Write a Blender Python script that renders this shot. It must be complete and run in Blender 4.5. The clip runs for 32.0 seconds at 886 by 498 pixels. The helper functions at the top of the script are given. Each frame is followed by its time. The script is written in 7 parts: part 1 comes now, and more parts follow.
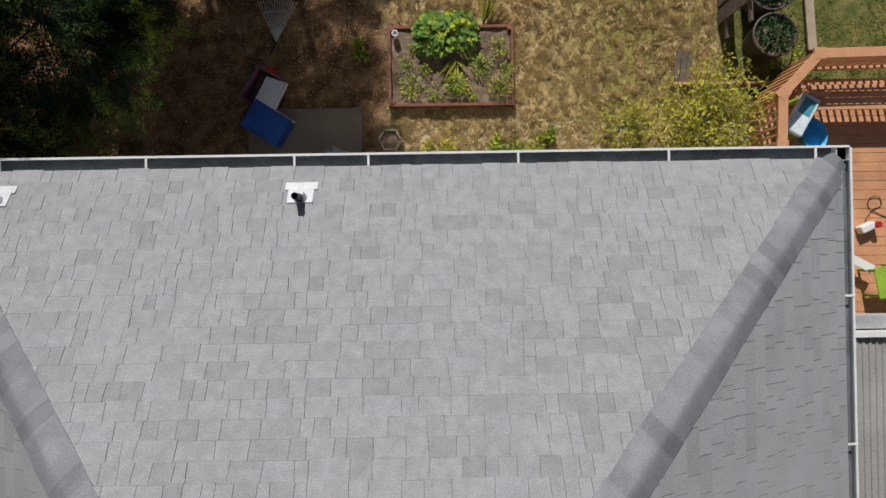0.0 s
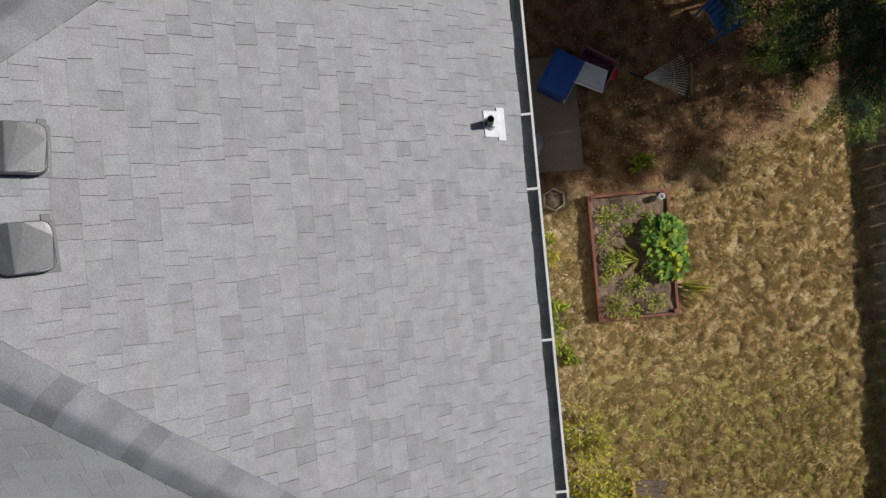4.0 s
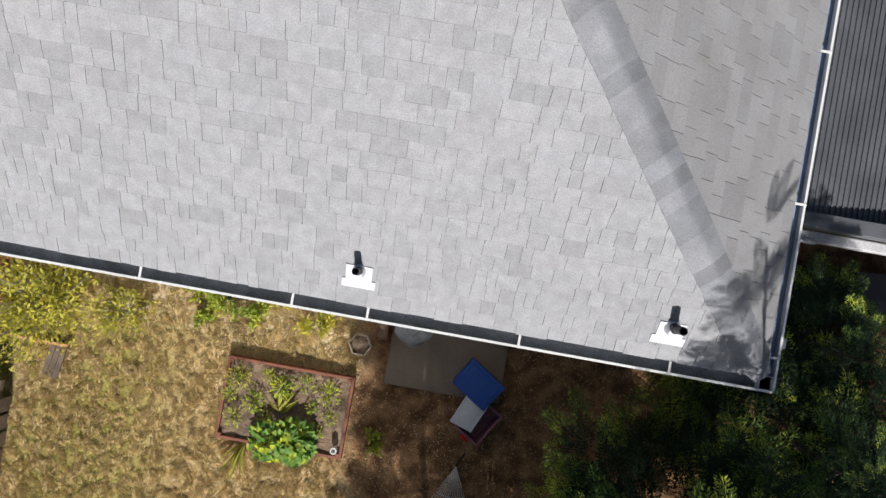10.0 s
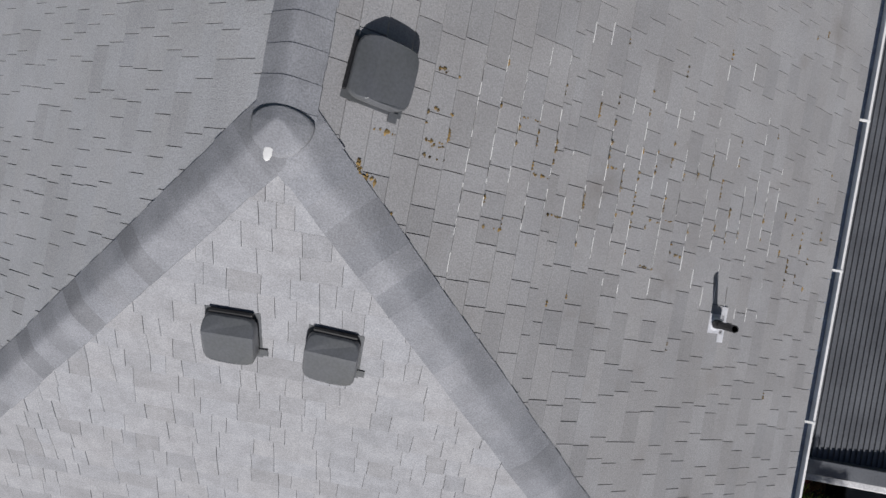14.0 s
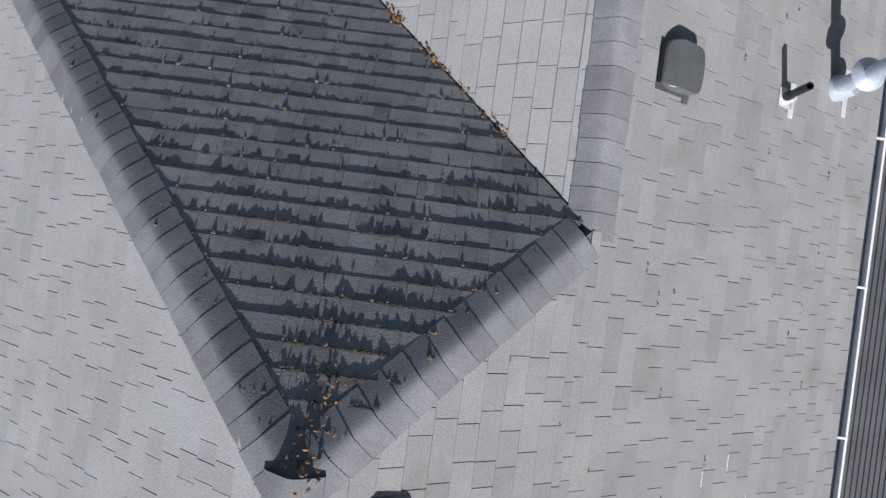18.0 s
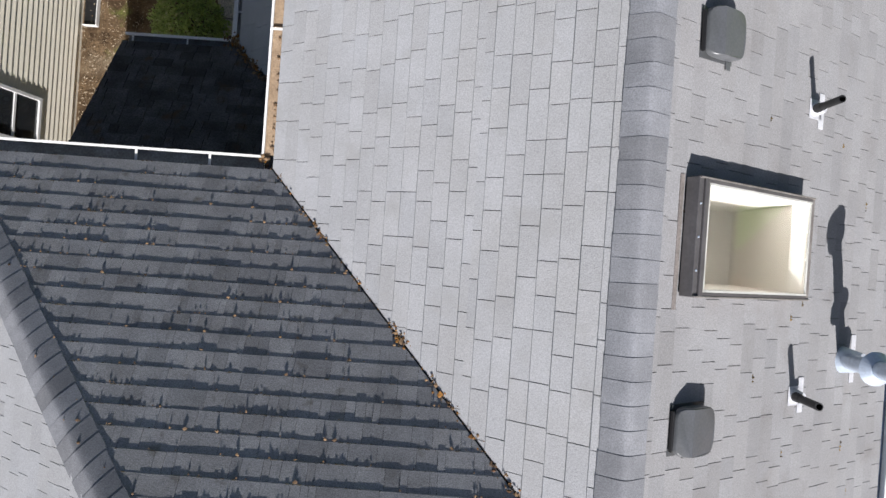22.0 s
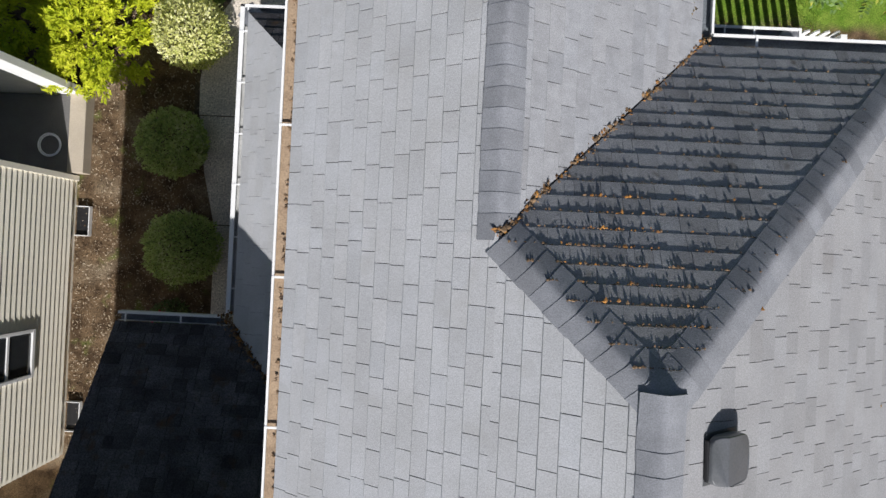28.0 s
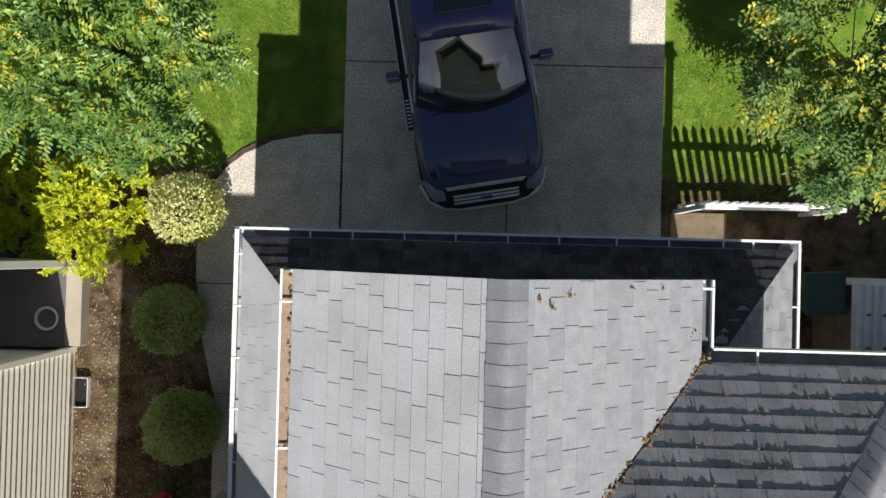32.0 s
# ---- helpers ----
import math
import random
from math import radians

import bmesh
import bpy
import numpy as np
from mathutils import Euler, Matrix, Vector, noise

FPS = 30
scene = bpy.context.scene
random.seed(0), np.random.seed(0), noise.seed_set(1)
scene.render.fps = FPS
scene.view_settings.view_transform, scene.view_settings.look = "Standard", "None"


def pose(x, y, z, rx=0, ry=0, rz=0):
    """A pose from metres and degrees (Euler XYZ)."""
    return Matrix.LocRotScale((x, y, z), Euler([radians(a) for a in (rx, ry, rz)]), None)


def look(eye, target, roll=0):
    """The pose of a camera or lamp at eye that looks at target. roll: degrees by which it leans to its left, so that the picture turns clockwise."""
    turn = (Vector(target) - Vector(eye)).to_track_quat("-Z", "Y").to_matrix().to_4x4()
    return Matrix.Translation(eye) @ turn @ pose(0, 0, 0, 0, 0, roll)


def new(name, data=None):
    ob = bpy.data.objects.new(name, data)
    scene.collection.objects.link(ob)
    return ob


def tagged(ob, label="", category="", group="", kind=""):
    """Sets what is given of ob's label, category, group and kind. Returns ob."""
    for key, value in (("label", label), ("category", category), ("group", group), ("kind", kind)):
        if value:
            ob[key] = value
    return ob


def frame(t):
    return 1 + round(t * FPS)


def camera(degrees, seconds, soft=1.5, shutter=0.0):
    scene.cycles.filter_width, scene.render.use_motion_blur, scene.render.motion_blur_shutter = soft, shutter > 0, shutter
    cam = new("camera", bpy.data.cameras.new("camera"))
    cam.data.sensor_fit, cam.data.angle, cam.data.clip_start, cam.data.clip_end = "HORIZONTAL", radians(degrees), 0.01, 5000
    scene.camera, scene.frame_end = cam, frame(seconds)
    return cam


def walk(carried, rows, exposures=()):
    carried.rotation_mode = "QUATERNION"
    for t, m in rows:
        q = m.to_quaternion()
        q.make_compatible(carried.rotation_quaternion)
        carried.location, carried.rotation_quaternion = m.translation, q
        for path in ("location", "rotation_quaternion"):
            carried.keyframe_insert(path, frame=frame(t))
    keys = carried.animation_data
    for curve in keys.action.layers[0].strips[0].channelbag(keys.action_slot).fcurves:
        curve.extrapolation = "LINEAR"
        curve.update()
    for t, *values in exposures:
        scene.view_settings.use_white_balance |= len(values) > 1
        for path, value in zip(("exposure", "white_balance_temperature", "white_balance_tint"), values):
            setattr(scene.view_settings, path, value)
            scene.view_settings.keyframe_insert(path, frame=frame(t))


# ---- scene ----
cam = camera(70, 32.0, soft=1.5)
# time, place, turn in degrees
ROWS = [
    (0, pose(3.723, 0.908, 10.972, 0.36, -0.36, 179.04)),
    (0.5, pose(3.721, 0.922, 10.941, 0.30, -0.48, 184.50)),
    (1, pose(3.737, 0.926, 10.932, -0.03, -0.60, 196.37)),
    (1.5, pose(3.755, 0.915, 10.929, -0.23, -0.54, 207.01)),
    (2, pose(3.786, 0.899, 10.945, -0.41, -0.42, 221.05)),
    (2.5, pose(3.812, 0.903, 10.924, -0.55, -0.27, 239.31)),
    (3, pose(3.816, 0.903, 10.919, -0.53, 0.06, 257.89)),
    (3.5, pose(3.823, 0.907, 10.944, -0.39, 0.20, 263.46)),
    (5.5, pose(4.832, 0.727, 10.697, -0.08, -0.52, 273.82)),
    (6, pose(5.256, 0.632, 10.710, -0.26, -0.19, 287.60)),
    (6.5, pose(5.592, 0.555, 10.749, -0.25, 0.11, 301.35)),
    (7, pose(5.658, 0.495, 10.769, 0.05, 0.42, 317.73)),
    (7.5, pose(5.661, 0.453, 10.756, 0.29, 0.64, 334.09)),
    (8, pose(5.628, 0.449, 10.732, 0.48, 0.51, 349.85)),
    (8.5, pose(5.616, 0.448, 10.732, 0.74, 0.51, 364.13)),
    (9, pose(5.624, 0.455, 10.738, 0.93, 0.59, 369.08)),
    (9.5, pose(5.639, 0.508, 10.746, 0.96, 0.72, 369.78)),
    (10, pose(5.628, 0.645, 10.757, 0.95, 0.76, 370.08)),
    (10.5, pose(5.592, 0.916, 10.772, 0.73, 0.79, 370.24)),
    (11, pose(5.541, 1.273, 10.777, 0.55, 0.78, 370.29)),
    (11.5, pose(5.469, 1.679, 10.787, 0.44, 0.68, 370.31)),
    (12, pose(5.409, 2.116, 10.784, 0.24, 0.71, 370.24)),
    (12.5, pose(5.360, 2.548, 10.794, 0.23, 0.76, 370.44)),
    (13, pose(5.309, 2.989, 10.803, 0.21, 0.86, 370.42)),
    (13.5, pose(5.255, 3.430, 10.804, 0.20, 0.89, 370.47)),
    (14, pose(5.195, 3.856, 10.793, 0.16, 0.75, 370.33)),
    (14.5, pose(5.144, 4.261, 10.799, 0.17, 0.64, 369.61)),
    (15, pose(5.108, 4.640, 10.798, 0.24, 0.63, 369.54)),
    (15.5, pose(5.101, 5.041, 10.838, 0.01, 1.09, 369.47)),
    (17.5, pose(4.957, 6.443, 10.852, 0.08, 0.82, 367.74)),
    (18, pose(4.932, 6.753, 10.844, 0.17, 0.85, 367.53)),
    (18.5, pose(4.905, 7.033, 10.830, 0.28, 0.81, 367.28)),
    (19, pose(4.875, 7.295, 10.828, 0.34, 0.83, 367.12)),
    (19.5, pose(4.830, 7.553, 10.830, 0.47, 0.75, 366.95)),
    (20, pose(4.793, 7.829, 10.830, 0.52, 0.75, 366.81)),
    (20.5, pose(4.754, 8.130, 10.831, 0.40, 0.74, 366.69)),
    (21, pose(4.707, 8.447, 10.828, 0.23, 0.68, 365.68)),
    (21.5, pose(4.674, 8.762, 10.828, 0.08, 0.74, 364.54)),
    (22, pose(4.637, 9.069, 10.828, -0.01, 0.79, 364.08)),
    (22.5, pose(4.600, 9.365, 10.825, 0.03, 0.76, 363.75)),
    (23, pose(4.572, 9.680, 10.826, 0.01, 0.73, 363.59)),
    (23.5, pose(4.553, 9.984, 10.814, 0.10, 0.73, 363.43)),
    (24, pose(4.527, 10.300, 10.802, -0.00, 0.76, 363.25)),
    (24.5, pose(4.507, 10.600, 10.775, -0.00, 0.78, 363.08)),
    (25, pose(4.504, 10.878, 10.764, 0.10, 0.76, 363.07)),
    (25.5, pose(4.511, 11.163, 10.756, -0.09, 0.79, 362.90)),
    (27.5, pose(4.465, 12.160, 10.777, 0.08, 0.62, 362.66)),
    (28, pose(4.449, 12.462, 10.773, 0.32, 0.63, 362.75)),
    (28.5, pose(4.450, 12.797, 10.767, 0.42, 0.69, 362.74)),
    (29, pose(4.438, 13.157, 10.765, 0.43, 0.60, 362.65)),
    (29.5, pose(4.425, 13.521, 10.763, 0.46, 0.61, 362.63)),
    (30, pose(4.420, 13.892, 10.747, 0.39, 0.68, 362.48)),
    (30.5, pose(4.403, 14.239, 10.743, 0.51, 0.68, 361.88)),
    (31, pose(4.392, 14.582, 10.728, 0.52, 0.70, 361.74)),
    (31.5, pose(4.393, 14.903, 10.724, 0.51, 0.76, 361.64)),
    (32, pose(4.381, 15.182, 10.723, 0.57, 0.76, 361.50)),
]
walk(cam, ROWS, exposures=((0, -0.32, 6420, 10), (1, -0.28, 6450, 10), (2, -0.4, 6450, 10), (3.5, -0.38, 6450, 10), (6, -0.28, 6400, 10), (8, 0.04, 6400, 10.5), (9, 0.22, 6470, 10.5), (11, 0.16, 6400, 10.5), (13, -0.22, 6300, 11.5), (15.5, -0.07, 6250, 12), (17.5, 0.18, 6250, 12), (19, 0.46, 6280, 11.5), (21, 0.58, 6300, 12), (23.5, 0.44, 6320, 12.5), (25, 0.36, 6320, 12.5), (28, 0.36, 6250, 11), (30, 0.44, 6400, 10.5), (31, 0.42, 6430, 10.2), (32, 0.55, 6470, 10)))

# ---- world and sun ----
SUN_EL, SUN_AZ = 39.2, 11.0          # degrees; azimuth from south towards east
sun_dir = Vector((math.sin(radians(SUN_AZ)) * math.cos(radians(SUN_EL)),
                  -math.cos(radians(SUN_AZ)) * math.cos(radians(SUN_EL)), math.sin(radians(SUN_EL))))
world = bpy.data.worlds.new("sky")
scene.world = world
world.use_nodes = True
wn = world.node_tree.nodes
sky = wn.new("ShaderNodeTexSky")
sky.sky_type = "NISHITA"
sky.sun_disc = False
sky.dust_density = 2.0
sky.sun_elevation = radians(SUN_EL)
sky.sun_rotation = radians(180 - SUN_AZ)
wn["Background"].inputs["Strength"].default_value = 0.044
world.node_tree.links.new(sky.outputs["Color"], wn["Background"].inputs["Color"])
sun = new("sun", bpy.data.lights.new("sun", "SUN"))
sun.data.energy, sun.data.angle, sun.data.color = 5.0, radians(0.5), (1.0, 0.965, 0.925)
sun.matrix_world = look(sun_dir * 60, (0, 0, 0))


# ---- materials ----
def mat(name, col, rough=0.8, metal=0.0, col2=None, scale=8.0, grain=60.0, bump=0.1, amount=0.5, piece=0.0, stain=None,
        stain_scale=1.5, stain_lo=0.55, stain_hi=0.75, coord="Object", spec=0.5, tint=0.0, bump_dist=0.004):
    m = bpy.data.materials.new(name)
    m.use_nodes = True
    n, l = m.node_tree.nodes, m.node_tree.links
    b = n["Principled BSDF"]
    b.inputs["Roughness"].default_value = rough
    b.inputs["Metallic"].default_value = metal
    b.inputs["Specular IOR Level"].default_value = spec
    geo = n.new("ShaderNodeNewGeometry")
    tc = n.new("ShaderNodeTexCoord")
    vec = geo.outputs["Position"] if coord == "World" else tc.outputs["Object"]
    n1 = n.new("ShaderNodeTexNoise")
    n1.inputs["Scale"].default_value, n1.inputs["Detail"].default_value = scale, 5
    n2 = n.new("ShaderNodeTexNoise")
    n2.inputs["Scale"].default_value, n2.inputs["Detail"].default_value = grain, 3
    l.new(vec, n1.inputs["Vector"]), l.new(vec, n2.inputs["Vector"])
    c2 = col2 or tuple(c * 0.7 for c in col)
    ramp = n.new("ShaderNodeMapRange")
    ramp.inputs["From Min"].default_value, ramp.inputs["From Max"].default_value = 0.32, 0.68
    l.new(n1.outputs["Fac"], ramp.inputs["Value"])
    mix = n.new("ShaderNodeMix")
    mix.data_type = "RGBA"
    mix.inputs["A"].default_value, mix.inputs["B"].default_value = (*col, 1), (*c2, 1)
    l.new(ramp.outputs["Result"], mix.inputs["Factor"])
    out = mix.outputs["Result"]
    # fine grain multiplies brightness
    gr = n.new("ShaderNodeMapRange")
    gr.inputs["From Min"].default_value, gr.inputs["From Max"].default_value = 0.3, 0.7
    gr.inputs["To Min"].default_value, gr.inputs["To Max"].default_value = 1 - amount * 0.5, 1 + amount * 0.5
    l.new(n2.outputs["Fac"], gr.inputs["Value"])
    val = gr.outputs["Result"]
    if piece:
        oi = n.new("ShaderNodeObjectInfo")
        add = n.new("ShaderNodeMath")
        add.operation = "ADD"
        l.new(oi.outputs["Random"], add.inputs[0]), l.new(geo.outputs["Random Per Island"], add.inputs[1])
        fr = n.new("ShaderNodeMath")
        fr.operation = "FRACT"
        l.new(add.outputs[0], fr.inputs[0])
        pw = n.new("ShaderNodeMath")
        pw.operation = "POWER"
        pw.inputs[1].default_value = 2.5
        l.new(fr.outputs[0], pw.inputs[0])
        pr = n.new("ShaderNodeMapRange")
        pr.inputs["To Min"].default_value, pr.inputs["To Max"].default_value = 1 + 0.75 * piece, 1 - 1.6 * piece
        l.new(pw.outputs[0], pr.inputs["Value"])
        if tint:
            t7 = n.new("ShaderNodeMath")
            t7.operation = "MULTIPLY"
            t7.inputs[1].default_value = 7.31
            tf = n.new("ShaderNodeMath")
            tf.operation = "FRACT"
            l.new(add.outputs[0], t7.inputs[0]), l.new(t7.outputs[0], tf.inputs[0])
            tm = n.new("ShaderNodeMix")
            tm.data_type = "RGBA"
            tm.inputs["A"].default_value, tm.inputs["B"].default_value = (1 + tint, 1, 1 - 1.3 * tint, 1), (1 - tint, 1, 1 + 1.3 * tint, 1)
            l.new(tf.outputs[0], tm.inputs["Factor"])
            tv = n.new("ShaderNodeVectorMath")
            tv.operation = "MULTIPLY"
            l.new(out, tv.inputs[0]), l.new(tm.outputs["Result"], tv.inputs[1])
            out = tv.outputs["Vector"]
        mu = n.new("ShaderNodeMath")
        mu.operation = "MULTIPLY"
        l.new(pr.outputs["Result"], mu.inputs[0]), l.new(val, mu.inputs[1])
        val = mu.outputs[0]
    sc = n.new("ShaderNodeVectorMath")
    sc.operation = "SCALE"
    l.new(out, sc.inputs[0]), l.new(val, sc.inputs["Scale"])
    out = sc.outputs["Vector"]
    if stain:
        n3 = n.new("ShaderNodeTexNoise")
        n3.inputs["Scale"].default_value, n3.inputs["Detail"].default_value = stain_scale, 6
        l.new(geo.outputs["Position"], n3.inputs["Vector"])
        sr = n.new("ShaderNodeMapRange")
        sr.inputs["From Min"].default_value, sr.inputs["From Max"].default_value = stain_lo, stain_hi
        l.new(n3.outputs["Fac"], sr.inputs["Value"])
        m3 = n.new("ShaderNodeMix")
        m3.data_type = "RGBA"
        m3.inputs["B"].default_value = (*stain, 1)
        l.new(sr.outputs["Result"], m3.inputs["Factor"]), l.new(out, m3.inputs["A"])
        out = m3.outputs["Result"]
    l.new(out, b.inputs["Base Color"])
    if bump:
        bp = n.new("ShaderNodeBump")
        bp.inputs["Strength"].default_value, bp.inputs["Distance"].default_value = bump, bump_dist
        l.new(n2.outputs["Fac"], bp.inputs["Height"]), l.new(bp.outputs["Normal"], b.inputs["Normal"])
    return m


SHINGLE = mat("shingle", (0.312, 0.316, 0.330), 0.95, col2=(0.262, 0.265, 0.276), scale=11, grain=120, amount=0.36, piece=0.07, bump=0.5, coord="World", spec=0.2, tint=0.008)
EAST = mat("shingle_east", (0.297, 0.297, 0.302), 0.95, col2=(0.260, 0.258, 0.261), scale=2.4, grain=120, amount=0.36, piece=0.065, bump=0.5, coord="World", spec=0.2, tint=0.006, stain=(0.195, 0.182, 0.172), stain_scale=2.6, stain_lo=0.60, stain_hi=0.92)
# Next two: SHINGLE lightened, painting extra light onto the west-facing slopes.
SHINGLE_BRIGHT = mat("shingle_brightened", (0.438, 0.443, 0.455), 0.95, col2=(0.382, 0.384, 0.388), scale=2.2, grain=120, amount=0.38, piece=0.04, bump=0.5, coord="World", spec=0.2, tint=0.006, stain=(0.345, 0.34, 0.332), stain_scale=3.5, stain_lo=0.58, stain_hi=0.9)
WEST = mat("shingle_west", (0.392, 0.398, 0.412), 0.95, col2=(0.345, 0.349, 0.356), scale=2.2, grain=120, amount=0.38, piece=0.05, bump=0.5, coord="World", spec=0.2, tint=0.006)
# Moss stain; the base is also darkened a little for the shaded slopes.
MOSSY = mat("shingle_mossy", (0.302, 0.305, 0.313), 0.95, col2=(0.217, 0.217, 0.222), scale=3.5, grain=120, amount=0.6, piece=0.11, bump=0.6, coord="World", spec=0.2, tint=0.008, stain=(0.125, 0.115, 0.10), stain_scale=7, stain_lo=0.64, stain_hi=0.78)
# Brown moss marks on a base painted near black for the lower roofs' shade.
SHINGLE_SHADED = mat("shingle_shade_dark", (0.090, 0.086, 0.092), 0.9, col2=(0.044, 0.041, 0.045), scale=3.6, grain=60, amount=0.9, piece=0.24, bump=0.5, coord="World", spec=0.2, stain=(0.075, 0.042, 0.02), stain_scale=4, stain_lo=0.60, stain_hi=0.76)
CAP = mat("cap_shingle", (0.243, 0.250, 0.268), 0.95, col2=(0.188, 0.194, 0.209), scale=5, grain=120, amount=0.4, piece=0.12, bump=0.5, coord="World", spec=0.2, tint=0.005)
# Darker copy of DECK, painting deeper shade into the gaps of shaded slopes.
DARK_DECK = mat("darkened_underlay", (0.032, 0.032, 0.033), 0.95, col2=(0.022, 0.023, 0.022), scale=6, grain=80, amount=0.4)
DECK = mat("lower_shingle_layer", (0.17, 0.17, 0.175), 0.95, col2=(0.13, 0.13, 0.132), scale=6, grain=80, amount=0.4)
WHITE = mat("white_paint", (0.78, 0.78, 0.77), 0.45, col2=(0.68, 0.68, 0.66), scale=3, grain=40, amount=0.1, bump=0.05)
# Grime, with a blue tint painted in for sky light in the shaded trough.
GUTTER_IN = mat("gutter_inside", (0.17, 0.19, 0.215), 0.7, col2=(0.10, 0.11, 0.115), scale=6, grain=60, amount=0.6)
WALL = mat("house_paint", (0.5, 0.49, 0.46), 0.7, col2=(0.44, 0.43, 0.4), scale=1.5)
CONCRETE = mat("concrete", (0.65, 0.585, 0.495), 0.9, col2=(0.51, 0.455, 0.38), scale=1.7, grain=36, amount=0.95, stain=(0.36, 0.315, 0.265), stain_scale=3.2, stain_lo=0.52, stain_hi=0.85, coord="World")
LITTER = mat("leaf_litter", (0.36, 0.17, 0.035), 0.9, col2=(0.12, 0.055, 0.02), scale=9, grain=60, piece=0.5, coord="World")
LITTER_DULL = mat("dead_leaves", (0.20, 0.13, 0.07), 0.9, col2=(0.08, 0.05, 0.03), scale=9, grain=60, piece=0.5, coord="World")
SILT = mat("silt", (0.36, 0.265, 0.175), 0.95, col2=(0.26, 0.185, 0.12), scale=9, grain=60)

ZE = 5.32
C0 = -0.033


# ---- builders ----
def mesh_object(name, bm, material, parent=None, label=""):
    me = bpy.data.meshes.new(name)
    bm.to_mesh(me)
    bm.free()
    for mm in (material if isinstance(material, (list, tuple)) else [material]):
        me.materials.append(mm)
    ob = new(name, me)
    if parent:
        ob.parent = parent
    if label:
        ob["label"] = label
    return ob


def part(name, bm, material, parent, label=""):
    return mesh_object(name, bm, material, parent, label)


def from_data(name, verts, faces, material, parent=None):
    me = bpy.data.meshes.new(name)
    me.from_pydata(verts, [], faces)
    me.materials.append(material)
    ob = new(name, me)
    if parent:
        ob.parent = parent
    return ob


def empty(name, label, category, m=None, group="", kind=""):
    ob = new(name)
    if m is not None:
        ob.matrix_world = m
    return tagged(ob, label, category, group, kind)


def box(bm, x0, x1, y0, y1, z0, z1, bevel=0.0, m=None):
    r = bmesh.ops.create_cube(bm, size=1, matrix=Matrix.LocRotScale(((x0 + x1) / 2, (y0 + y1) / 2, (z0 + z1) / 2), None, (abs(x1 - x0), abs(y1 - y0), abs(z1 - z0))))
    if bevel:
        es = list({e for v in r["verts"] for e in v.link_edges})
        r2 = bmesh.ops.bevel(bm, geom=es, offset=bevel, segments=2, affect="EDGES", profile=0.5)
        vs = list({v for f in r2["faces"] for v in f.verts})
    else:
        vs = r["verts"]
    if m is not None:
        bmesh.ops.transform(bm, matrix=m, verts=vs)
    return bm


def boxes(*args, bevel=0.0):
    bm = bmesh.new()
    for a in args:
        box(bm, *a, bevel=bevel)
    return bm


def clip_poly(poly, region):
    """poly cut to the convex, counter-clockwise region."""
    out = poly
    for i in range(len(region)):
        ax, ay = region[i]
        bx, by = region[(i + 1) % len(region)]
        side = lambda p: (bx - ax) * (p[1] - ay) - (by - ay) * (p[0] - ax)
        res = []
        for j in range(len(out)):
            p, q = out[j], out[(j + 1) % len(out)]
            sp, sq = side(p), side(q)
            if sp >= 0:
                res.append(p)
            if sp * sq < 0:
                t = sp / (sp - sq)
                res.append((p[0] + t * (q[0] - p[0]), p[1] + t * (q[1] - p[1])))
        out = res
        if len(out) < 3:
            return []
    return out


def area(p):
    return 0.5 * sum(p[i][0] * p[(i + 1) % len(p)][1] - p[(i + 1) % len(p)][0] * p[i][1] for i in range(len(p)))


TAB_MESHES = {}


def tab_mesh(w, d, kk, material, g, th, slant=0.0, lap=0.012, sk0=0.0, sk1=0.0, dn=0.0):
    """One shingle tab w wide; d its depth in plan; it lies on the pitch kk with its butt edge raised."""
    key = (round(w, 3), round(kk, 3), material.name, g, th, slant, lap, sk0, sk1, dn)
    if key not in TAB_MESHES:
        vs = []
        for (u, v, h) in ((g + sk0, -dn, th), (w - g + sk1, -dn, th), (w - g, d + lap, 0.001), (g, d + lap, 0.001)):
            v2 = v - slant if v <= 0 else v
            vs += [(u, v, kk * v + h), (u, v2, kk * v2 - 0.004)]
        me = bpy.data.meshes.new("shingle")
        me.from_pydata(vs, [], [(0, 2, 4, 6), (1, 3, 2, 0), (3, 5, 4, 2), (7, 1, 0, 6)])
        me.materials.append(material)
        TAB_MESHES[key] = me
    return TAB_MESHES[key]


WIDTHS = (0.10, 0.14, 0.18, 0.22, 0.27, 0.33)


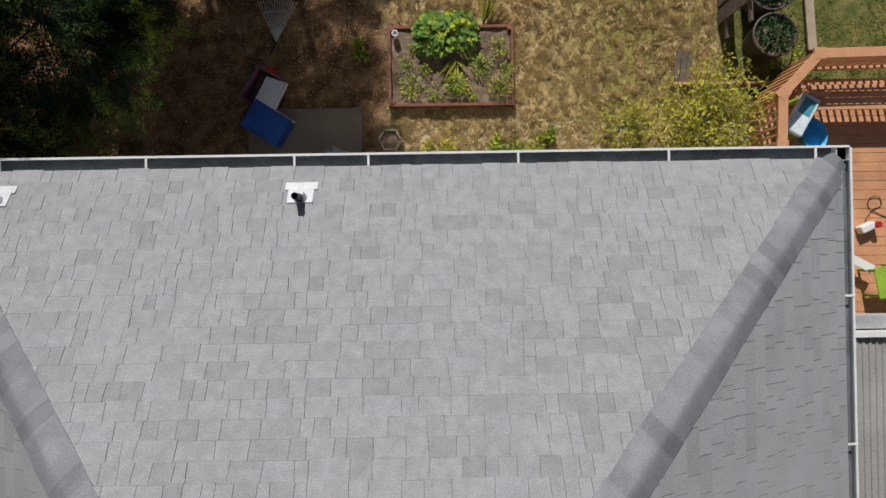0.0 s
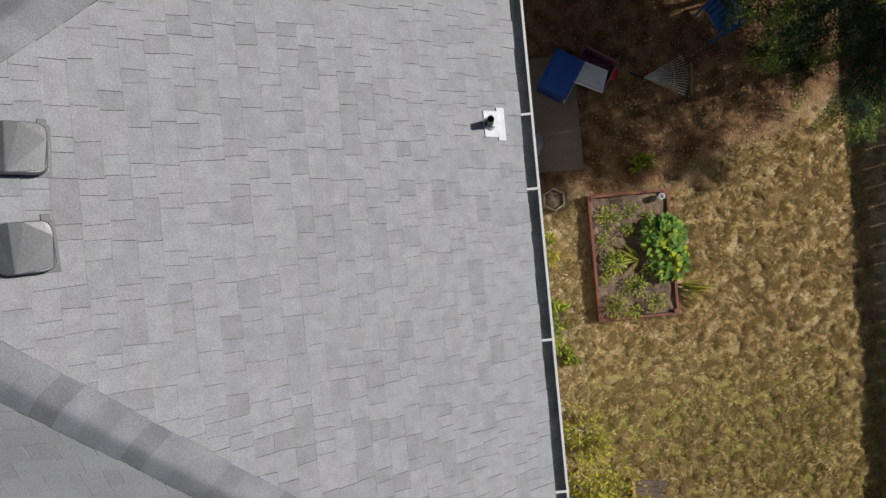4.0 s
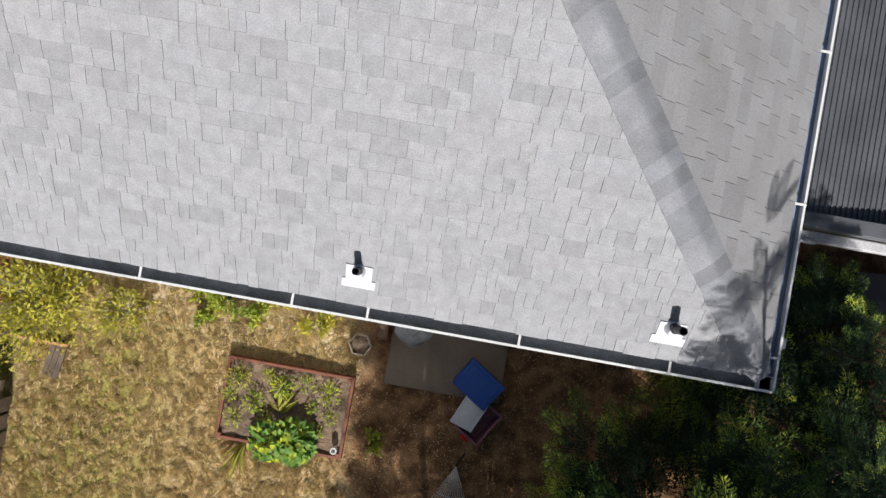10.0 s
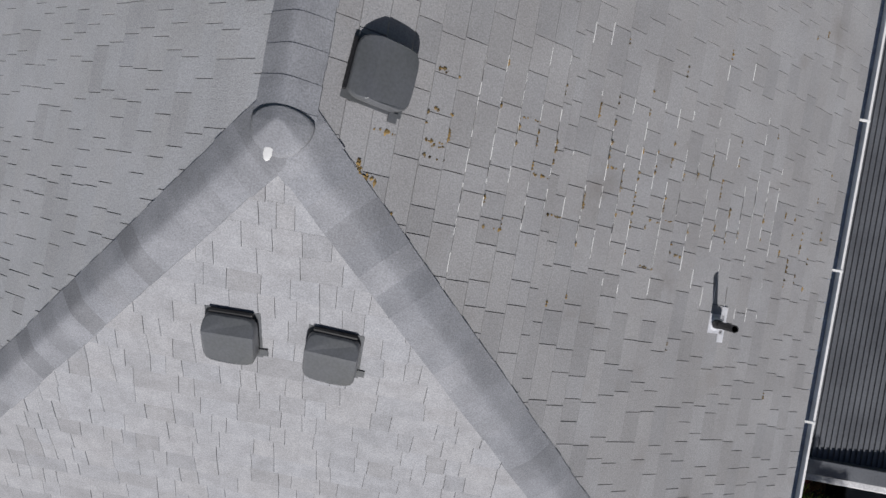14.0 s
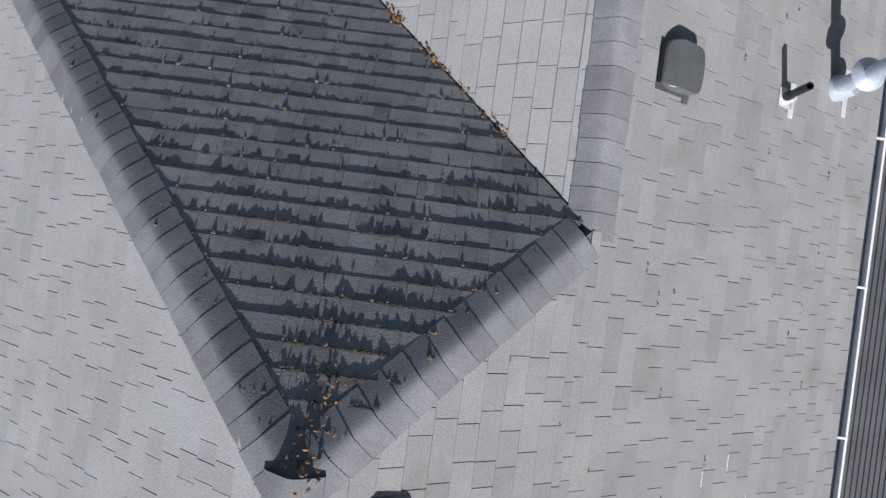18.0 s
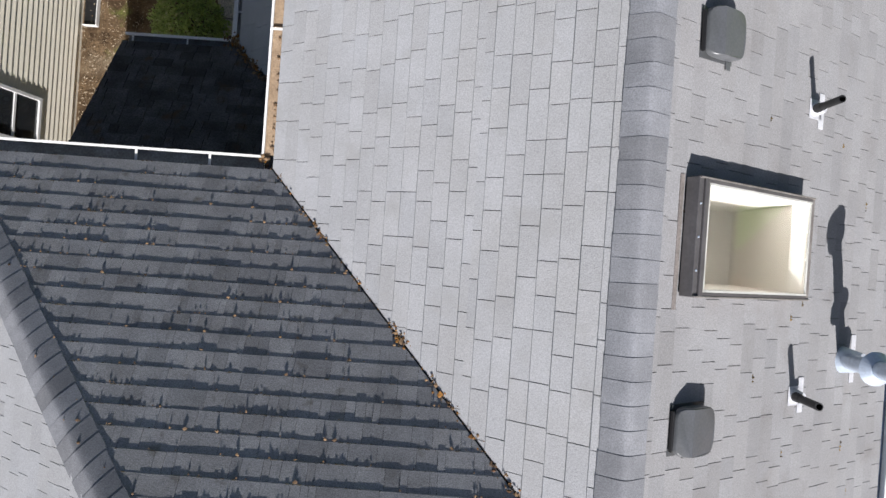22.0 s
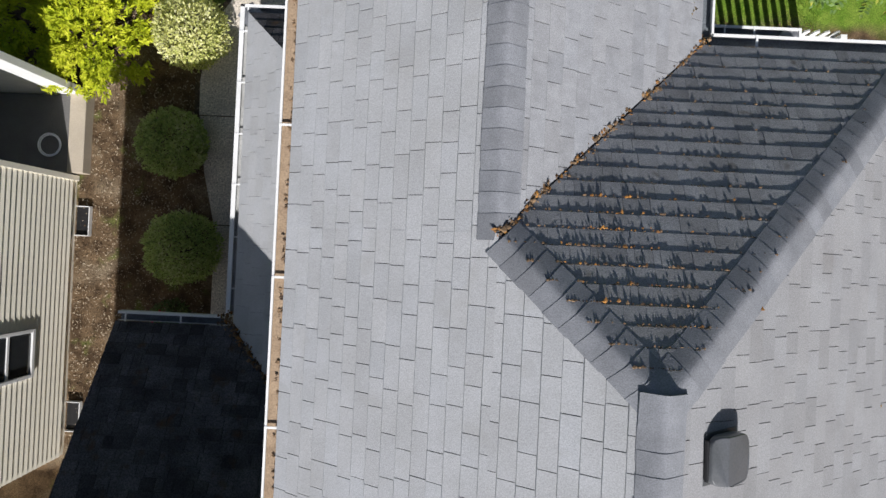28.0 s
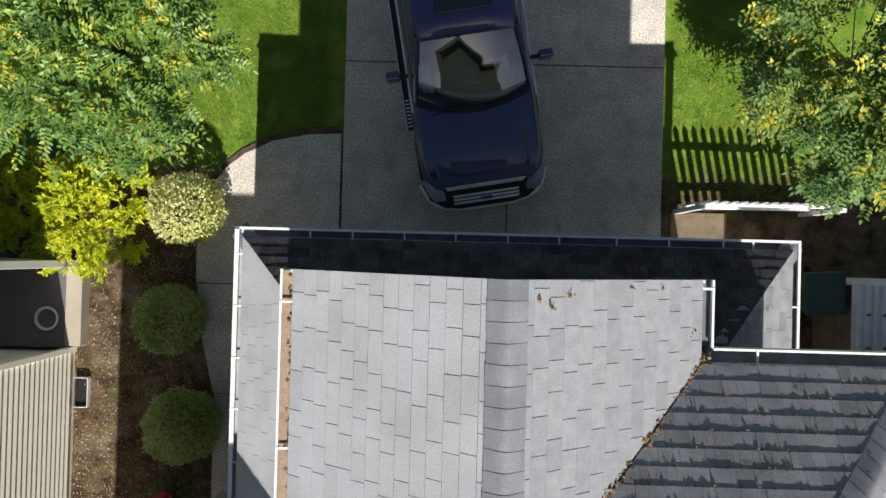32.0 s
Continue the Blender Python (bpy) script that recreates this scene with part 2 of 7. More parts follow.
def roof_slope(parent, label, origin, along, inward, zbase, kk, regions, near, widths=WIDTHS, start=0.125, course=0.119, material=None, limit=300, seed=1, name="roof_slope", g=0.0018, th=0.007, jag=0.002, hole=None, slant=0.0, lap=0.012, stagger=0.0):
    """A shingled slope. origin: plan point of the eave line; along, inward: plan unit vectors; regions: convex plan polygons.
    near: plan rectangle in which the tabs are objects of their own."""
    material = material or SHINGLE
    rnd = random.Random(seed)
    A, I, O = Vector(along), Vector(inward), Vector(origin)
    flip = A.x * I.y - A.y * I.x < 0
    to_uv = lambda p: ((Vector(p) - O).dot(A), (Vector(p) - O).dot(I))
    zof = lambda v: zbase + kk * v
    regs = []
    for r in regions:
        q = [to_uv(p) for p in r]
        regs.append(q if area(q) > 0 else q[::-1])
    tabs = []
    for r in regs:
        q = r
        for i in range(len(r)):
            (ax, ay), (bx, by) = r[i], r[(i + 1) % len(r)]
            mid = O + A * ((ax + bx) / 2) + I * ((ay + by) / 2)
            for h0, h1, gap in HIPS:
                d, e = Vector(h1) - Vector(h0), mid - Vector(h0)
                if abs(d.x * e.y - d.y * e.x) / d.length < 0.004 and 0 < e.dot(d) < d.length_squared:
                    ln = math.hypot(bx - ax, by - ay)
                    nx, ny = -(by - ay) / ln * gap, (bx - ax) / ln * gap
                    far = (-(by - ay) / ln * 60, (bx - ax) / ln * 60)
                    ux, uy = (bx - ax) / ln * 60, (by - ay) / ln * 60
                    q = clip_poly(q, [(ax + nx - ux, ay + ny - uy), (bx + nx + ux, by + ny + uy), (bx + ux + far[0], by + uy + far[1]), (ax - ux + far[0], ay - uy + far[1])])
        tabs.append(q)
    # deck under the shingles
    dv, df = [], []
    deck_regs = [clip_poly(r, [(-50, start + 0.02), (50, start + 0.02), (50, 50), (-50, 50)]) for r in regs]
    deck_regs = [r for r in deck_regs if len(r) > 2]
    if hole:
        h0, h1, h2, h3 = hole
        big = ((-50, h0, -50, 50), (h1, 50, -50, 50), (h0, h1, -50, h2), (h0, h1, h3, 50))
        deck_regs = [clip_poly(r, [(a, c), (b, c), (b, d), (a, d)]) for r in deck_regs for a, b, c, d in big]
        deck_regs = [r for r in deck_regs if len(r) > 2]
    for r in deck_regs:
        top = [O + A * u + I * v for u, v in r]
        n0 = len(dv)
        dv += [(p.x, p.y, zof(v) - 0.006) for p, (u, v) in zip(top, r)] + [(p.x, p.y, zof(v) - 0.05) for p, (u, v) in zip(top, r)]
        m = len(r)
        ring = list(range(n0, n0 + m))
        df.append(ring[::-1] if flip else ring)
        df.append([i + m for i in (ring if flip else ring[::-1])])
        df += [(n0 + i, n0 + i + m, n0 + (i + 1) % m + m, n0 + (i + 1) % m) for i in range(m)]
    slope = from_data(name, dv, df, DARK_DECK if material in (MOSSY, SHINGLE_SHADED) else DECK, parent)
    slope["label"] = label
    vs, fs, count = [], [], 0
    x0, y0, x1, y1 = near
    m3 = Matrix(((A.x, I.x, 0, 0), (A.y, I.y, 0, 0), (0, 0, 1, 0), (0, 0, 0, 1)))
    for r in tabs:
        if len(r) < 3:
            continue
        vmin, vmax = min(v for u, v in r), max(v for u, v in r)
        umin, umax = min(u for u, v in r), max(u for u, v in r)
        row = max(0, math.floor((vmin - start) / course + 1e-6))
        while start + row * course < vmax:
            v0 = start + row * course
            rr = random.Random(seed * 1000 + row)
            u = umin - rr.random() * 0.6
            sk0 = 0.0
            while u < umax:
                w = rr.choice(widths)
                lift = rr.uniform(-jag, jag) if jag < 0.0022 else rr.choice((-0.7, -0.4, -0.2, 0, 0.2, 0.5, 1.0)) * jag
                sk1, dn = 0.0, 0.0
                if stagger:
                    sk1, dn = rr.choice((-0.007, 0.0, 0.007)), rr.choice((0.0, 0.0, 0.5, 1.0)) * stagger
                cell = [(u + g + sk0, v0 - dn), (u + w - g + sk1, v0 - dn), (u + w - g, v0 + course + lap), (u + g, v0 + course + lap)]
                if v0 - dn < vmin - 1e-6:
                    cell = [(a, max(b, vmin)) for a, b in cell]
                c = clip_poly(cell, r)
                if hole and c and u < hole[1] and u + w > hole[0] and v0 < hole[3] and v0 + course + lap > hole[2]:
                    h0, h1, h2, h3 = hole
                    cuts = [clip_poly(c, [(a, e), (b2, e), (b2, f2), (a, f2)]) for a, b2, e, f2 in ((-50, h0, -50, 50), (h1, 50, -50, 50), (h0, h1, -50, h2), (h0, h1, h3, 50))]
                    c = max(cuts, key=lambda q: area(q) if len(q) > 2 else 0)
                if len(c) >= 3 and area(c) > 1e-5:
                    p = O + A * (u + w / 2) + I * (v0 + course / 2)
                    whole = len(c) == 4 and area(c) > 0.999 * (w - 2 * g + (sk1 - sk0) / 2) * (course + lap + dn)
                    if whole and count < limit and x0 <= p.x <= x1 and y0 <= p.y <= y1 and not flip:
                        ob = new("shingle", tab_mesh(w, course, kk, material, g, th, slant, lap, sk0, sk1, dn))
                        ob.parent = slope
                        ob.matrix_basis = Matrix.Translation((*(O + A * u + I * v0), zof(v0) + lift)) @ m3
                        count += 1
                    else:
                        n0, m = len(vs), len(c)
                        for a, b in c:
                            q = O + A * a + I * b
                            hgt = th + (0.001 - th) * (b - v0) / (course + lap)
                            vs.append((q.x, q.y, zof(b) + hgt + lift))
                        for a, b in c:
                            b2 = b - slant if abs(b - v0) < 1e-6 else b
                            q = O + A * a + I * b2
                            vs.append((q.x, q.y, zof(b2) - 0.004))
                        ring = list(range(n0, n0 + m))
                        fs.append(ring[::-1] if flip else ring)
                        for i in range(m):
                            j = (i + 1) % m
                            quad = (n0 + i, n0 + i + m, n0 + j + m, n0 + j)
                            fs.append(quad[::-1] if flip else quad)
                u += w
                sk0 = sk1
            row += 1
    rest = from_data("shingle_field", vs, fs, material, slope)
    tagged(rest, kind="stuff")
    return slope


def cap_row(parent, a, b, ka, kb_, width=0.155, step=0.143, name="hip_cap", lead=0.0, over=-0.03, seed=3, eave=9.0):
    """Overlapping bent cap shingles from the low end a to the high end b; ka, kb_: drop per metre to the left and right side."""
    rnd = random.Random(seed)
    a, b = Vector(a), Vector(b)
    d = (b - a)
    L = d.length
    d.normalize()
    plan = Vector((d.x, d.y, 0)).normalized()
    side = Vector((-plan.y, plan.x, 0))
    run = empty_part(name + "_run", parent)
    n = int(L / step) + 1
    for i in range(n):
        s0 = i * step
        s1 = min(s0 + step * 1.55, L + over)
        if s1 - s0 < 0.04:
            break
        w = width * rnd.uniform(0.97, 1.03)
        extra = 0.02 if lead and i == 0 else 0.0
        if i == 0:
            s0 -= lead
        vs, fs = [], []
        prof = (-1, -0.72, -0.45, -0.25, -0.1, 0, 0.1, 0.25, 0.45, 0.72, 1)
        m = len(prof)
        r0 = 0.035
        rows = []
        slope_run = math.hypot(d.x, d.y)
        for s, lift in ((s0, 0.013), (s1, 0.006)):
            w_here = min(w, max(0.03, eave + s * slope_run - 0.10))
            skew = rnd.uniform(-0.005, 0.005)
            rows.append([])
            for q in prof:
                off = q * w_here
                drop = (ka if q < 0 else kb_) * (math.hypot(off, r0) - r0 * 0.45)
                pt = a + d * (s + skew * q) + side * (-off)
                rows[-1].append((pt.x, pt.y, pt.z - drop + lift * (1 - 0.4 * abs(q)) + (extra if s == s0 else 0.0)))
        low = []
        for q, v in zip(prof, rows[0]):
            low.append((v[0], v[1], v[2] - 0.011))
        vs = rows[0] + rows[1] + rows[0] + low
        for k in (0, m - 1):
            vs += [rows[0][k], rows[1][k], tuple(np.subtract(rows[1][k], (0, 0, 0.03))), tuple(np.subtract(rows[0][k], (0, 0, 0.03)))]
        for j in range(m - 1):
            fs.append((j, j + 1, m + j + 1, m + j))
            fs.append((3 * m + j, 3 * m + j + 1, 2 * m + j + 1, 2 * m + j))
        k0 = 4 * m
        fs += [(k0, k0 + 1, k0 + 2, k0 + 3), (k0 + 7, k0 + 6, k0 + 5, k0 + 4)]
        cap_ob = from_data("cap_shingle", vs, fs, CAP, run)
        for f in cap_ob.data.polygons:
            f.use_smooth = f.index < 2 * (m - 1) and f.index % 2 == 0
    return run


def empty_part(name, parent):
    ob = new(name)
    ob.parent = parent
    return ob


# ---- the house ----
XE, YN, YF, XW, XC, YNE = 8.53, 9.768, 15.03, 2.92, 6.625, 14.453
AX, BX, CX = 4.36, 5.725, 4.77
P0, J1, J2, J3, J4 = (AX, 4.28), (AX, 5.62), (BX, 6.975), (BX, 11.66), (CX, 12.61)
HIPS = [((0, 0), P0, 0.07), ((XE, 0), P0, 0.07), ((0, YN), J1, 0.07), (J2, J1, 0.07), (J4, J3, 0.07), ((XE, YNE), J3, 0.07), (J1, P0, 0.07), (J3, J2, 0.07), ((CX, YF), J4, 0.07)]
HIPS += [((XW, YN), J2, 0.008), ((XC, YNE), J4, 0.008), ((1.66, 11.53), (3.35, 9.84), 0.006)]  # valleys
ZB = ZE + C0
K = 0.667
ZA, ZBR, ZC = ZB + K * (XE - AX), ZB + K * (XE - BX), ZB + K * (XC - CX)
KR, KWM, KN = (ZA - ZB) / 4.28, (ZA - ZB) / AX, (ZA - ZB) / (YN - 5.62)
KNE = (ZBR - ZB) / (YNE - 11.66)

house = empty("house", "two-storey house with a grey asphalt shingle hip roof and white gutters", "house", kind="structure")
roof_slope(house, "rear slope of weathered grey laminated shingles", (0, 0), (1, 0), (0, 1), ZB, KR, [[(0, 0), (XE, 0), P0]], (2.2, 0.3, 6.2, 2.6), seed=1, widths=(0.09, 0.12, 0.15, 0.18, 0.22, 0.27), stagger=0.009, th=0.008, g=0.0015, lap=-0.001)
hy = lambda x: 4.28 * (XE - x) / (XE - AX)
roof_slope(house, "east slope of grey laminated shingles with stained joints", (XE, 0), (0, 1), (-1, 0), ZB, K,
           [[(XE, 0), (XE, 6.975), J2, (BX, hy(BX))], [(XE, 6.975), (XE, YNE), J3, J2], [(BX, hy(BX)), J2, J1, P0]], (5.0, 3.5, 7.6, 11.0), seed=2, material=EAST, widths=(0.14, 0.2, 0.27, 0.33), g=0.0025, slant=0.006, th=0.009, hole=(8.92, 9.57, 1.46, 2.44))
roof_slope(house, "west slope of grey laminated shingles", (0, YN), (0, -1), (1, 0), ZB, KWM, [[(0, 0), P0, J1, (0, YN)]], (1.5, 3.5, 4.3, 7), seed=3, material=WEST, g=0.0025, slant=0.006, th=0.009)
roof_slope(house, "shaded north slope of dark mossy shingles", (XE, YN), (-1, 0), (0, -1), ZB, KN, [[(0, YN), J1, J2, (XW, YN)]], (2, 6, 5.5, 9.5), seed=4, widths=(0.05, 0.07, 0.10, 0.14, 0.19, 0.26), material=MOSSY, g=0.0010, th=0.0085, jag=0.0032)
vy = lambda x: YN + (x - XW) * (6.975 - YN) / (BX - XW)
roof_slope(house, "west slope of the front wing in grey shingles with brightness painted in", (XW, YF), (0, -1), (1, 0), ZB, K,
           [[(XW, YN), (XW, 12.61), J4, (CX, vy(CX))], [(XW, 12.61), (XW, YF), (CX, YF), J4], [(CX, vy(CX)), J4, J3, J2]], (3.2, 9.5, 5.6, 14.5), seed=5, widths=(0.22, 0.27, 0.33, 0.33), material=SHINGLE_BRIGHT, g=0.003, slant=0.006, th=0.009)
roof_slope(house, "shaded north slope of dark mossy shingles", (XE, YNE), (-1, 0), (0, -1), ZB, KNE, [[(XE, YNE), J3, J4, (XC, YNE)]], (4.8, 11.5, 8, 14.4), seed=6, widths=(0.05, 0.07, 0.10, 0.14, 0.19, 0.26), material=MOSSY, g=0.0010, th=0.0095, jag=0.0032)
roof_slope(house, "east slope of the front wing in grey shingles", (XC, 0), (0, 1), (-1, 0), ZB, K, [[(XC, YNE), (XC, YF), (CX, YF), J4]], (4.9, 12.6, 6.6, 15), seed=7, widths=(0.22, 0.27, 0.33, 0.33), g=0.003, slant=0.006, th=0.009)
Z3 = lambda p, z: (p[0], p[1], z)
q2 = math.sqrt(0.5)
for a, za, b, zb, kl, kr in (((0, 0), ZB, P0, ZA, KWM * q2, KR * q2), ((XE, 0), ZB, P0, ZA, KR * q2, K * q2), ((0, YN), ZB, J1, ZA, KN * q2, KWM * q2),
                             (J2, ZBR, J1, ZA, K * q2, KN * q2), (J4, ZC, J3, ZBR, KNE * q2, K * q2), ((XE, YNE), ZB, J3, ZBR, K * q2, KNE * q2)):
    f = 0.03
    a2 = (a[0] + (b[0] - a[0]) * f, a[1] + (b[1] - a[1]) * f, za + (zb - za) * f)
    cap_row(house, a2, Z3(b, zb), kl, kr, eave=f * math.hypot(b[0] - a[0], b[1] - a[1]) if za == ZB else 9.0)
for a, b, z, lead in ((J1, P0, ZA, 0.05), (J3, J2, ZBR, 0.05), ((CX, YF), J4, ZC, 0.0)):
    cap_row(house, Z3(a, z), Z3(b, z), K, K, width=0.142, name="ridge_cap", lead=lead, over=0.03 if b == P0 else 0.05)


def apex_cap(c, r):
    """The moulded last piece of the ridge, bent over the head of the two hips."""
    soft = lambda d: math.hypot(d, 0.035) - 0.016
    top = lambda x, y: ZA - max(K * soft(x - AX), 0.5 * KR * (c[1] - y + math.hypot(c[1] - y, 0.04))) + 0.026 - 0.012 * max(0.0, y - c[1]) / (0.42 * r)
    n, rings = 36, 7
    vs, fs = [(c[0], c[1], top(*c))], []
    for k in range(1, rings + 1):
        for i in range(n):
            t = 2 * math.pi * i / n
            x, y = c[0] + r * 0.92 * k / rings * math.cos(t), c[1] + r * (0.42 if math.sin(t) > 0 else 1.0) * k / rings * math.sin(t)
            vs.append((x, y, top(x, y)))
    vs += [(x, y, z - 0.02) for x, y, z in vs[-n:]]
    fs = [(0, 1 + i, 1 + (i + 1) % n) for i in range(n)]
    for k in range(rings):
        q = 1 + k * n
        fs += [(q + i, q + n + i, q + n + (i + 1) % n, q + (i + 1) % n) for i in range(n)]
    ob = from_data("apex_cap", vs, fs, CAP, house)
    for f in ob.data.polygons:
        f.use_smooth = f.index < n * rings
    return ob


apex_cap(P0, 0.155)


def gutter(a, b, z, inner, brackets, debris=None, w=0.135, wide_lip=0.02, inside=None):
    """a to b: the outer lip in plan; inner: plan unit vector towards the wall."""
    a, b, n = Vector(a), Vector(b), Vector(inner)
    L = (b - a).length
    d = (b - a).normalized()
    m = Matrix(((d.x, n.x, 0, a.x), (d.y, n.y, 0, a.y), (0, 0, 1, z), (0, 0, 0, 1)))
    run = part("gutter", boxes((0, L, 0, wide_lip, -0.022, 0.0), (0, L, 0.0, 0.004, -0.11, -0.018), (0, L, 0.002, w, -0.115, -0.108), (0, L, w - 0.004, w, -0.11, -0.01)), WHITE, house)
    run.matrix_basis = m
    ins = part("gutter_lining", boxes((0.003, L - 0.003, 0.006, w - 0.005, -0.106, -0.085)), inside or GUTTER_IN, run, "grimy, tinted gutter bottom")
    for s in brackets:
        part("bracket", boxes((s - 0.01, s + 0.01, 0.0, w + 0.02, -0.002, 0.006)), WHITE, run)
    if debris:
        rnd = random.Random(int(L * 100))
        vs, fs = [], []
        clump_data(vs, fs, [(rnd.uniform(0.05, L - 0.05), w + 0.005 - 0.07 * rnd.random() ** 3, rnd.uniform(-0.045, -0.02), rnd.uniform(0.006, 0.024)) for _ in range(int(L * 130))], rnd)
        tagged(from_data("gutter_litter", vs, fs, LITTER_DULL, run), kind="stuff")
        part("gutter_silt", boxes((0.01, L - 0.01, 0.006, w - 0.006, -0.085, -0.035)), SILT, run, "brown silt filling the gutter")
    return run


def clump_data(vs, fs, spots, rnd):
    """Small crumpled octahedra at (x, y, z, size)."""
    for x, y, z, r in spots:
        n0 = len(vs)
        for d in ((1, 0, 0), (-1, 0, 0), (0, 1, 0), (0, -1, 0), (0, 0, 1), (0, 0, -1)):
            k = r * rnd.uniform(0.5, 1.3)
            vs.append((x + d[0] * k + rnd.uniform(-0.3, 0.3) * r, y + d[1] * k + rnd.uniform(-0.3, 0.3) * r, z + d[2] * k * 0.5))
        fs += [(n0 + a, n0 + b, n0 + c) for a, b, c in ((0, 2, 4), (2, 1, 4), (1, 3, 4), (3, 0, 4), (2, 0, 5), (1, 2, 5), (3, 1, 5), (0, 3, 5))]


def crumb_data(vs, fs, spots, rnd):
    """Low uneven cushions at (x, y, z, height)."""
    for x, y, z, r in spots:
        n0 = len(vs)
        w, d, t = r * rnd.uniform(2.5, 6), r * rnd.uniform(1.6, 3.0), rnd.uniform(-0.5, 0.5)
        for hz, k in ((-0.6, 1.0), (0.5, 0.8)):
            for a, b in ((-1, -1), (1, -1), (1, 1), (-1, 1)):
                px, py = a * w * k * rnd.uniform(0.7, 1.2), b * d * k * rnd.uniform(0.7, 1.2)
                vs.append((x + px - t * py, y + py + t * px, z + hz * r * rnd.uniform(0.75, 1.25)))
        fs += [(n0 + 4, n0 + 5, n0 + 6, n0 + 7)] + [(n0 + i, n0 + (i + 1) % 4, n0 + (i + 1) % 4 + 4, n0 + i + 4) for i in range(4)]


gutter((0, 0), (XE, 0), ZE, (0, 1), (0.33, 1.65, 3.0, 4.34, 5.0, 6.32, 7.62))
# East lining is coloured bluer still, standing in for reflected sky.
gutter((XE, 0), (XE, YNE), ZE, (-1, 0), (0.3, 1.63, 2.96, 4.28, 5.59, 6.9, 8.2, 9.5, 10.8, 12.1, 13.4), inside=mat("gutter_sky_tint", (0.26, 0.33, 0.45), 0.5, col2=(0.17, 0.21, 0.29), scale=6, grain=60, amount=0.4))
gutter((0, 0), (0, YN), ZE, (1, 0), (1.35, 2.68, 4.0, 5.3, 6.6, 7.9, 9.2))
gutter((0, YN), (XW, YN), ZE, (0, -1), (0.5, 1.82, 2.47))
gutter((XW, YN), (XW, YF), ZE, (1, 0), (1.11, 2.41, 3.73, 4.98), debris=True)
gutter((XC, YNE), (XE, YNE), ZE, (0, -1), (0.37, 1.6))
gutter((XC, YNE), (XC, YF), ZE, (-1, 0), (0.5,))


# lower roofs round the front and in the west notch
ZL = 2.83
ZLB = ZL + C0
LX, LY, LE, NY = 1.66, 15.474, 8.71, 11.53
roof_slope(house, "lower west roof strip of grey shingles", (LX, LY), (0, -1), (1, 0), ZLB, K, [[(LX, NY), (LX, LY), (3.35, 13.784), (3.35, 9.84)]], (1.6, 11.5, 3.3, 15.4), seed=11, material=SHINGLE_BRIGHT, limit=200, widths=(0.22, 0.27, 0.33), name="lower_roof_slope", slant=0.006, th=0.009)
roof_slope(house, "lower roof of shingles with shade painted into their dark colour", (LE, NY), (-1, 0), (0, -1), ZLB, K, [[(0.3, NY), (0.3, 9.35), (3.35, 9.35), (3.35, 9.84), (LX, NY)]], (0.3, 9.8, 2.6, 11.4), seed=12, material=SHINGLE_SHADED, limit=150, widths=(0.1, 0.16, 0.22, 0.27, 0.33), g=0.004, th=0.011, slant=0.003, jag=0.0030, name="lower_roof_slope")
roof_slope(house, "lower roof over the garage with shade painted into its dark shingles", (LE, LY), (-1, 0), (0, -1), ZLB, K, [[(LX, LY), (LE, LY), (7.21, 13.974), (3.16, 13.974)]], (2.0, 15.0, 8.4, 15.45), seed=13, material=SHINGLE_SHADED, limit=150, widths=(0.1, 0.16, 0.22, 0.27, 0.33), g=0.004, th=0.011, slant=0.003, jag=0.0030, name="lower_roof_slope")
# MOSSY serves here to put shade into the colour of this roof end.
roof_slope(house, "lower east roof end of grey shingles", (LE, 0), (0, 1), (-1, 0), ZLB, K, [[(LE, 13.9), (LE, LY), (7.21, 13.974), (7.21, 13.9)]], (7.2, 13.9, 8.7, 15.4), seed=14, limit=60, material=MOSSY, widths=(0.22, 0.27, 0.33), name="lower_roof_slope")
cap_row(house, (LX + 0.03, LY - 0.03, ZLB), (3.35, 13.784, ZLB + K * 1.69), K * q2, K * q2, width=0.13)
cap_row(house, (LE - 0.03, LY - 0.03, ZLB), (7.21, 13.974, ZLB + K * 1.5), K * q2, K * q2, width=0.13)
gutter((LX, NY), (LX, LY), ZL, (1, 0), (0.35, 1.0, 1.66, 2.3, 2.95, 3.6), w=0.12, wide_lip=0.055, inside=mat("gutter_pale_grey", (0.42, 0.42, 0.41), 0.8, col2=(0.3, 0.3, 0.29), scale=6, grain=60, amount=0.4))
gutter((LX, LY), (LE, LY), ZL, (0, -1), (0.1, 0.95, 1.48, 2.13, 2.77, 3.42, 4.06, 4.77, 5.42, 6.09, 6.46), w=0.12, wide_lip=0.032)
gutter((LE, 13.9), (LE, LY), ZL, (-1, 0), (0.75,), w=0.12, wide_lip=0.032)
gutter((0.3, NY), (LX, NY), ZL, (0, -1), (0.1, 0.8), w=0.12, wide_lip=0.032)
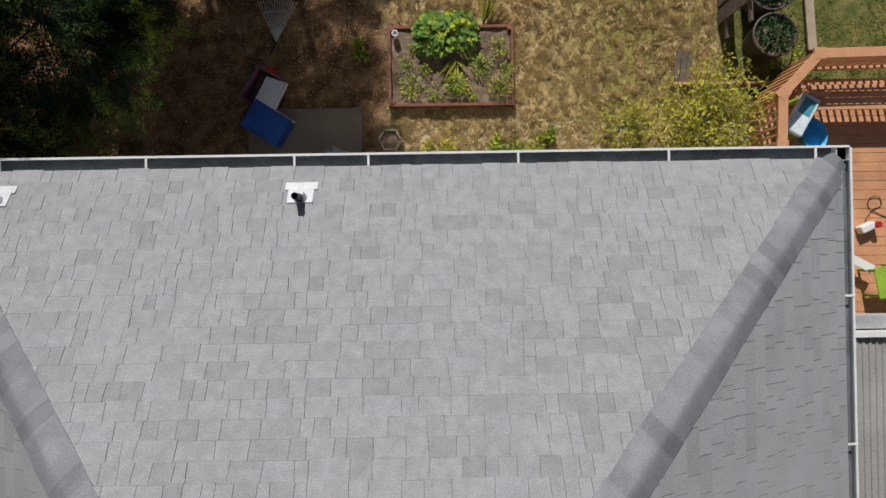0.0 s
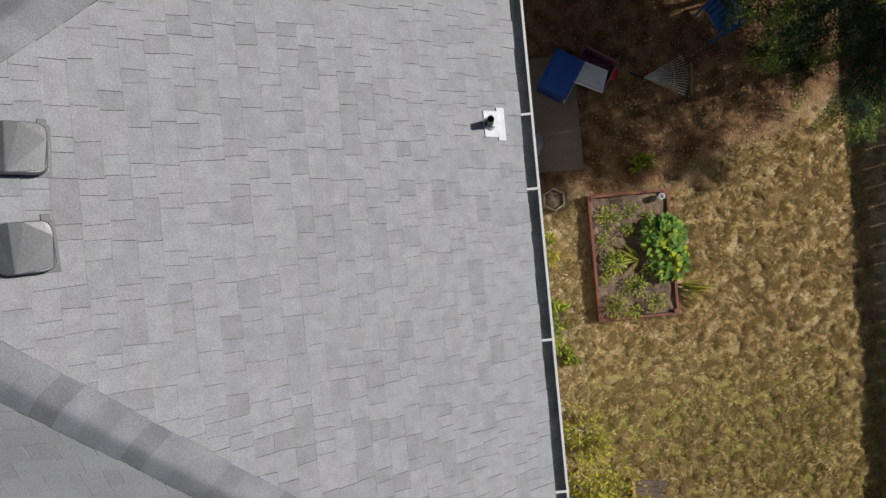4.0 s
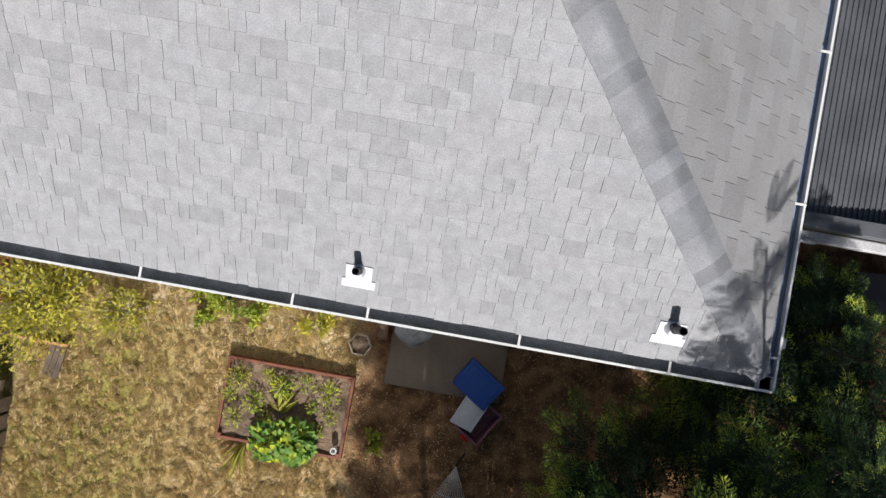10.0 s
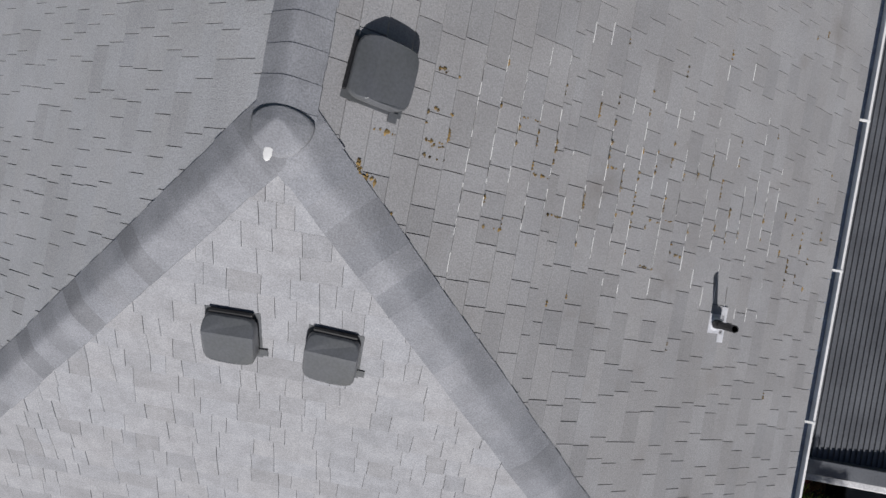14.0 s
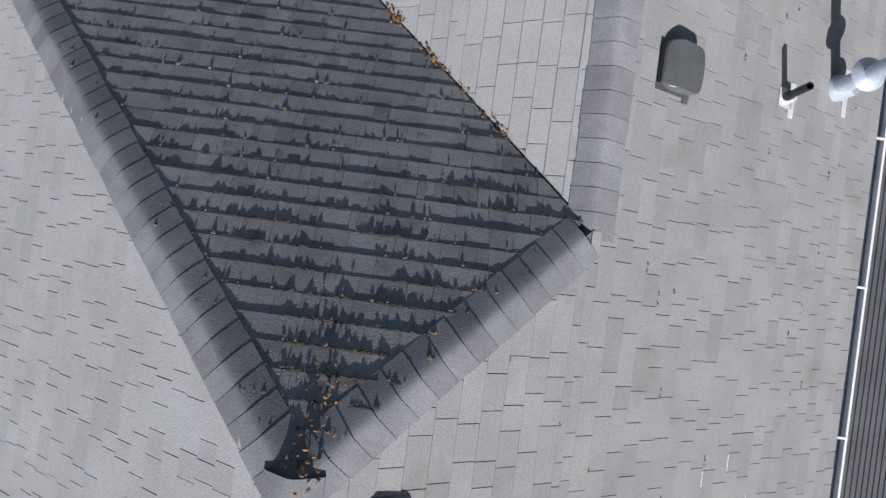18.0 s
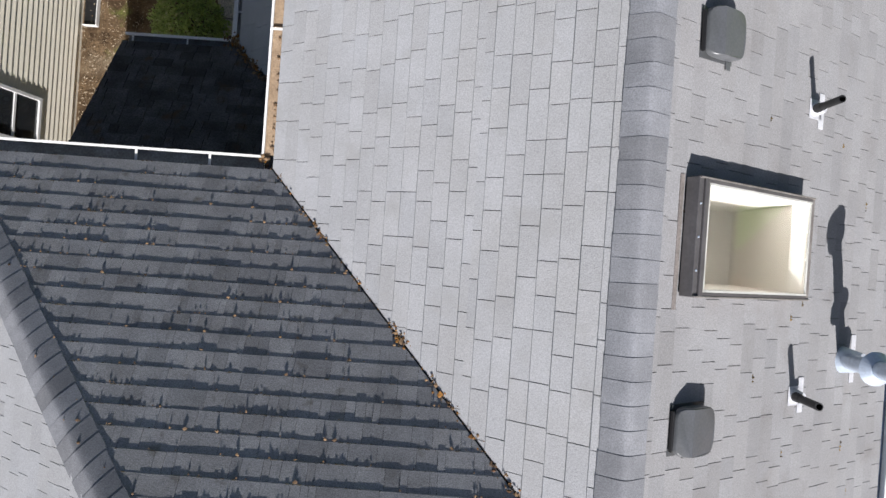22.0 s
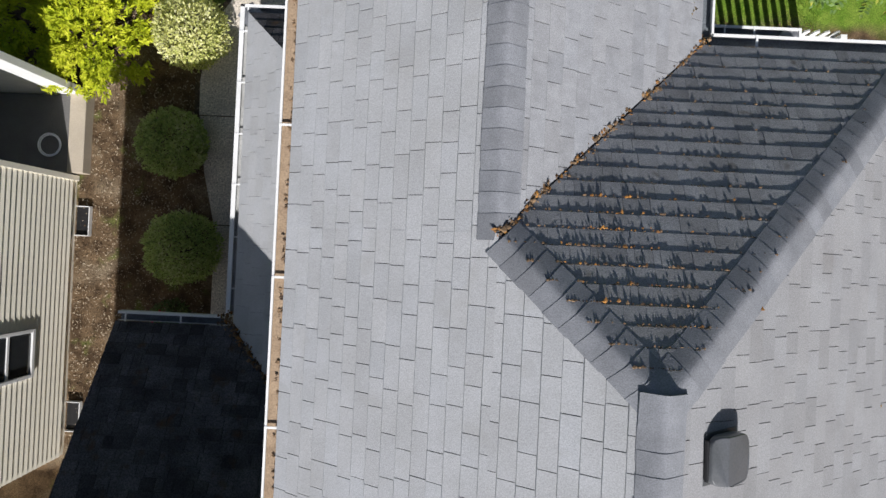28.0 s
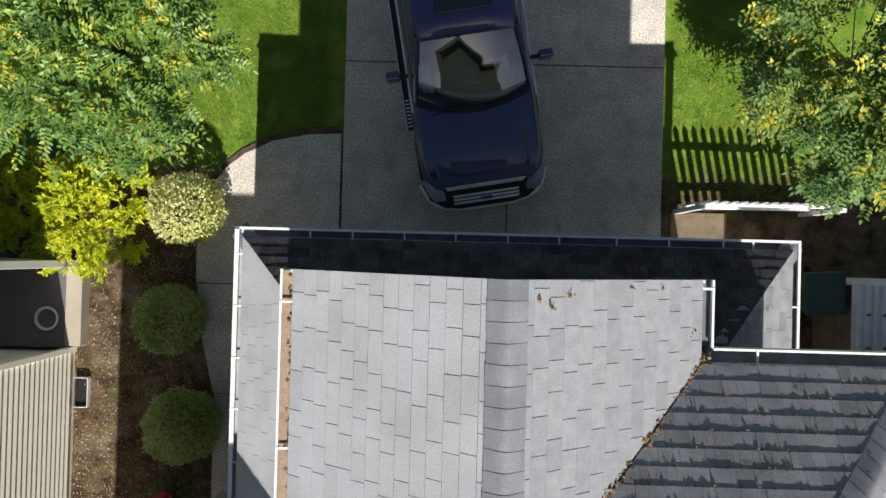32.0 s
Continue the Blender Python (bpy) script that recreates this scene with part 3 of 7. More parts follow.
# gable end boards, eaves soffits and walls
rake = bmesh.new()
for sx, x0, x1 in ((1, XW + 0.09, CX), (-1, XC - 0.09, CX)):
    z0, z1 = ZB + K * 0.09, ZC
    vs = [rake.verts.new((x, y, z + dz)) for y in (YF - 0.03, YF - 0.004) for x, z, dz in ((x0, z0, -0.012), (x1, z1, -0.012), (x1, z1, -0.19), (x0, z0, -0.19))]
    for q in ((0, 1, 2, 3), (7, 6, 5, 4), (0, 4, 5, 1), (1, 5, 6, 2), (2, 6, 7, 3), (3, 7, 4, 0)):
        rake.faces.new([vs[i] for i in q])
part("rake_board", rake, WHITE, house)
for bb in ((0.45, 8.1, 0.45, 9.35, 0, 5.25), (3.35, 8.1, 9.35, 14.0, 0, 5.25), (3.35, 6.2, 14.0, 14.6, 0, 5.25), (0.6, 3.35, 9.35, 11.1, 0, 2.6), (2.1, 8.3, 14.6, 15.05, 0, 2.6), (6.2, 8.3, 14.0, 14.6, 0, 2.75)):
    part("wall", boxes(bb), WALL, house)
part("soffit", boxes((0.13, 8.4, 0.13, 0.45, 5.2, 5.23), (8.1, 8.4, 0.45, 14.3, 5.2, 5.23), (0.13, 0.45, 0.45, 9.6, 5.2, 5.23), (0.45, 3.05, 9.35, 9.62, 5.2, 5.23), (3.05, 3.35, 9.62, 14.9, 5.2, 5.23)), WHITE, house)
# gable wall closing the front wing
gw = bmesh.new()
a = [gw.verts.new((x, y, z)) for y in (14.55, 14.6) for x, z in ((3.35, 5.2), (6.2, 5.2), (CX, ZC - 0.08))]
gw.faces.new(a[:3]), gw.faces.new(a[5:2:-1])
for i in range(3):
    j = (i + 1) % 3
    gw.faces.new((a[i], a[i + 3], a[j + 3], a[j]))
part("gable_wall", gw, WALL, house)

# ---- foliage helpers ----
def leaf_mat(name, c1, c2, c3=None, rough=0.65, trans=0.25, scatter=0.45, pos3=0.9, patch=2.2, pos2=0.7):
    m = bpy.data.materials.new(name)
    m.use_nodes = True
    n, l = m.node_tree.nodes, m.node_tree.links
    b = n["Principled BSDF"]
    b.inputs["Roughness"].default_value = rough
    b.inputs["Specular IOR Level"].default_value = 0.2
    geo = n.new("ShaderNodeNewGeometry")
    noise_n = n.new("ShaderNodeTexNoise")
    noise_n.inputs["Scale"].default_value, noise_n.inputs["Detail"].default_value = patch, 3
    l.new(geo.outputs["Position"], noise_n.inputs["Vector"])
    add = n.new("ShaderNodeMath")
    add.operation = "MULTIPLY_ADD"
    add.inputs[1].default_value = scatter
    half = n.new("ShaderNodeMath")
    half.operation = "MULTIPLY"
    half.inputs[1].default_value = 0.85
    l.new(geo.outputs["Random Per Island"], add.inputs[0]), l.new(noise_n.outputs["Fac"], add.inputs[2])
    r = n.new("ShaderNodeValToRGB")
    e = r.color_ramp.elements
    e[0].position, e[0].color = 0.36, (*c1, 1)
    e[1].position, e[1].color = pos2, (*c2, 1)
    if c3:
        k = e.new(pos3)
        k.color = (*c3, 1)
    l.new(add.outputs[0], half.inputs[0]), l.new(half.outputs[0], r.inputs["Fac"]), l.new(r.outputs["Color"], b.inputs["Base Color"])
    t = n.new("ShaderNodeBsdfTranslucent")
    l.new(r.outputs["Color"], t.inputs["Color"])
    mx = n.new("ShaderNodeMixShader")
    mx.inputs["Fac"].default_value = trans
    l.new(b.outputs["BSDF"], mx.inputs[1]), l.new(t.outputs["BSDF"], mx.inputs[2])
    l.new(mx.outputs["Shader"], n["Material Output"].inputs["Surface"])
    return m


def leaves(name, pos, way, nrm, length, width, material, parent=None, fold=0.15, narrow=0.45):
    """Pointed leaves: arrays of base places, directions and normals (n x 3), lengths and widths (n)."""
    pos, way, nrm = np.asarray(pos, float), np.asarray(way, float), np.asarray(nrm, float)
    way = way / np.maximum(np.linalg.norm(way, axis=1, keepdims=True), 1e-6)
    side = np.cross(way, nrm)
    side /= np.maximum(np.linalg.norm(side, axis=1, keepdims=True), 1e-6)
    up = np.cross(side, way)
    L, Wd = np.asarray(length, float)[:, None], np.asarray(width, float)[:, None]
    mid = pos + way * L * narrow
    tip = pos + way * L - up * L * fold
    lf, rt = mid + side * Wd * 0.5 + up * Wd * 0.15, mid - side * Wd * 0.5 + up * Wd * 0.15
    n = len(pos)
    v = np.stack([pos, rt, tip, lf], 1).reshape(-1, 3)
    me = bpy.data.meshes.new(name)
    me.vertices.add(4 * n)
    me.vertices.foreach_set("co", v.ravel())
    me.loops.add(6 * n)
    idx = (np.arange(n)[:, None] * 4 + np.array([0, 1, 2, 0, 2, 3])).ravel()
    me.loops.foreach_set("vertex_index", idx)
    me.polygons.add(2 * n)
    me.polygons.foreach_set("loop_start", np.arange(2 * n) * 3)
    me.update(calc_edges=True)
    me.materials.append(material)
    ob = new(name, me)
    if parent:
        ob.parent = parent
    return ob


def unit(rng, n):
    v = rng.normal(size=(n, 3))
    return v / np.linalg.norm(v, axis=1, keepdims=True)


def limb(bm, a, b, r0, r1, seg=7):
    a, b = Vector(a), Vector(b)
    q = (b - a).to_track_quat("Z", "Y").to_matrix().to_4x4()
    bmesh.ops.create_cone(bm, cap_ends=True, segments=seg, radius1=r0, radius2=r1, depth=(b - a).length, matrix=Matrix.Translation((a + b) / 2) @ q)


TWIG = mat("pale_twig", (0.50, 0.45, 0.37), 0.9, col2=(0.36, 0.32, 0.26), scale=14, grain=50, amount=0.4)
BARK = mat("bark", (0.11, 0.085, 0.065), 0.95, col2=(0.06, 0.05, 0.04), scale=14, grain=50, amount=0.7, bump=0.6, bump_dist=0.02)
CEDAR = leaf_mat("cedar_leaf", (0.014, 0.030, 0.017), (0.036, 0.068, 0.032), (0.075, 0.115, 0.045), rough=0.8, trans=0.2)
# Shoot-tip green, brightened further to paint sunlight onto the outer sprays.
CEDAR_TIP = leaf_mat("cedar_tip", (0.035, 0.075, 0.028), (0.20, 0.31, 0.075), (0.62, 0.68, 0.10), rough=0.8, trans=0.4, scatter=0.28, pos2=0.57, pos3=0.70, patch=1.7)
ASH = leaf_mat("ash_leaf", (0.08, 0.16, 0.045), (0.22, 0.36, 0.07), (0.56, 0.52, 0.06), rough=0.45, trans=0.35, scatter=0.34, pos2=0.66, pos3=0.79, patch=2.4)
ASH2 = leaf_mat("ash_leaf_yellowing", (0.07, 0.15, 0.045), (0.20, 0.31, 0.075), (0.60, 0.54, 0.05), trans=0.35, scatter=0.26, pos2=0.60, pos3=0.68, patch=1.4)
BOX = leaf_mat("box_leaf", (0.20, 0.28, 0.075), (0.48, 0.57, 0.18), (0.60, 0.63, 0.30), trans=0.35)
VARIEG = leaf_mat("variegated_leaf", (0.42, 0.46, 0.12), (0.74, 0.73, 0.31), (0.85, 0.83, 0.55), trans=0.35)
GOLD = leaf_mat("golden_leaf", (0.30, 0.38, 0.015), (0.56, 0.60, 0.025), (0.72, 0.72, 0.07), trans=0.35)
WEED = leaf_mat("weed_leaf", (0.17, 0.25, 0.04), (0.43, 0.50, 0.07), (0.74, 0.68, 0.07), trans=0.35)
BROOM = leaf_mat("shrub_leaf", (0.26, 0.28, 0.06), (0.66, 0.62, 0.11), (0.88, 0.78, 0.12), trans=0.5, scatter=0.3, patch=5, pos2=0.6)
BEAN = leaf_mat("vegetable_leaf", (0.08, 0.18, 0.05), (0.24, 0.40, 0.08), (0.66, 0.66, 0.05), trans=0.35, patch=5, pos2=0.66, pos3=0.90)
SPEAR = leaf_mat("spear_leaf", (0.25, 0.27, 0.05), (0.5, 0.48, 0.10))
STRAW = leaf_mat("dry_blade", (0.44, 0.31, 0.14), (0.95, 0.79, 0.47), (0.62, 0.48, 0.20), trans=0.5, scatter=0.85, pos3=0.97)
TUFT = leaf_mat("brown_blade", (0.15, 0.10, 0.045), (0.30, 0.21, 0.095), (0.24, 0.22, 0.06), trans=0.2)
OLIVE = leaf_mat("olive_blade", (0.15, 0.16, 0.04), (0.29, 0.28, 0.065), (0.45, 0.40, 0.10), trans=0.4)
LAWN = leaf_mat("lawn_blade", (0.11, 0.22, 0.02), (0.20, 0.32, 0.035), (0.38, 0.38, 0.06), trans=0.35)

for glossy in (ASH, ASH2):
    glossy.node_tree.nodes["Principled BSDF"].inputs["Specular IOR Level"].default_value = 0.5

# ---- ground ----
def ground_material():
    m = bpy.data.materials.new("ground")
    m.use_nodes = True
    n, l = m.node_tree.nodes, m.node_tree.links
    b = n["Principled BSDF"]
    b.inputs["Roughness"].default_value = 0.97
    b.inputs["Specular IOR Level"].default_value = 0.1
    geo = n.new("ShaderNodeNewGeometry")
    sep = n.new("ShaderNodeSeparateXYZ")

    def tex(scale, detail=5):
        t = n.new("ShaderNodeTexNoise")
        t.inputs["Scale"].default_value, t.inputs["Detail"].default_value = scale, detail
        l.new(geo.outputs["Position"], t.inputs["Vector"])
        return t.outputs["Fac"]

    def rng(src, lo, hi, a=0.0, c=1.0):
        r = n.new("ShaderNodeMapRange")
        for k, v in (("From Min", lo), ("From Max", hi), ("To Min", a), ("To Max", c)):
            r.inputs[k].default_value = v
        l.new(src, r.inputs["Value"])
        return r.outputs["Result"]

    def mul(p, q, op="MULTIPLY"):
        k = n.new("ShaderNodeMath")
        k.operation = op
        for i, s in enumerate((p, q)):
            if isinstance(s, (int, float)):
                k.inputs[i].default_value = s
            else:
                l.new(s, k.inputs[i])
        return k.outputs[0]

    def mixc(f, a, c):
        k = n.new("ShaderNodeMix")
        k.data_type = "RGBA"
        l.new(f, k.inputs["Factor"])
        for key, s in (("A", a), ("B", c)):
            if isinstance(s, tuple):
                k.inputs[key].default_value = (*s, 1)
            else:
                l.new(s, k.inputs[key])
        return k.outputs["Result"]

    wob = n.new("ShaderNodeVectorMath")
    wob.operation = "ADD"
    tn = n.new("ShaderNodeTexNoise")
    tn.inputs["Scale"].default_value = 1.7
    l.new(geo.outputs["Position"], tn.inputs["Vector"])
    sc = n.new("ShaderNodeVectorMath")
    sc.operation = "MULTIPLY_ADD"
    sc.inputs[1].default_value, sc.inputs[2].default_value = (0.8, 0.8, 0), (-0.4, -0.4, 0)
    l.new(tn.outputs["Color"], sc.inputs[0])
    l.new(geo.outputs["Position"], wob.inputs[0]), l.new(sc.outputs["Vector"], wob.inputs[1])
    l.new(wob.outputs["Vector"], sep.inputs["Vector"])
    X, Y = sep.outputs["X"], sep.outputs["Y"]
    big, mid, fine, grit = tex(0.8), tex(4.0), tex(42.0, 4), tex(110.0, 2)
    straw = mixc(rng(tex(7.0), 0.36, 0.64), (0.31, 0.21, 0.095), (0.62, 0.475, 0.265))
    straw = mixc(rng(tex(2.1), 0.54, 0.80), straw, (0.33, 0.21, 0.095))
    straw = mixc(mul(rng(big, 0.36, 0.58), rng(X, 2.3, 0.9)), straw, (0.33, 0.29, 0.08))
    straw = mixc(rng(Y, -1.5, -0.7), straw, mixc(rng(mid, 0.4, 0.62), (0.62, 0.50, 0.33), (0.40, 0.30, 0.17)))
    dirt = mixc(rng(mid, 0.38, 0.66), (0.13, 0.072, 0.037), (0.33, 0.195, 0.10))
    bark = mixc(rng(mid, 0.36, 0.66), (0.065, 0.042, 0.024), (0.17, 0.115, 0.066))
    bark = mixc(rng(tex(1.3), 0.52, 0.72), bark, (0.25, 0.195, 0.13))
    bark = mixc(rng(tex(2.7), 0.60, 0.72), bark, (0.12, 0.13, 0.038))
    lawn = mixc(rng(mid, 0.35, 0.65), (0.10, 0.185, 0.018), (0.19, 0.27, 0.04))
    col = mixc(rng(mul(X, mul(mul(mul(Y, 2.9, "ADD"), 0.0, "MINIMUM"), 0.48), "ADD"), 4.05, 4.7), straw, dirt)
    col = mixc(rng(X, -0.75, -1.1), col, mixc(rng(mid, 0.4, 0.6), (0.10, 0.12, 0.035), (0.22, 0.20, 0.07)))
    front = rng(Y, 6.5, 7.0)
    col = mixc(front, col, bark)
    green = mul(rng(Y, 16.45, 16.75), 1.0)
    col = mixc(green, col, lawn)
    val = mul(rng(grit, 0.3, 0.7, 0.72, 1.28), rng(fine, 0.3, 0.7, 0.66, 1.32))
    fin = n.new("ShaderNodeVectorMath")
    fin.operation = "SCALE"
    l.new(col, fin.inputs[0]), l.new(val, fin.inputs["Scale"])
    l.new(fin.outputs["Vector"], b.inputs["Base Color"])
    bp = n.new("ShaderNodeBump")
    bp.inputs["Strength"].default_value, bp.inputs["Distance"].default_value = 0.5, 0.025
    l.new(mul(fine, grit, "ADD"), bp.inputs["Height"]), l.new(bp.outputs["Normal"], b.inputs["Normal"])
    return m


def gz(x, y):
    return 0.8 * (1 - min(max((y - 2) / 7, 0), 1))


xs = [-300, -60, -25] + [-12 + i * 0.5 for i in range(60)] + [30, 60, 300]
ys = [-300, -60, -25] + [-12 + i * 0.5 for i in range(84)] + [45, 80, 300]
bm = bmesh.new()
grid = [[bm.verts.new((x, y, gz(x, y) + (0.03 * noise.noise((x * 0.9, y * 0.9, 0)) - 0.02 if -12 < x < 18 else -0.03))) for x in xs] for y in ys]
for j in range(len(ys) - 1):
    for i in range(len(xs) - 1):
        bm.faces.new((grid[j][i], grid[j][i + 1], grid[j + 1][i + 1], grid[j + 1][i]))
ground = tagged(mesh_object("ground", bm, ground_material()), "dry straw-coloured yard with bark mulch beds and green lawn", "ground", kind="structure")


def blades(name, label, category, rects, count, hgt, wid, material, seed, lean=0.9, rise=(0.02, 0.26), patch=2.2, sparse=0.0, hummock=0.0):
    rng = np.random.default_rng(seed)
    P = []
    for x0, x1, y0, y1, share in rects:
        k = int(count * share)
        P.append(np.stack([rng.uniform(x0, x1, k), rng.uniform(y0, y1, k)], 1))
    P = np.concatenate(P)
    clump = np.array([noise.noise((p[0] * patch, p[1] * patch, seed)) + (0.8 * noise.noise((p[0] * patch * 2.3, p[1] * patch * 2.3, 3.0)) if hummock else 0.0) for p in P])
    keep = clump > sparse - 0.28 + 0.3 * rng.random(len(P)) - 0.2
    P, clump = P[keep], clump[keep]
    if name in ("dry_grass", "grass_tufts"):
        edge = 4.35 + 0.48 * np.maximum(0, -2.9 - P[:, 1]) + np.array([0.45 * noise.noise((p[0] * 1.1, p[1] * 1.1, 4.0)) + 0.2 * noise.noise((p[0] * 5, p[1] * 5, 9.0)) for p in P])
        keep = P[:, 0] < edge
        P, clump = P[keep], clump[keep]
    n = len(P)
    pos = np.concatenate([P, np.array([[gz(x, y) + 0.03 * noise.noise((x * 0.9, y * 0.9, 0)) - 0.012] for x, y in P])], 1)
    ang = np.array([noise.noise((p[0] * 1.3, p[1] * 1.3, 7.0)) for p in P]) * 6 + rng.uniform(0, 2.5, n)
    if hummock:
        pos[:, 2] += hummock * clump
        ang += np.array([noise.noise((p[0] * 4.5, p[1] * 4.5, 2.0)) for p in P]) * 5
    way = np.stack([np.cos(ang) * lean, np.sin(ang) * lean, rng.uniform(*rise, n)], 1)
    ob = leaves(name, pos, way, np.tile((0, 0, 1.0), (n, 1)), rng.uniform(0.5, 1.2, n) * hgt, rng.uniform(0.6, 1.3, n) * wid, material, fold=0.14)
    return tagged(ob, label, category, kind="stuff")


blades("dry_grass", "dry straw-coloured grass of the back yard", "grass", ((-0.85, 6.2, -5.9, 0.3, 1.0),), 190000, 0.10, 0.0095, STRAW, 5, rise=(0.04, 0.45), patch=6.0, sparse=0.20, hummock=0.05)
blades("grass_tufts", "brown upright tufts in the dry grass", "grass", ((-0.85, 6.2, -5.9, 0.3, 1.0),), 70000, 0.055, 0.010, TUFT, 15, lean=0.7, rise=(0.25, 0.9), patch=8.5, sparse=0.62)
blades("green_grass", "sparse green weeds in the dry grass", "grass", ((-0.95, 1.0, -5.4, -0.1, 0.6), (1.2, 4.4, -1.3, 0.2, 0.25), (1.2, 5.0, -5.2, -2.7, 0.15)), 14000, 0.06, 0.008, OLIVE, 6)
blades("side_grass", "rough green and yellow grass behind the fence", "grass", ((-4.5, -0.95, -7.0, -1.2, 1.0),), 14000, 0.07, 0.013, OLIVE, 8)
blades("lawn_grass", "short green front lawn", "grass", ((-1.2, 2.2, 16.9, 20.5, 0.68), (8.05, 10.5, 16.3, 20, 0.32)), 42000, 0.05, 0.010, LAWN, 7)

CHIP = leaf_mat("bark_chip", (0.03, 0.02, 0.012), (0.13, 0.085, 0.048), (0.48, 0.40, 0.29), trans=0.0, scatter=0.75)
rng = np.random.default_rng(17)
n = 15000
cx_, cy_ = rng.uniform(-2.0, 0.7, n), rng.uniform(7.0, 16.4, n)
keep = ~((cx_ > 0.3) & (cy_ > 10.8)) & ~((cx_ < -1.75) & (cy_ > 13.4) & (cy_ < 14.95))
cx_, cy_ = cx_[keep], cy_[keep]
n = len(cx_)
cp = np.stack([cx_, cy_, np.array([gz(a, b) + rng.uniform(-0.005, 0.03) for a, b in zip(cx_, cy_)])], 1)
cw = unit(rng, n) * np.array([1, 1, 0.35])
tagged(leaves("bark_chips", cp, cw, np.array([0, 0, 1.0]) + rng.normal(size=(n, 3)) * 0.3, rng.uniform(0.015, 0.05, n), rng.uniform(0.007, 0.02, n), CHIP, fold=0.02), "brown bark mulch chips of the side bed", "mulch", kind="stuff")

rng = np.random.default_rng(23)
n = 9000
cx_, cy_ = rng.uniform(4.4, 9.2, n), rng.uniform(-5.0, 0.2, n)
keep = (cx_ > 4.5 + 0.48 * np.maximum(0, -2.9 - cy_)) & ~((cx_ < 6.9) & (cy_ > -1.2))
cx_, cy_ = cx_[keep], cy_[keep]
n = len(cx_)
cp = np.stack([cx_, cy_, 0.8 + np.array([0.03 * noise.noise((a * 0.9, b * 0.9, 0)) - 0.012 for a, b in zip(cx_, cy_)]) + rng.uniform(0, 0.02, n)], 1)
SCRAP = leaf_mat("dead_needles", (0.10, 0.055, 0.028), (0.36, 0.21, 0.095), (0.52, 0.39, 0.23), trans=0.0, scatter=0.75)
tagged(leaves("dead_needles", cp, unit(rng, n) * np.array([1, 1, 0.35]), np.array([0, 0, 1.0]) + rng.normal(size=(n, 3)) * 0.3, rng.uniform(0.02, 0.06, n), rng.uniform(0.008, 0.02, n), SCRAP, fold=0.02), "dead needles and straw scraps on bare brown earth", "litter", kind="stuff")

# ---- paving ----
drive = empty("driveway", "stained grey concrete driveway in large slabs", "driveway", kind="structure")
for x0, x1, y0, y1 in ((2.5, 5.28, 15.1, 18.43), (5.3, 7.89, 15.1, 18.43), (2.5, 5.28, 18.45, 22), (5.3, 7.89, 18.45, 22), (2.5, 5.28, 22.02, 40), (5.3, 7.89, 22.02, 40)):
    part("slab", boxes((x0, x1, y0, y1, -0.1, 0.03), bevel=0.008), CONCRETE, drive)
path = empty("walkway", "curved grey concrete walkway beside the lawn", "path", kind="structure")
outer = [(0.06, 14.61), (0.05, 15.2), (0.12, 15.8), (0.27, 16.25), (0.52, 16.58), (0.82, 16.82), (1.3, 17.05), (1.9, 17.17), (2.46, 17.2)]
bm = bmesh.new()
pts = outer + [(2.46, 15.2), (1.2, 15.2), (1.2, 14.61)]
top = [bm.verts.new((x, y, 0.03)) for x, y in pts]
bot = [bm.verts.new((x, y, -0.1)) for x, y in pts]
bm.faces.new(top[::-1])
for i in range(len(pts)):
    j = (i + 1) % len(pts)
    bm.faces.new((top[i], top[j], bot[j], bot[i]))
bmesh.ops.recalc_face_normals(bm, faces=bm.faces)
part("slab", bm, CONCRETE, path)
# Dark strip that paints the shadow gap along the slab's outer edge.
soil = bmesh.new()
ring = [(soil.verts.new((x - 0.002, y + 0.002, 0.014)), soil.verts.new((x - 0.12 * math.sin(0.9 - 0.085 * k), y + 0.12 * math.cos(0.9 - 0.085 * k) * (0.2 + 0.1 * k), 0.018))) for k, (x, y) in enumerate(outer)]
for (a, b), (c, d) in zip(ring, ring[1:]):
    soil.faces.new((a, c, d, b))
bmesh.ops.recalc_face_normals(soil, faces=soil.faces)
tagged(mesh_object("shadow_gap_edge", soil, mat("edge_gap_dark", (0.05, 0.036, 0.025), 0.97, col2=(0.12, 0.085, 0.055), scale=7, grain=60, amount=0.7, coord="World")), "dark strip standing in for the shadow gap round the walkway", "soil edge", kind="structure")
bm = bmesh.new()
pts = [(0.07, 14.59), (1.2, 14.59), (1.2, 12.75), (0.4, 12.75), (0.2, 13.6)]
top = [bm.verts.new((x, y, 0.03)) for x, y in pts]
bot = [bm.verts.new((x, y, -0.1)) for x, y in pts]
bm.faces.new(top)
for i in range(len(pts)):
    j = (i + 1) % len(pts)
    bm.faces.new((top[i], top[j], bot[j], bot[i]))
bmesh.ops.recalc_face_normals(bm, faces=bm.faces)
part("slab", bm, CONCRETE, path)
part("slab", boxes((0.42, 1.2, 10.9, 12.73, -0.1, 0.03), bevel=0.006), CONCRETE, path)
patio = tagged(mesh_object("patio", boxes((4.92, 6.75, -1.45, 0.45, 0.6, 0.83), bevel=0.01), mat("patio_concrete", (0.27, 0.21, 0.16), 0.9, col2=(0.21, 0.165, 0.125), scale=2, grain=90, amount=0.4, coord="World")), "dull brown-grey concrete patio slab", "patio", kind="structure")

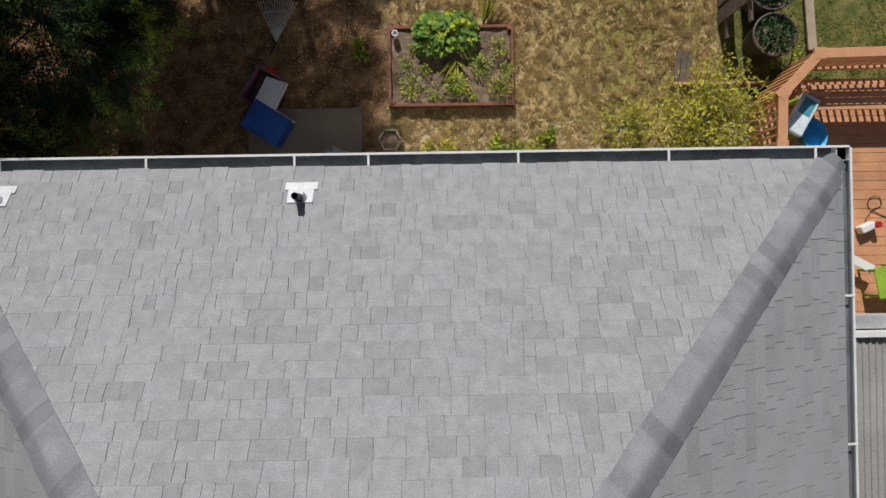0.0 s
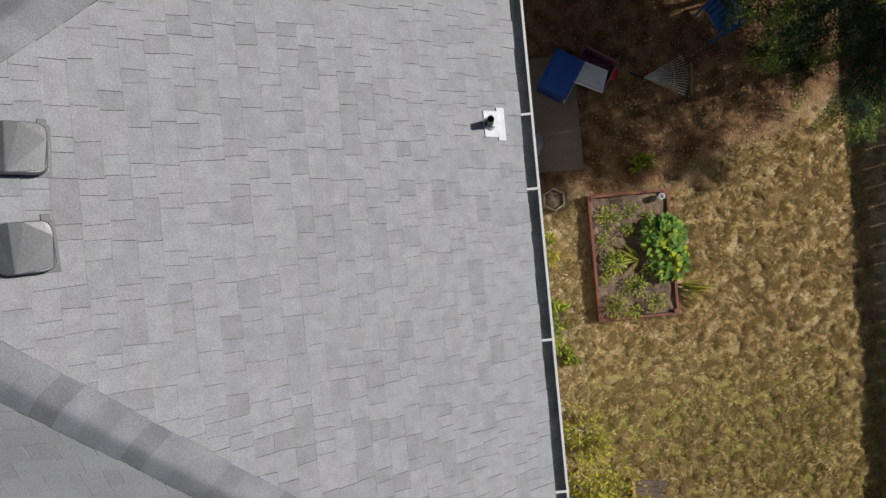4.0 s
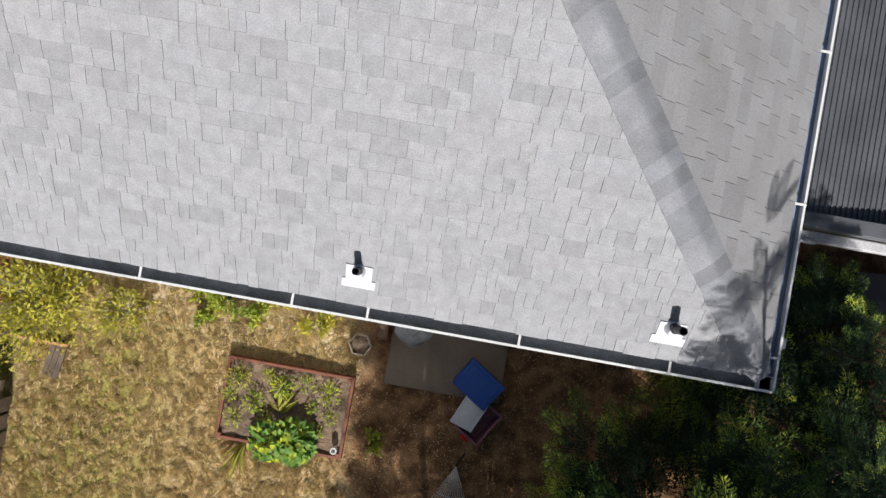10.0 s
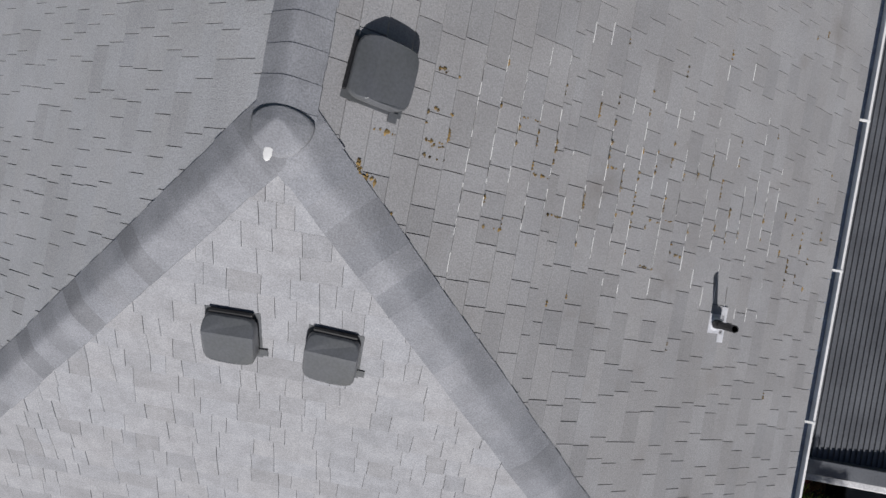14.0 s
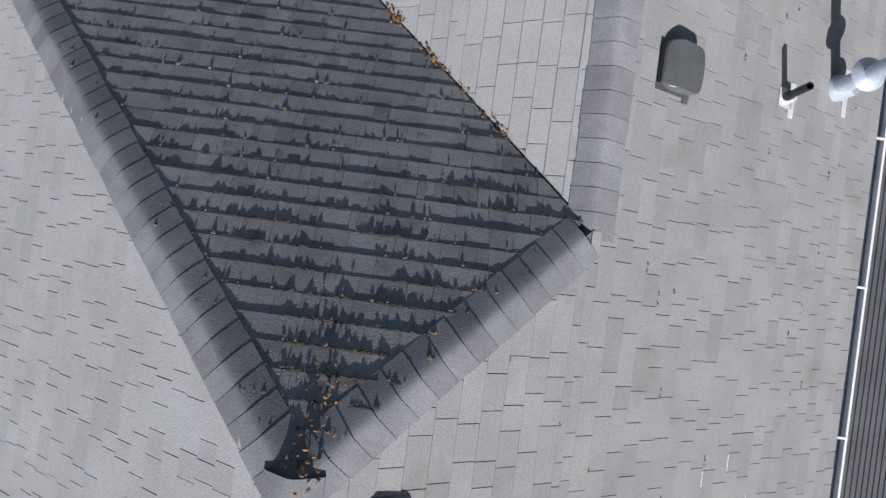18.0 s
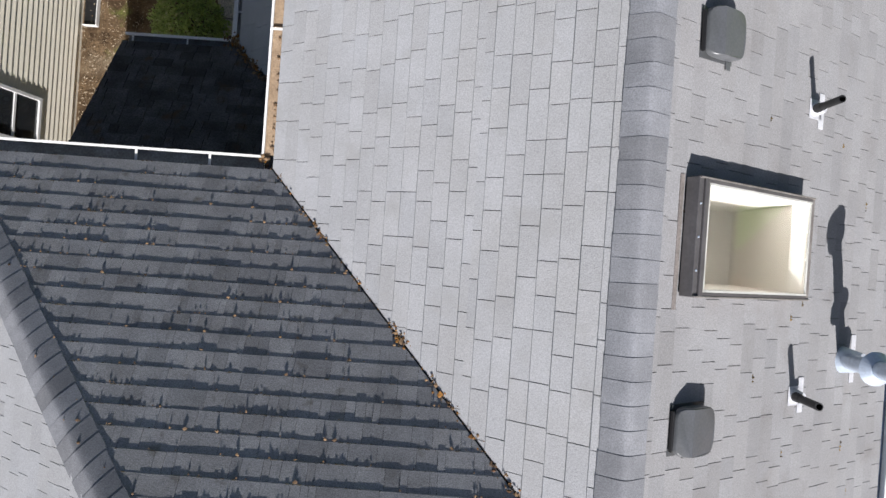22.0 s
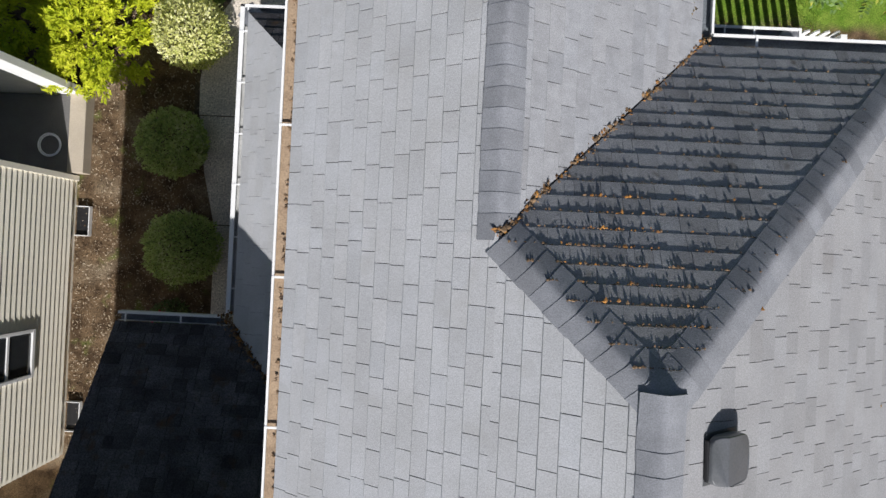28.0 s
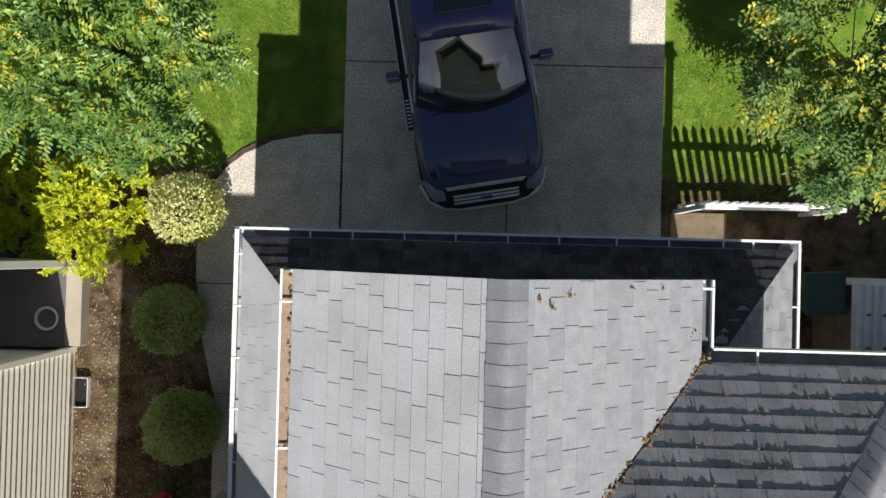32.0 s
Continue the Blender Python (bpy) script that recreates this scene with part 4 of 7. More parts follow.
# ---- roof fittings ----
VENT = mat("vent_metal", (0.105, 0.11, 0.12), 0.3, metal=0.0, col2=(0.085, 0.09, 0.092), scale=5, grain=80, amount=0.25, spec=0.5)
BLACK = mat("black_pipe", (0.012, 0.012, 0.013), 0.5, scale=5)
FLASH = mat("white_flashing", (0.62, 0.63, 0.66), 0.4, metal=0.0, col2=(0.46, 0.47, 0.5), scale=9, grain=40, amount=0.15)
GALV = mat("galvanised", (0.56, 0.64, 0.74), 0.35, metal=0.35, col2=(0.44, 0.51, 0.61), scale=9, grain=40, amount=0.2)


def on_roof(x, y, k, inward):
    """Pose on a slope: local x across the slope, local y up the slope."""
    I = Vector((inward[0], inward[1], 0))
    up = Vector((I.x, I.y, k)).normalized()
    nn = Vector((-I.x * k, -I.y * k, 1)).normalized()
    ac = up.cross(nn)
    return Matrix(((ac.x, up.x, nn.x, x), (ac.y, up.y, nn.y, y), (ac.z, up.z, nn.z, 0), (0, 0, 0, 1)))


def roof_z(x, y, which):
    return {"rear": ZB + KR * y, "east": ZB + K * (XE - x)}[which]


def box_vent(x, y, which, turn=0.0, size=0.33):
    inward, k = ((0, 1), KR) if which == "rear" else ((-1, 0), K)
    m = on_roof(x, y, k, inward)
    m.translation.z = roof_z(x, y, which) + 0.006
    v = empty("roof_vent", "square grey metal box vent on the shingles", "roof vent", m @ pose(0, 0, 0, 0, 0, turn), group="box vents on the roof")
    h = size / 2
    part("flange", boxes((-h * 1.06, h * 1.06, -h * 1.12, h * 1.06, 0, 0.004), bevel=0.001), VENT, v)
    part("throat", boxes((-h * 0.72, h * 0.72, -h * 0.72, h * 0.72, 0.003, 0.035)), BLACK, v)
    # hood: flat lid, then a slope down to the shingles at its upper end
    def outline(k, n=44):
        pts = []
        for i in range(n):
            t = 2 * math.pi * (i + 0.5) / n
            c, s_ = math.cos(t), math.sin(t)
            r = (abs(c) ** 6 + abs(s_) ** 6) ** (-1 / 6)
            pts.append((r * c * h * k, r * s_ * h * k))
        return pts
    yc = h * 0.42
    top = lambda x, y: 0.118 - 0.010 * (x * x + min(y, yc) ** 2) / (h * h) - (max(y - yc, 0) / (h - yc)) * 0.062
    bm = bmesh.new()
    inner, edge = outline(0.965), outline(1.0)
    ri = [bm.verts.new((x, y, top(x, y))) for x, y in inner]
    re = [bm.verts.new((x, y, top(x, y) - 0.008)) for x, y in edge]
    rb = [bm.verts.new((x, y, 0.03)) for x, y in edge]
    for p, q in ((rb, re), (re, ri)):
        for i in range(44):
            bm.faces.new((p[i], p[(i + 1) % 44], q[(i + 1) % 44], q[i])).smooth = True
    xl = h * 0.965
    ca, cb_ = bm.verts.new((-xl, yc, top(xl, yc))), bm.verts.new((xl, yc, top(xl, yc)))
    up = [v_ for v_ in ri if v_.co.y > yc]
    lo_r = [v_ for v_ in ri if v_.co.y <= yc]
    up.sort(key=lambda v_: -v_.co.x)
    bm.faces.new([cb_] + up + [ca])
    k0 = min(range(44), key=lambda i: (ri[i].co.y <= yc or ri[i].co.x > 0, ri[i].co.y))
    chain = []
    i = (k0 + 1) % 44
    while ri[i].co.y <= yc:
        chain.append(ri[i])
        i = (i + 1) % 44
    bm.faces.new([ca] + chain + [cb_])
    part("hood", bm, VENT, v)
    # Black strip paints in the dark shadow band beyond the hood.
    part("lip", boxes((-h * 0.84, h * 0.84, h * 0.985, h * 1.1, 0.012, 0.036), bevel=0.006), BLACK, v, "black strip standing in for the shadow at the upper end")
    fx = 1 if which == "rear" else -1
    part("foot", boxes((fx * h * 0.94, fx * h * 1.28, -h * 0.98, -h * 0.66, 0.002, 0.012), bevel=0.002), VENT, v)
    return v


box_vent(4.12, 3.22, "rear", 2, 0.285)
box_vent(4.67, 3.21, "rear", -3, 0.285)
box_vent(4.71, 4.60, "east", -4, 0.297)
box_vent(4.74, 5.29, "east", -2, 0.297)
box_vent(6.16, 8.06, "east", 0, 0.30)
box_vent(6.19, 10.51, "east", 2, 0.30)
box_vent(6.15, 11.30, "east", 2, 0.30)


def cyl(bm, r0, r1, z0, z1, seg=20, x=0, y=0, m=None):
    t = Matrix.Translation((x, y, (z0 + z1) / 2))
    bmesh.ops.create_cone(bm, cap_ends=True, segments=seg, radius1=r0, radius2=r1, depth=z1 - z0, matrix=(m @ t) if m is not None else t)
    return bm


def tube(bm, r, wall, z0, z1, seg=20):
    """An open pipe with wall thickness."""
    rings = []
    for rr, z in ((r, z0), (r, z1), (r - wall, z1), (r - wall, z0 + 0.02)):
        rings.append([bm.verts.new((rr * math.cos(2 * math.pi * i / seg), rr * math.sin(2 * math.pi * i / seg), z)) for i in range(seg)])
    for a, b in zip(rings, rings[1:]):
        for i in range(seg):
            j = (i + 1) % seg
            bm.faces.new((a[i], a[j], b[j], b[i]))
    bm.faces.new(rings[-1])
    return bm


def vent_pipe(x, y, which, h, r, plate):
    inward, k = ((0, 1), KR) if which == "rear" else ((-1, 0), K)
    z = roof_z(x, y, which) + 0.008
    p = empty("vent_pipe", "black plastic vent pipe in a white flashing", "vent pipe", Matrix.Translation((x, y, z)), group="vent pipes on the roof")
    rot = on_roof(0, 0, k, inward)
    bm = boxes(*plate, bevel=0.001)
    bmesh.ops.transform(bm, matrix=rot, verts=bm.verts)
    part("flashing", bm, FLASH, p, "white metal flashing plate")
    bm = bmesh.new()
    cyl(bm, r * 2.1, r * 1.25, -0.005, 0.075, m=rot)
    part("collar", bm, FLASH, p, "white collar")
    part("boot", cyl(bmesh.new(), r * 1.35, r * 1.1, 0.03, 0.11), BLACK, p)
    part("pipe", tube(bmesh.new(), r, 0.006, -0.05, h), BLACK, p)
    return p


FLAT = ((-0.11, 0.11, -0.12, 0.05, 0, 0.004), (-0.14, 0.14, -0.17, -0.09, 0.001, 0.005))
SIDE = ((-0.13, 0.13, -0.13, -0.06, 0, 0.004), (-0.07, 0.07, -0.1, 0.07, 0.001, 0.004))
vent_pipe(4.90, 0.42, "rear", 0.21, 0.030, FLAT)
vent_pipe(7.50, 0.41, "rear", 0.25, 0.035, FLAT)
vent_pipe(7.15, 3.68, "east", 0.33, 0.026, SIDE)
vent_pipe(7.19, 8.18, "east", 0.33, 0.028, SIDE)
vent_pipe(7.20, 10.27, "east", 0.33, 0.026, SIDE)

flue = empty("flue", "white galvanised flue pipe with storm collar and rain cap", "flue", Matrix.Translation((7.76, 8.42, roof_z(7.76, 8.42, "east") + 0.008)))
rot = on_roof(0, 0, K, (-1, 0))
bm = boxes((-0.19, 0.19, -0.20, -0.13, 0, 0.004), (-0.075, 0.075, -0.14, 0.06, 0.001, 0.004))
bmesh.ops.transform(bm, matrix=rot, verts=bm.verts)
part("flashing", bm, FLASH, flue)
bm = bmesh.new()
cyl(bm, 0.105, 0.072, 0, 0.15, 28, m=rot)
part("cone", bm, GALV, flue)
part("pipe", cyl(bmesh.new(), 0.062, 0.062, -0.05, 1.0, 28), GALV, flue)
part("storm_collar", cyl(bmesh.new(), 0.125, 0.068, 0.40, 0.45, 28), GALV, flue)
bm = cyl(bmesh.new(), 0.11, 0.11, 0.90, 1.0, 28)
cyl(bm, 0.13, 0.02, 1.0, 1.06, 28)
part("rain_cap", bm, GALV, flue)

# skylight
sk_c = (6.575, 9.245)
ms = on_roof(sk_c[0], sk_c[1], K, (-1, 0))
ms.translation.z = roof_z(sk_c[0], sk_c[1], "east")
SKY_FRAME = mat("skylight_frame", (0.15, 0.143, 0.145), 0.4, metal=0.3, col2=(0.11, 0.105, 0.107), scale=5, grain=60, amount=0.2)
CREAM = mat("cream_shaft", (0.85, 0.825, 0.775), 0.8, col2=(0.81, 0.785, 0.73), scale=1.5, grain=30, amount=0.08, bump=0.03)
SEAL = mat("seal_strip", (0.62, 0.62, 0.58), 0.5, scale=4)
glass = bpy.data.materials.new("glass")
glass.use_nodes = True
gb = glass.node_tree.nodes["Principled BSDF"]
gb.inputs["Base Color"].default_value, gb.inputs["Roughness"].default_value = (0.97, 0.98, 0.96, 1), 0.02
gb.inputs["Transmission Weight"].default_value, gb.inputs["IOR"].default_value = 1.0, 1.9
sky_l = empty("skylight", "raised skylight with dark metal frame and cream shaft below", "skylight", ms)
hw, hl = 0.357, 0.63
part("lower_rail", boxes((-hw, hw, -hl - 0.002, -hl + 0.035, -0.02, 0.117), bevel=0.004), mat("worn_aluminium", (0.36, 0.34, 0.32), 0.4, metal=0.4, col2=(0.24, 0.22, 0.21), scale=9, grain=60, amount=0.4), sky_l, "worn pale metal lower rail")
for sxx in (-hw, hw):
    part("edge_strip", boxes((sxx - 0.005, sxx + 0.005, -hl, hl + 0.045, 0.108, 0.126), bevel=0.002), bpy.data.materials["worn_aluminium"], sky_l, "worn pale metal edge")
part("frame", boxes((-hw, hw, hl - 0.04, hl, -0.02, 0.125), (-hw, -hw + 0.028, -hl + 0.036, hl, -0.02, 0.122), (hw - 0.028, hw, -hl + 0.036, hl, -0.02, 0.122), bevel=0.004), SKY_FRAME, sky_l)
part("cover_strip", boxes((-hw - 0.004, hw + 0.004, hl + 0.001, hl + 0.045, 0.02, 0.112), bevel=0.004), SKY_FRAME, sky_l, "dark metal top cover with screws")
for sxx in (-0.2, 0.0, 0.2):
    part("screw", cyl(bmesh.new(), 0.008, 0.006, 0.111, 0.117, 10, sxx, hl + 0.022), GALV, sky_l)
part("liner", boxes((-hw + 0.029, -hw + 0.036, -hl + 0.036, hl - 0.041, -0.02, 0.1), (hw - 0.036, hw - 0.029, -hl + 0.036, hl - 0.041, -0.02, 0.1), (-hw + 0.036, hw - 0.036, -hl + 0.036, -hl + 0.043, -0.02, 0.1), (-hw + 0.036, hw - 0.036, hl - 0.048, hl - 0.041, -0.02, 0.1)), CREAM, sky_l, "cream painted inner lining")
part("seal", boxes((-hw + 0.028, -hw + 0.042, -hl + 0.036, hl - 0.041, 0.101, 0.121), (hw - 0.042, hw - 0.028, -hl + 0.036, hl - 0.041, 0.101, 0.121), (-hw + 0.043, hw - 0.043, -hl + 0.036, -hl + 0.05, 0.101, 0.117), (-hw + 0.043, hw - 0.043, hl - 0.055, hl - 0.041, 0.101, 0.121)), SEAL, sky_l, "pale sealing strip")
pane = part("pane", boxes((-hw + 0.0425, hw - 0.0425, -hl + 0.0505, hl - 0.0555, 0.105, 0.111)), glass, sky_l)
pane.visible_shadow = False
part("apron", boxes((-hw - 0.09, hw + 0.02, hl + 0.05, hl + 0.085, 0.004, 0.010)), mat("lead_apron", (0.24, 0.215, 0.20), 0.6, scale=6), sky_l, "brownish lead flashing apron")
# shaft, plumb below the opening
sh = bmesh.new()
x0, x1, y0, y1 = XE - 2.43, XE - 1.47, 8.93, 9.56
zt0, zt1 = roof_z(x0, 0, "east") - 0.002, roof_z(x1, 0, "east") - 0.002
zb = 5.275
T = [sh.verts.new(p) for p in ((x0, y0, zt0), (x1, y0, zt1), (x1, y1, zt1), (x0, y1, zt0))]
Bt = [sh.verts.new(p) for p in ((x0 - 0.1, y0, zb), (x1, y0, zb), (x1, y1, zb), (x0 - 0.1, y1, zb))]
T2 = [sh.verts.new(p) for p in ((x0 - 0.02, y0 - 0.02, zt0), (x1 + 0.02, y0 - 0.02, zt1), (x1 + 0.02, y1 + 0.02, zt1), (x0 - 0.02, y1 + 0.02, zt0))]
B2 = [sh.verts.new(p) for p in ((x0 - 0.12, y0 - 0.02, zb - 0.02), (x1 + 0.02, y0 - 0.02, zb - 0.02), (x1 + 0.02, y1 + 0.02, zb - 0.02), (x0 - 0.12, y1 + 0.02, zb - 0.02))]
for i in range(4):
    j = (i + 1) % 4
    sh.faces.new((T[j], T[i], Bt[i], Bt[j])), sh.faces.new((T2[i], T2[j], B2[j], B2[i])), sh.faces.new((T[i], T[j], T2[j], T2[i]))
sh.faces.new(Bt[::-1]), sh.faces.new(B2)
shaft = tagged(mesh_object("light_shaft", sh, CREAM), "cream painted plaster light shaft below a skylight", "light shaft", kind="structure")

# leaf litter in valleys and on the north slopes, moss in joints
def litter(name, label, spots, material, seed, shape=clump_data):
    rnd = random.Random(seed)
    vs, fs = [], []
    shape(vs, fs, spots, rnd)
    return tagged(from_data(name, vs, fs, material), label, "leaf litter", kind="stuff")


rnd = random.Random(21)
spots = []
for a, za, b, zb2, n in (((XW, YN), ZB, J2, ZBR, 260), ((XC, YNE), ZB, J4, ZC, 360), ((LX, NY), ZLB, (2.6, 10.59), ZLB + K * 0.94, 60)):
    heaps = [rnd.random() for _ in range(16)]
    for _ in range(n):
        t = min(max(rnd.choice(heaps) + rnd.gauss(0, 0.02), 0.01), 0.99) if rnd.random() < 0.75 else rnd.random()
        spots.append((a[0] + (b[0] - a[0]) * t + rnd.gauss(0, 0.022), a[1] + (b[1] - a[1]) * t + rnd.gauss(0, 0.022), za + (zb2 - za) * t + 0.015, rnd.choice((0.005, 0.008, 0.011, 0.015, 0.022))))
for _ in range(230):
    t = abs(rnd.gauss(0, 0.45))
    if t < 1:
        wd = 0.055 * (1.2 - t)
        dx = rnd.gauss(0, wd)
        spots.append((LX + 0.02 + 0.94 * t + dx, NY - 0.02 - 0.94 * t + rnd.gauss(0, wd), ZLB + K * 0.94 * t + 0.03, rnd.uniform(0.01, 0.035)))
for _ in range(60):
    t = rnd.random() ** 1.5
    spots.append((AX + 0.06 + rnd.gauss(0, 0.05), 5.66 + t * 0.45 + rnd.gauss(0, 0.03), ZA + 0.012 - KN * t * 0.45, rnd.uniform(0.005, 0.016)))
litter("valley_litter", "orange-brown dead leaves caught in the roof valleys", spots[::3], LITTER, 1)
litter("valley_debris", "dull brown dead leaves and twigs caught in the roof valleys", spots[1::3] + spots[2::3], LITTER_DULL, 6)
spots = []
for _ in range(420):
    run = 0.125 + 0.119 * rnd.randint(1, 33)
    y = YN - run
    lo, hi = (AX * (YN - y) / (YN - 5.62), min(XW + (BX - XW) * (YN - y) / (YN - 6.975), AX + (BX - AX) * max(y - 5.62, 0) / (6.975 - 5.62) if y < 6.975 else 99))
    if hi > lo + 0.1:
        spots.append((rnd.uniform(lo, hi), y + 0.012, ZB + KN * run + 0.004, rnd.choice((0.005, 0.007, 0.009, 0.014))))
for _ in range(420):
    run = 0.125 + 0.119 * (rnd.randint(13, 21) if rnd.random() < 0.55 else rnd.randint(1, 21))
    y = YNE - run
    hi = XE - (XE - BX) * run / (YNE - 11.66)
    lo = XC - (XC - CX) * run / (YNE - 12.61) if y > 12.61 else CX + (BX - CX) * (12.61 - y) / (12.61 - 11.66)
    if hi > lo + 0.1:
        spots.append((lo + (hi - lo) * rnd.random() ** 1.6, y + 0.012, ZB + KNE * run + 0.004, rnd.choice((0.005, 0.007, 0.009, 0.014))))
brown = []
for _ in range(240):
    run = 0.125 + 0.119 * rnd.randint(12, 19)
    x, y = rnd.gauss(5.5, 0.33), YNE - run
    lo = XC - (XC - CX) * run / (YNE - 12.61) if y > 12.61 else CX + (BX - CX) * (12.61 - y) / (12.61 - 11.66)
    if lo + 0.2 < x < 6.6 and noise.noise((x * 5, y * 5, 6.0)) > rnd.uniform(-0.3, 0.2):
        brown.append((x, y + rnd.gauss(0.01, 0.008), ZB + KNE * run + 0.005, rnd.choice((0.006, 0.008, 0.011, 0.015))))
litter("brown_litter", "orange-brown moss and leaf scraps along the shaded shingle edges", brown, LITTER, 9)
tufts = []
for top_y, k, lo_f, hi_f, rows, count in ((YN, KN, lambda y: AX * (YN - y) / (YN - 5.62), lambda y: min(XW + (BX - XW) * (YN - y) / (YN - 6.975), AX + (BX - AX) * max(y - 5.62, 0) / (6.975 - 5.62) if y < 6.975 else 99), 33, 8500),
                                          (YNE, KNE, lambda y: XC - (XC - CX) * (YNE - y) / (YNE - 12.61) if y > 12.61 else CX + (BX - CX) * (12.61 - y) / (12.61 - 11.66), lambda y: XE - (XE - BX) * (YNE - y) / (YNE - 11.66), 22, 5200)):
    for _ in range(count):
        run = 0.125 + 0.119 * rnd.randint(0, rows)
        y = top_y - run
        lo, hi = lo_f(y) + 0.19, hi_f(y) - 0.05
        if hi > lo:
            x = rnd.uniform(lo, hi)
            dens = noise.noise((x * 2.6, y * 2.6, 3.0)) + 0.6 * noise.noise((x * 11, run * 20, 8.0))
            if dens > rnd.uniform(-0.25, 0.5):
                h = rnd.choice((0.0008, 0.0012, 0.0016, 0.0030)) * (1.3 if y < 7.2 else 1.0 if top_y == YNE else 0.8)
                tufts.append((x, y - 0.003, ZB + k * run + 0.008 + h * 0.2, h * rnd.uniform(0.9, 1.3)))
litter("moss_tufts", "dark moss tufts along the shaded shingle edges", tufts, mat("dark_moss", (0.05, 0.042, 0.03), 0.95, col2=(0.028, 0.026, 0.02), scale=12, grain=90, piece=0.4, coord="World"), 4, crumb_data)
litter("slope_litter", "small brown leaf scraps and moss on the shaded slopes", spots, LITTER_DULL, 2)
spots, white = [], []
for _ in range(120):
    run = 0.125 + 0.119 * rnd.randint(2, 26)
    y = rnd.gauss(4.45, 0.25) if rnd.random() < 0.6 else rnd.uniform(3, 13)
    if y > hy(XE - run) + 0.1 and y < 12 and (y < 6.4 or XE - run > BX + 0.2):
        for _ in range(3):
            spots.append((XE - run + 0.006, y + rnd.gauss(0, 0.02), ZB + K * run + 0.006, rnd.uniform(0.005, 0.013)))
for cx0, cy0, n0 in ((CX + 0.22, 14.9, 4), (CX + 0.31, 14.86, 8), (CX + 0.47, 14.93, 9), (CX + 1.0, 14.96, 3), (CX + 1.3, 14.95, 3), (XC - 0.22, 14.6, 5)):
    for _ in range(n0):
        x = cx0 + rnd.gauss(0, 0.014)
        spots.append((x, min(cy0 + rnd.gauss(0, 0.022), YF - 0.01), ZB + K * (XC - x) + 0.012, rnd.uniform(0.006, 0.018)))
for _ in range(22):
    run = 0.125 + 0.119 * rnd.randint(12, 30)
    y = rnd.gauss(4.4, 0.22)
    if y > hy(XE - run) + 0.12 and XE - run > AX + 0.15:
        along = rnd.random() < 0.4
        for _ in range(rnd.randint(4, 11)):
            d = rnd.uniform(0, 0.11)
            x = XE - run + 0.005 - (0 if along else d)
            spots.append((x, y + (d if along else rnd.gauss(0, 0.004)), ZB + K * (XE - x) + 0.006, rnd.uniform(0.006, 0.013)))
for _ in range(16):
    x = AX + 0.30 + abs(rnd.gauss(0, 0.07))
    spots.append((x, hy(x) + 0.235 + rnd.gauss(0, 0.012), ZB + K * (XE - x) + 0.008, rnd.uniform(0.008, 0.018)))
litter("joint_moss", "yellow-brown moss tufts in the shingle joints", spots, mat("joint_moss_fibre", (0.23, 0.15, 0.05), 0.95, col2=(0.10, 0.075, 0.035), scale=14, grain=90, piece=0.5, coord="World"), 3)
bm = bmesh.new()
for _ in range(190):
    run = 0.125 + 0.119 * rnd.randint(7, 27)
    y, ln = rnd.gauss(4.45, 0.33), rnd.uniform(0.02, 0.15)
    if y > hy(XE - run) + 0.15:
        box(bm, XE - run - 0.001, XE - run + rnd.uniform(0.001, 0.0035), y - ln / 2, y + ln / 2, ZB + K * run + 0.001, ZB + K * run + 0.010)
tagged(mesh_object("joint_scale", bm, WHITE), "whitish lichen streaks along shingle edges", "lichen", kind="stuff")
bm = bmesh.new()
for x, y, rr in ((4.32, 4.14, 0.03), (4.40, 5.55, 0.02), (4.47, 5.24, 0.02)):
    z = ZA - K * (math.hypot(x - AX, 0.035) - 0.016) + 0.008 if y > 4.4 else ZB + KR * y + 0.034
    bmesh.ops.create_icosphere(bm, subdivisions=2, radius=1, matrix=Matrix.LocRotScale((x, y, z), None, (rr * 0.7, rr * 1.4, 0.004)))
tagged(mesh_object("bird_dropping", bm, WHITE), "white bird droppings on the ridge caps", "bird dropping", kind="stuff")

# ---- trees and shrubs ----
def spray_shape():
    """A flat feathered cedar spray one metre long: place, direction, length and width of each leaflet."""
    P, W, L, Wd = [], [], [], []
    for i in range(18):
        g = 0.04 + 0.93 * i / 17
        for sg in (-1, 1):
            ln = 0.30 * (1 - g) ** 0.6 * min(1.0, 0.4 + 2.5 * g) + 0.05
            d = np.array([math.cos(0.75), sg * math.sin(0.75), 0.0])
            steps = int(2 + ln * 19)
            for k in range(steps):
                u = (k + 0.3) / steps
                a = 0.75 - 0.7 * (-1) ** k if k < steps - 1 else 0.75
                P.append(np.array([g, 0, 0]) + d * ln * u)
                W.append(np.array([math.cos(a), sg * math.sin(a), 0.0]))
                L.append(0.095 * (1.15 - 0.45 * u))
                Wd.append(0.021)
    P.append(np.array([0.96, 0, 0])), W.append(np.array([1.0, 0, 0])), L.append(0.1), Wd.append(0.02)
    return np.array(P), np.array(W), np.array(L), np.array(Wd)


SPRAY = spray_shape()


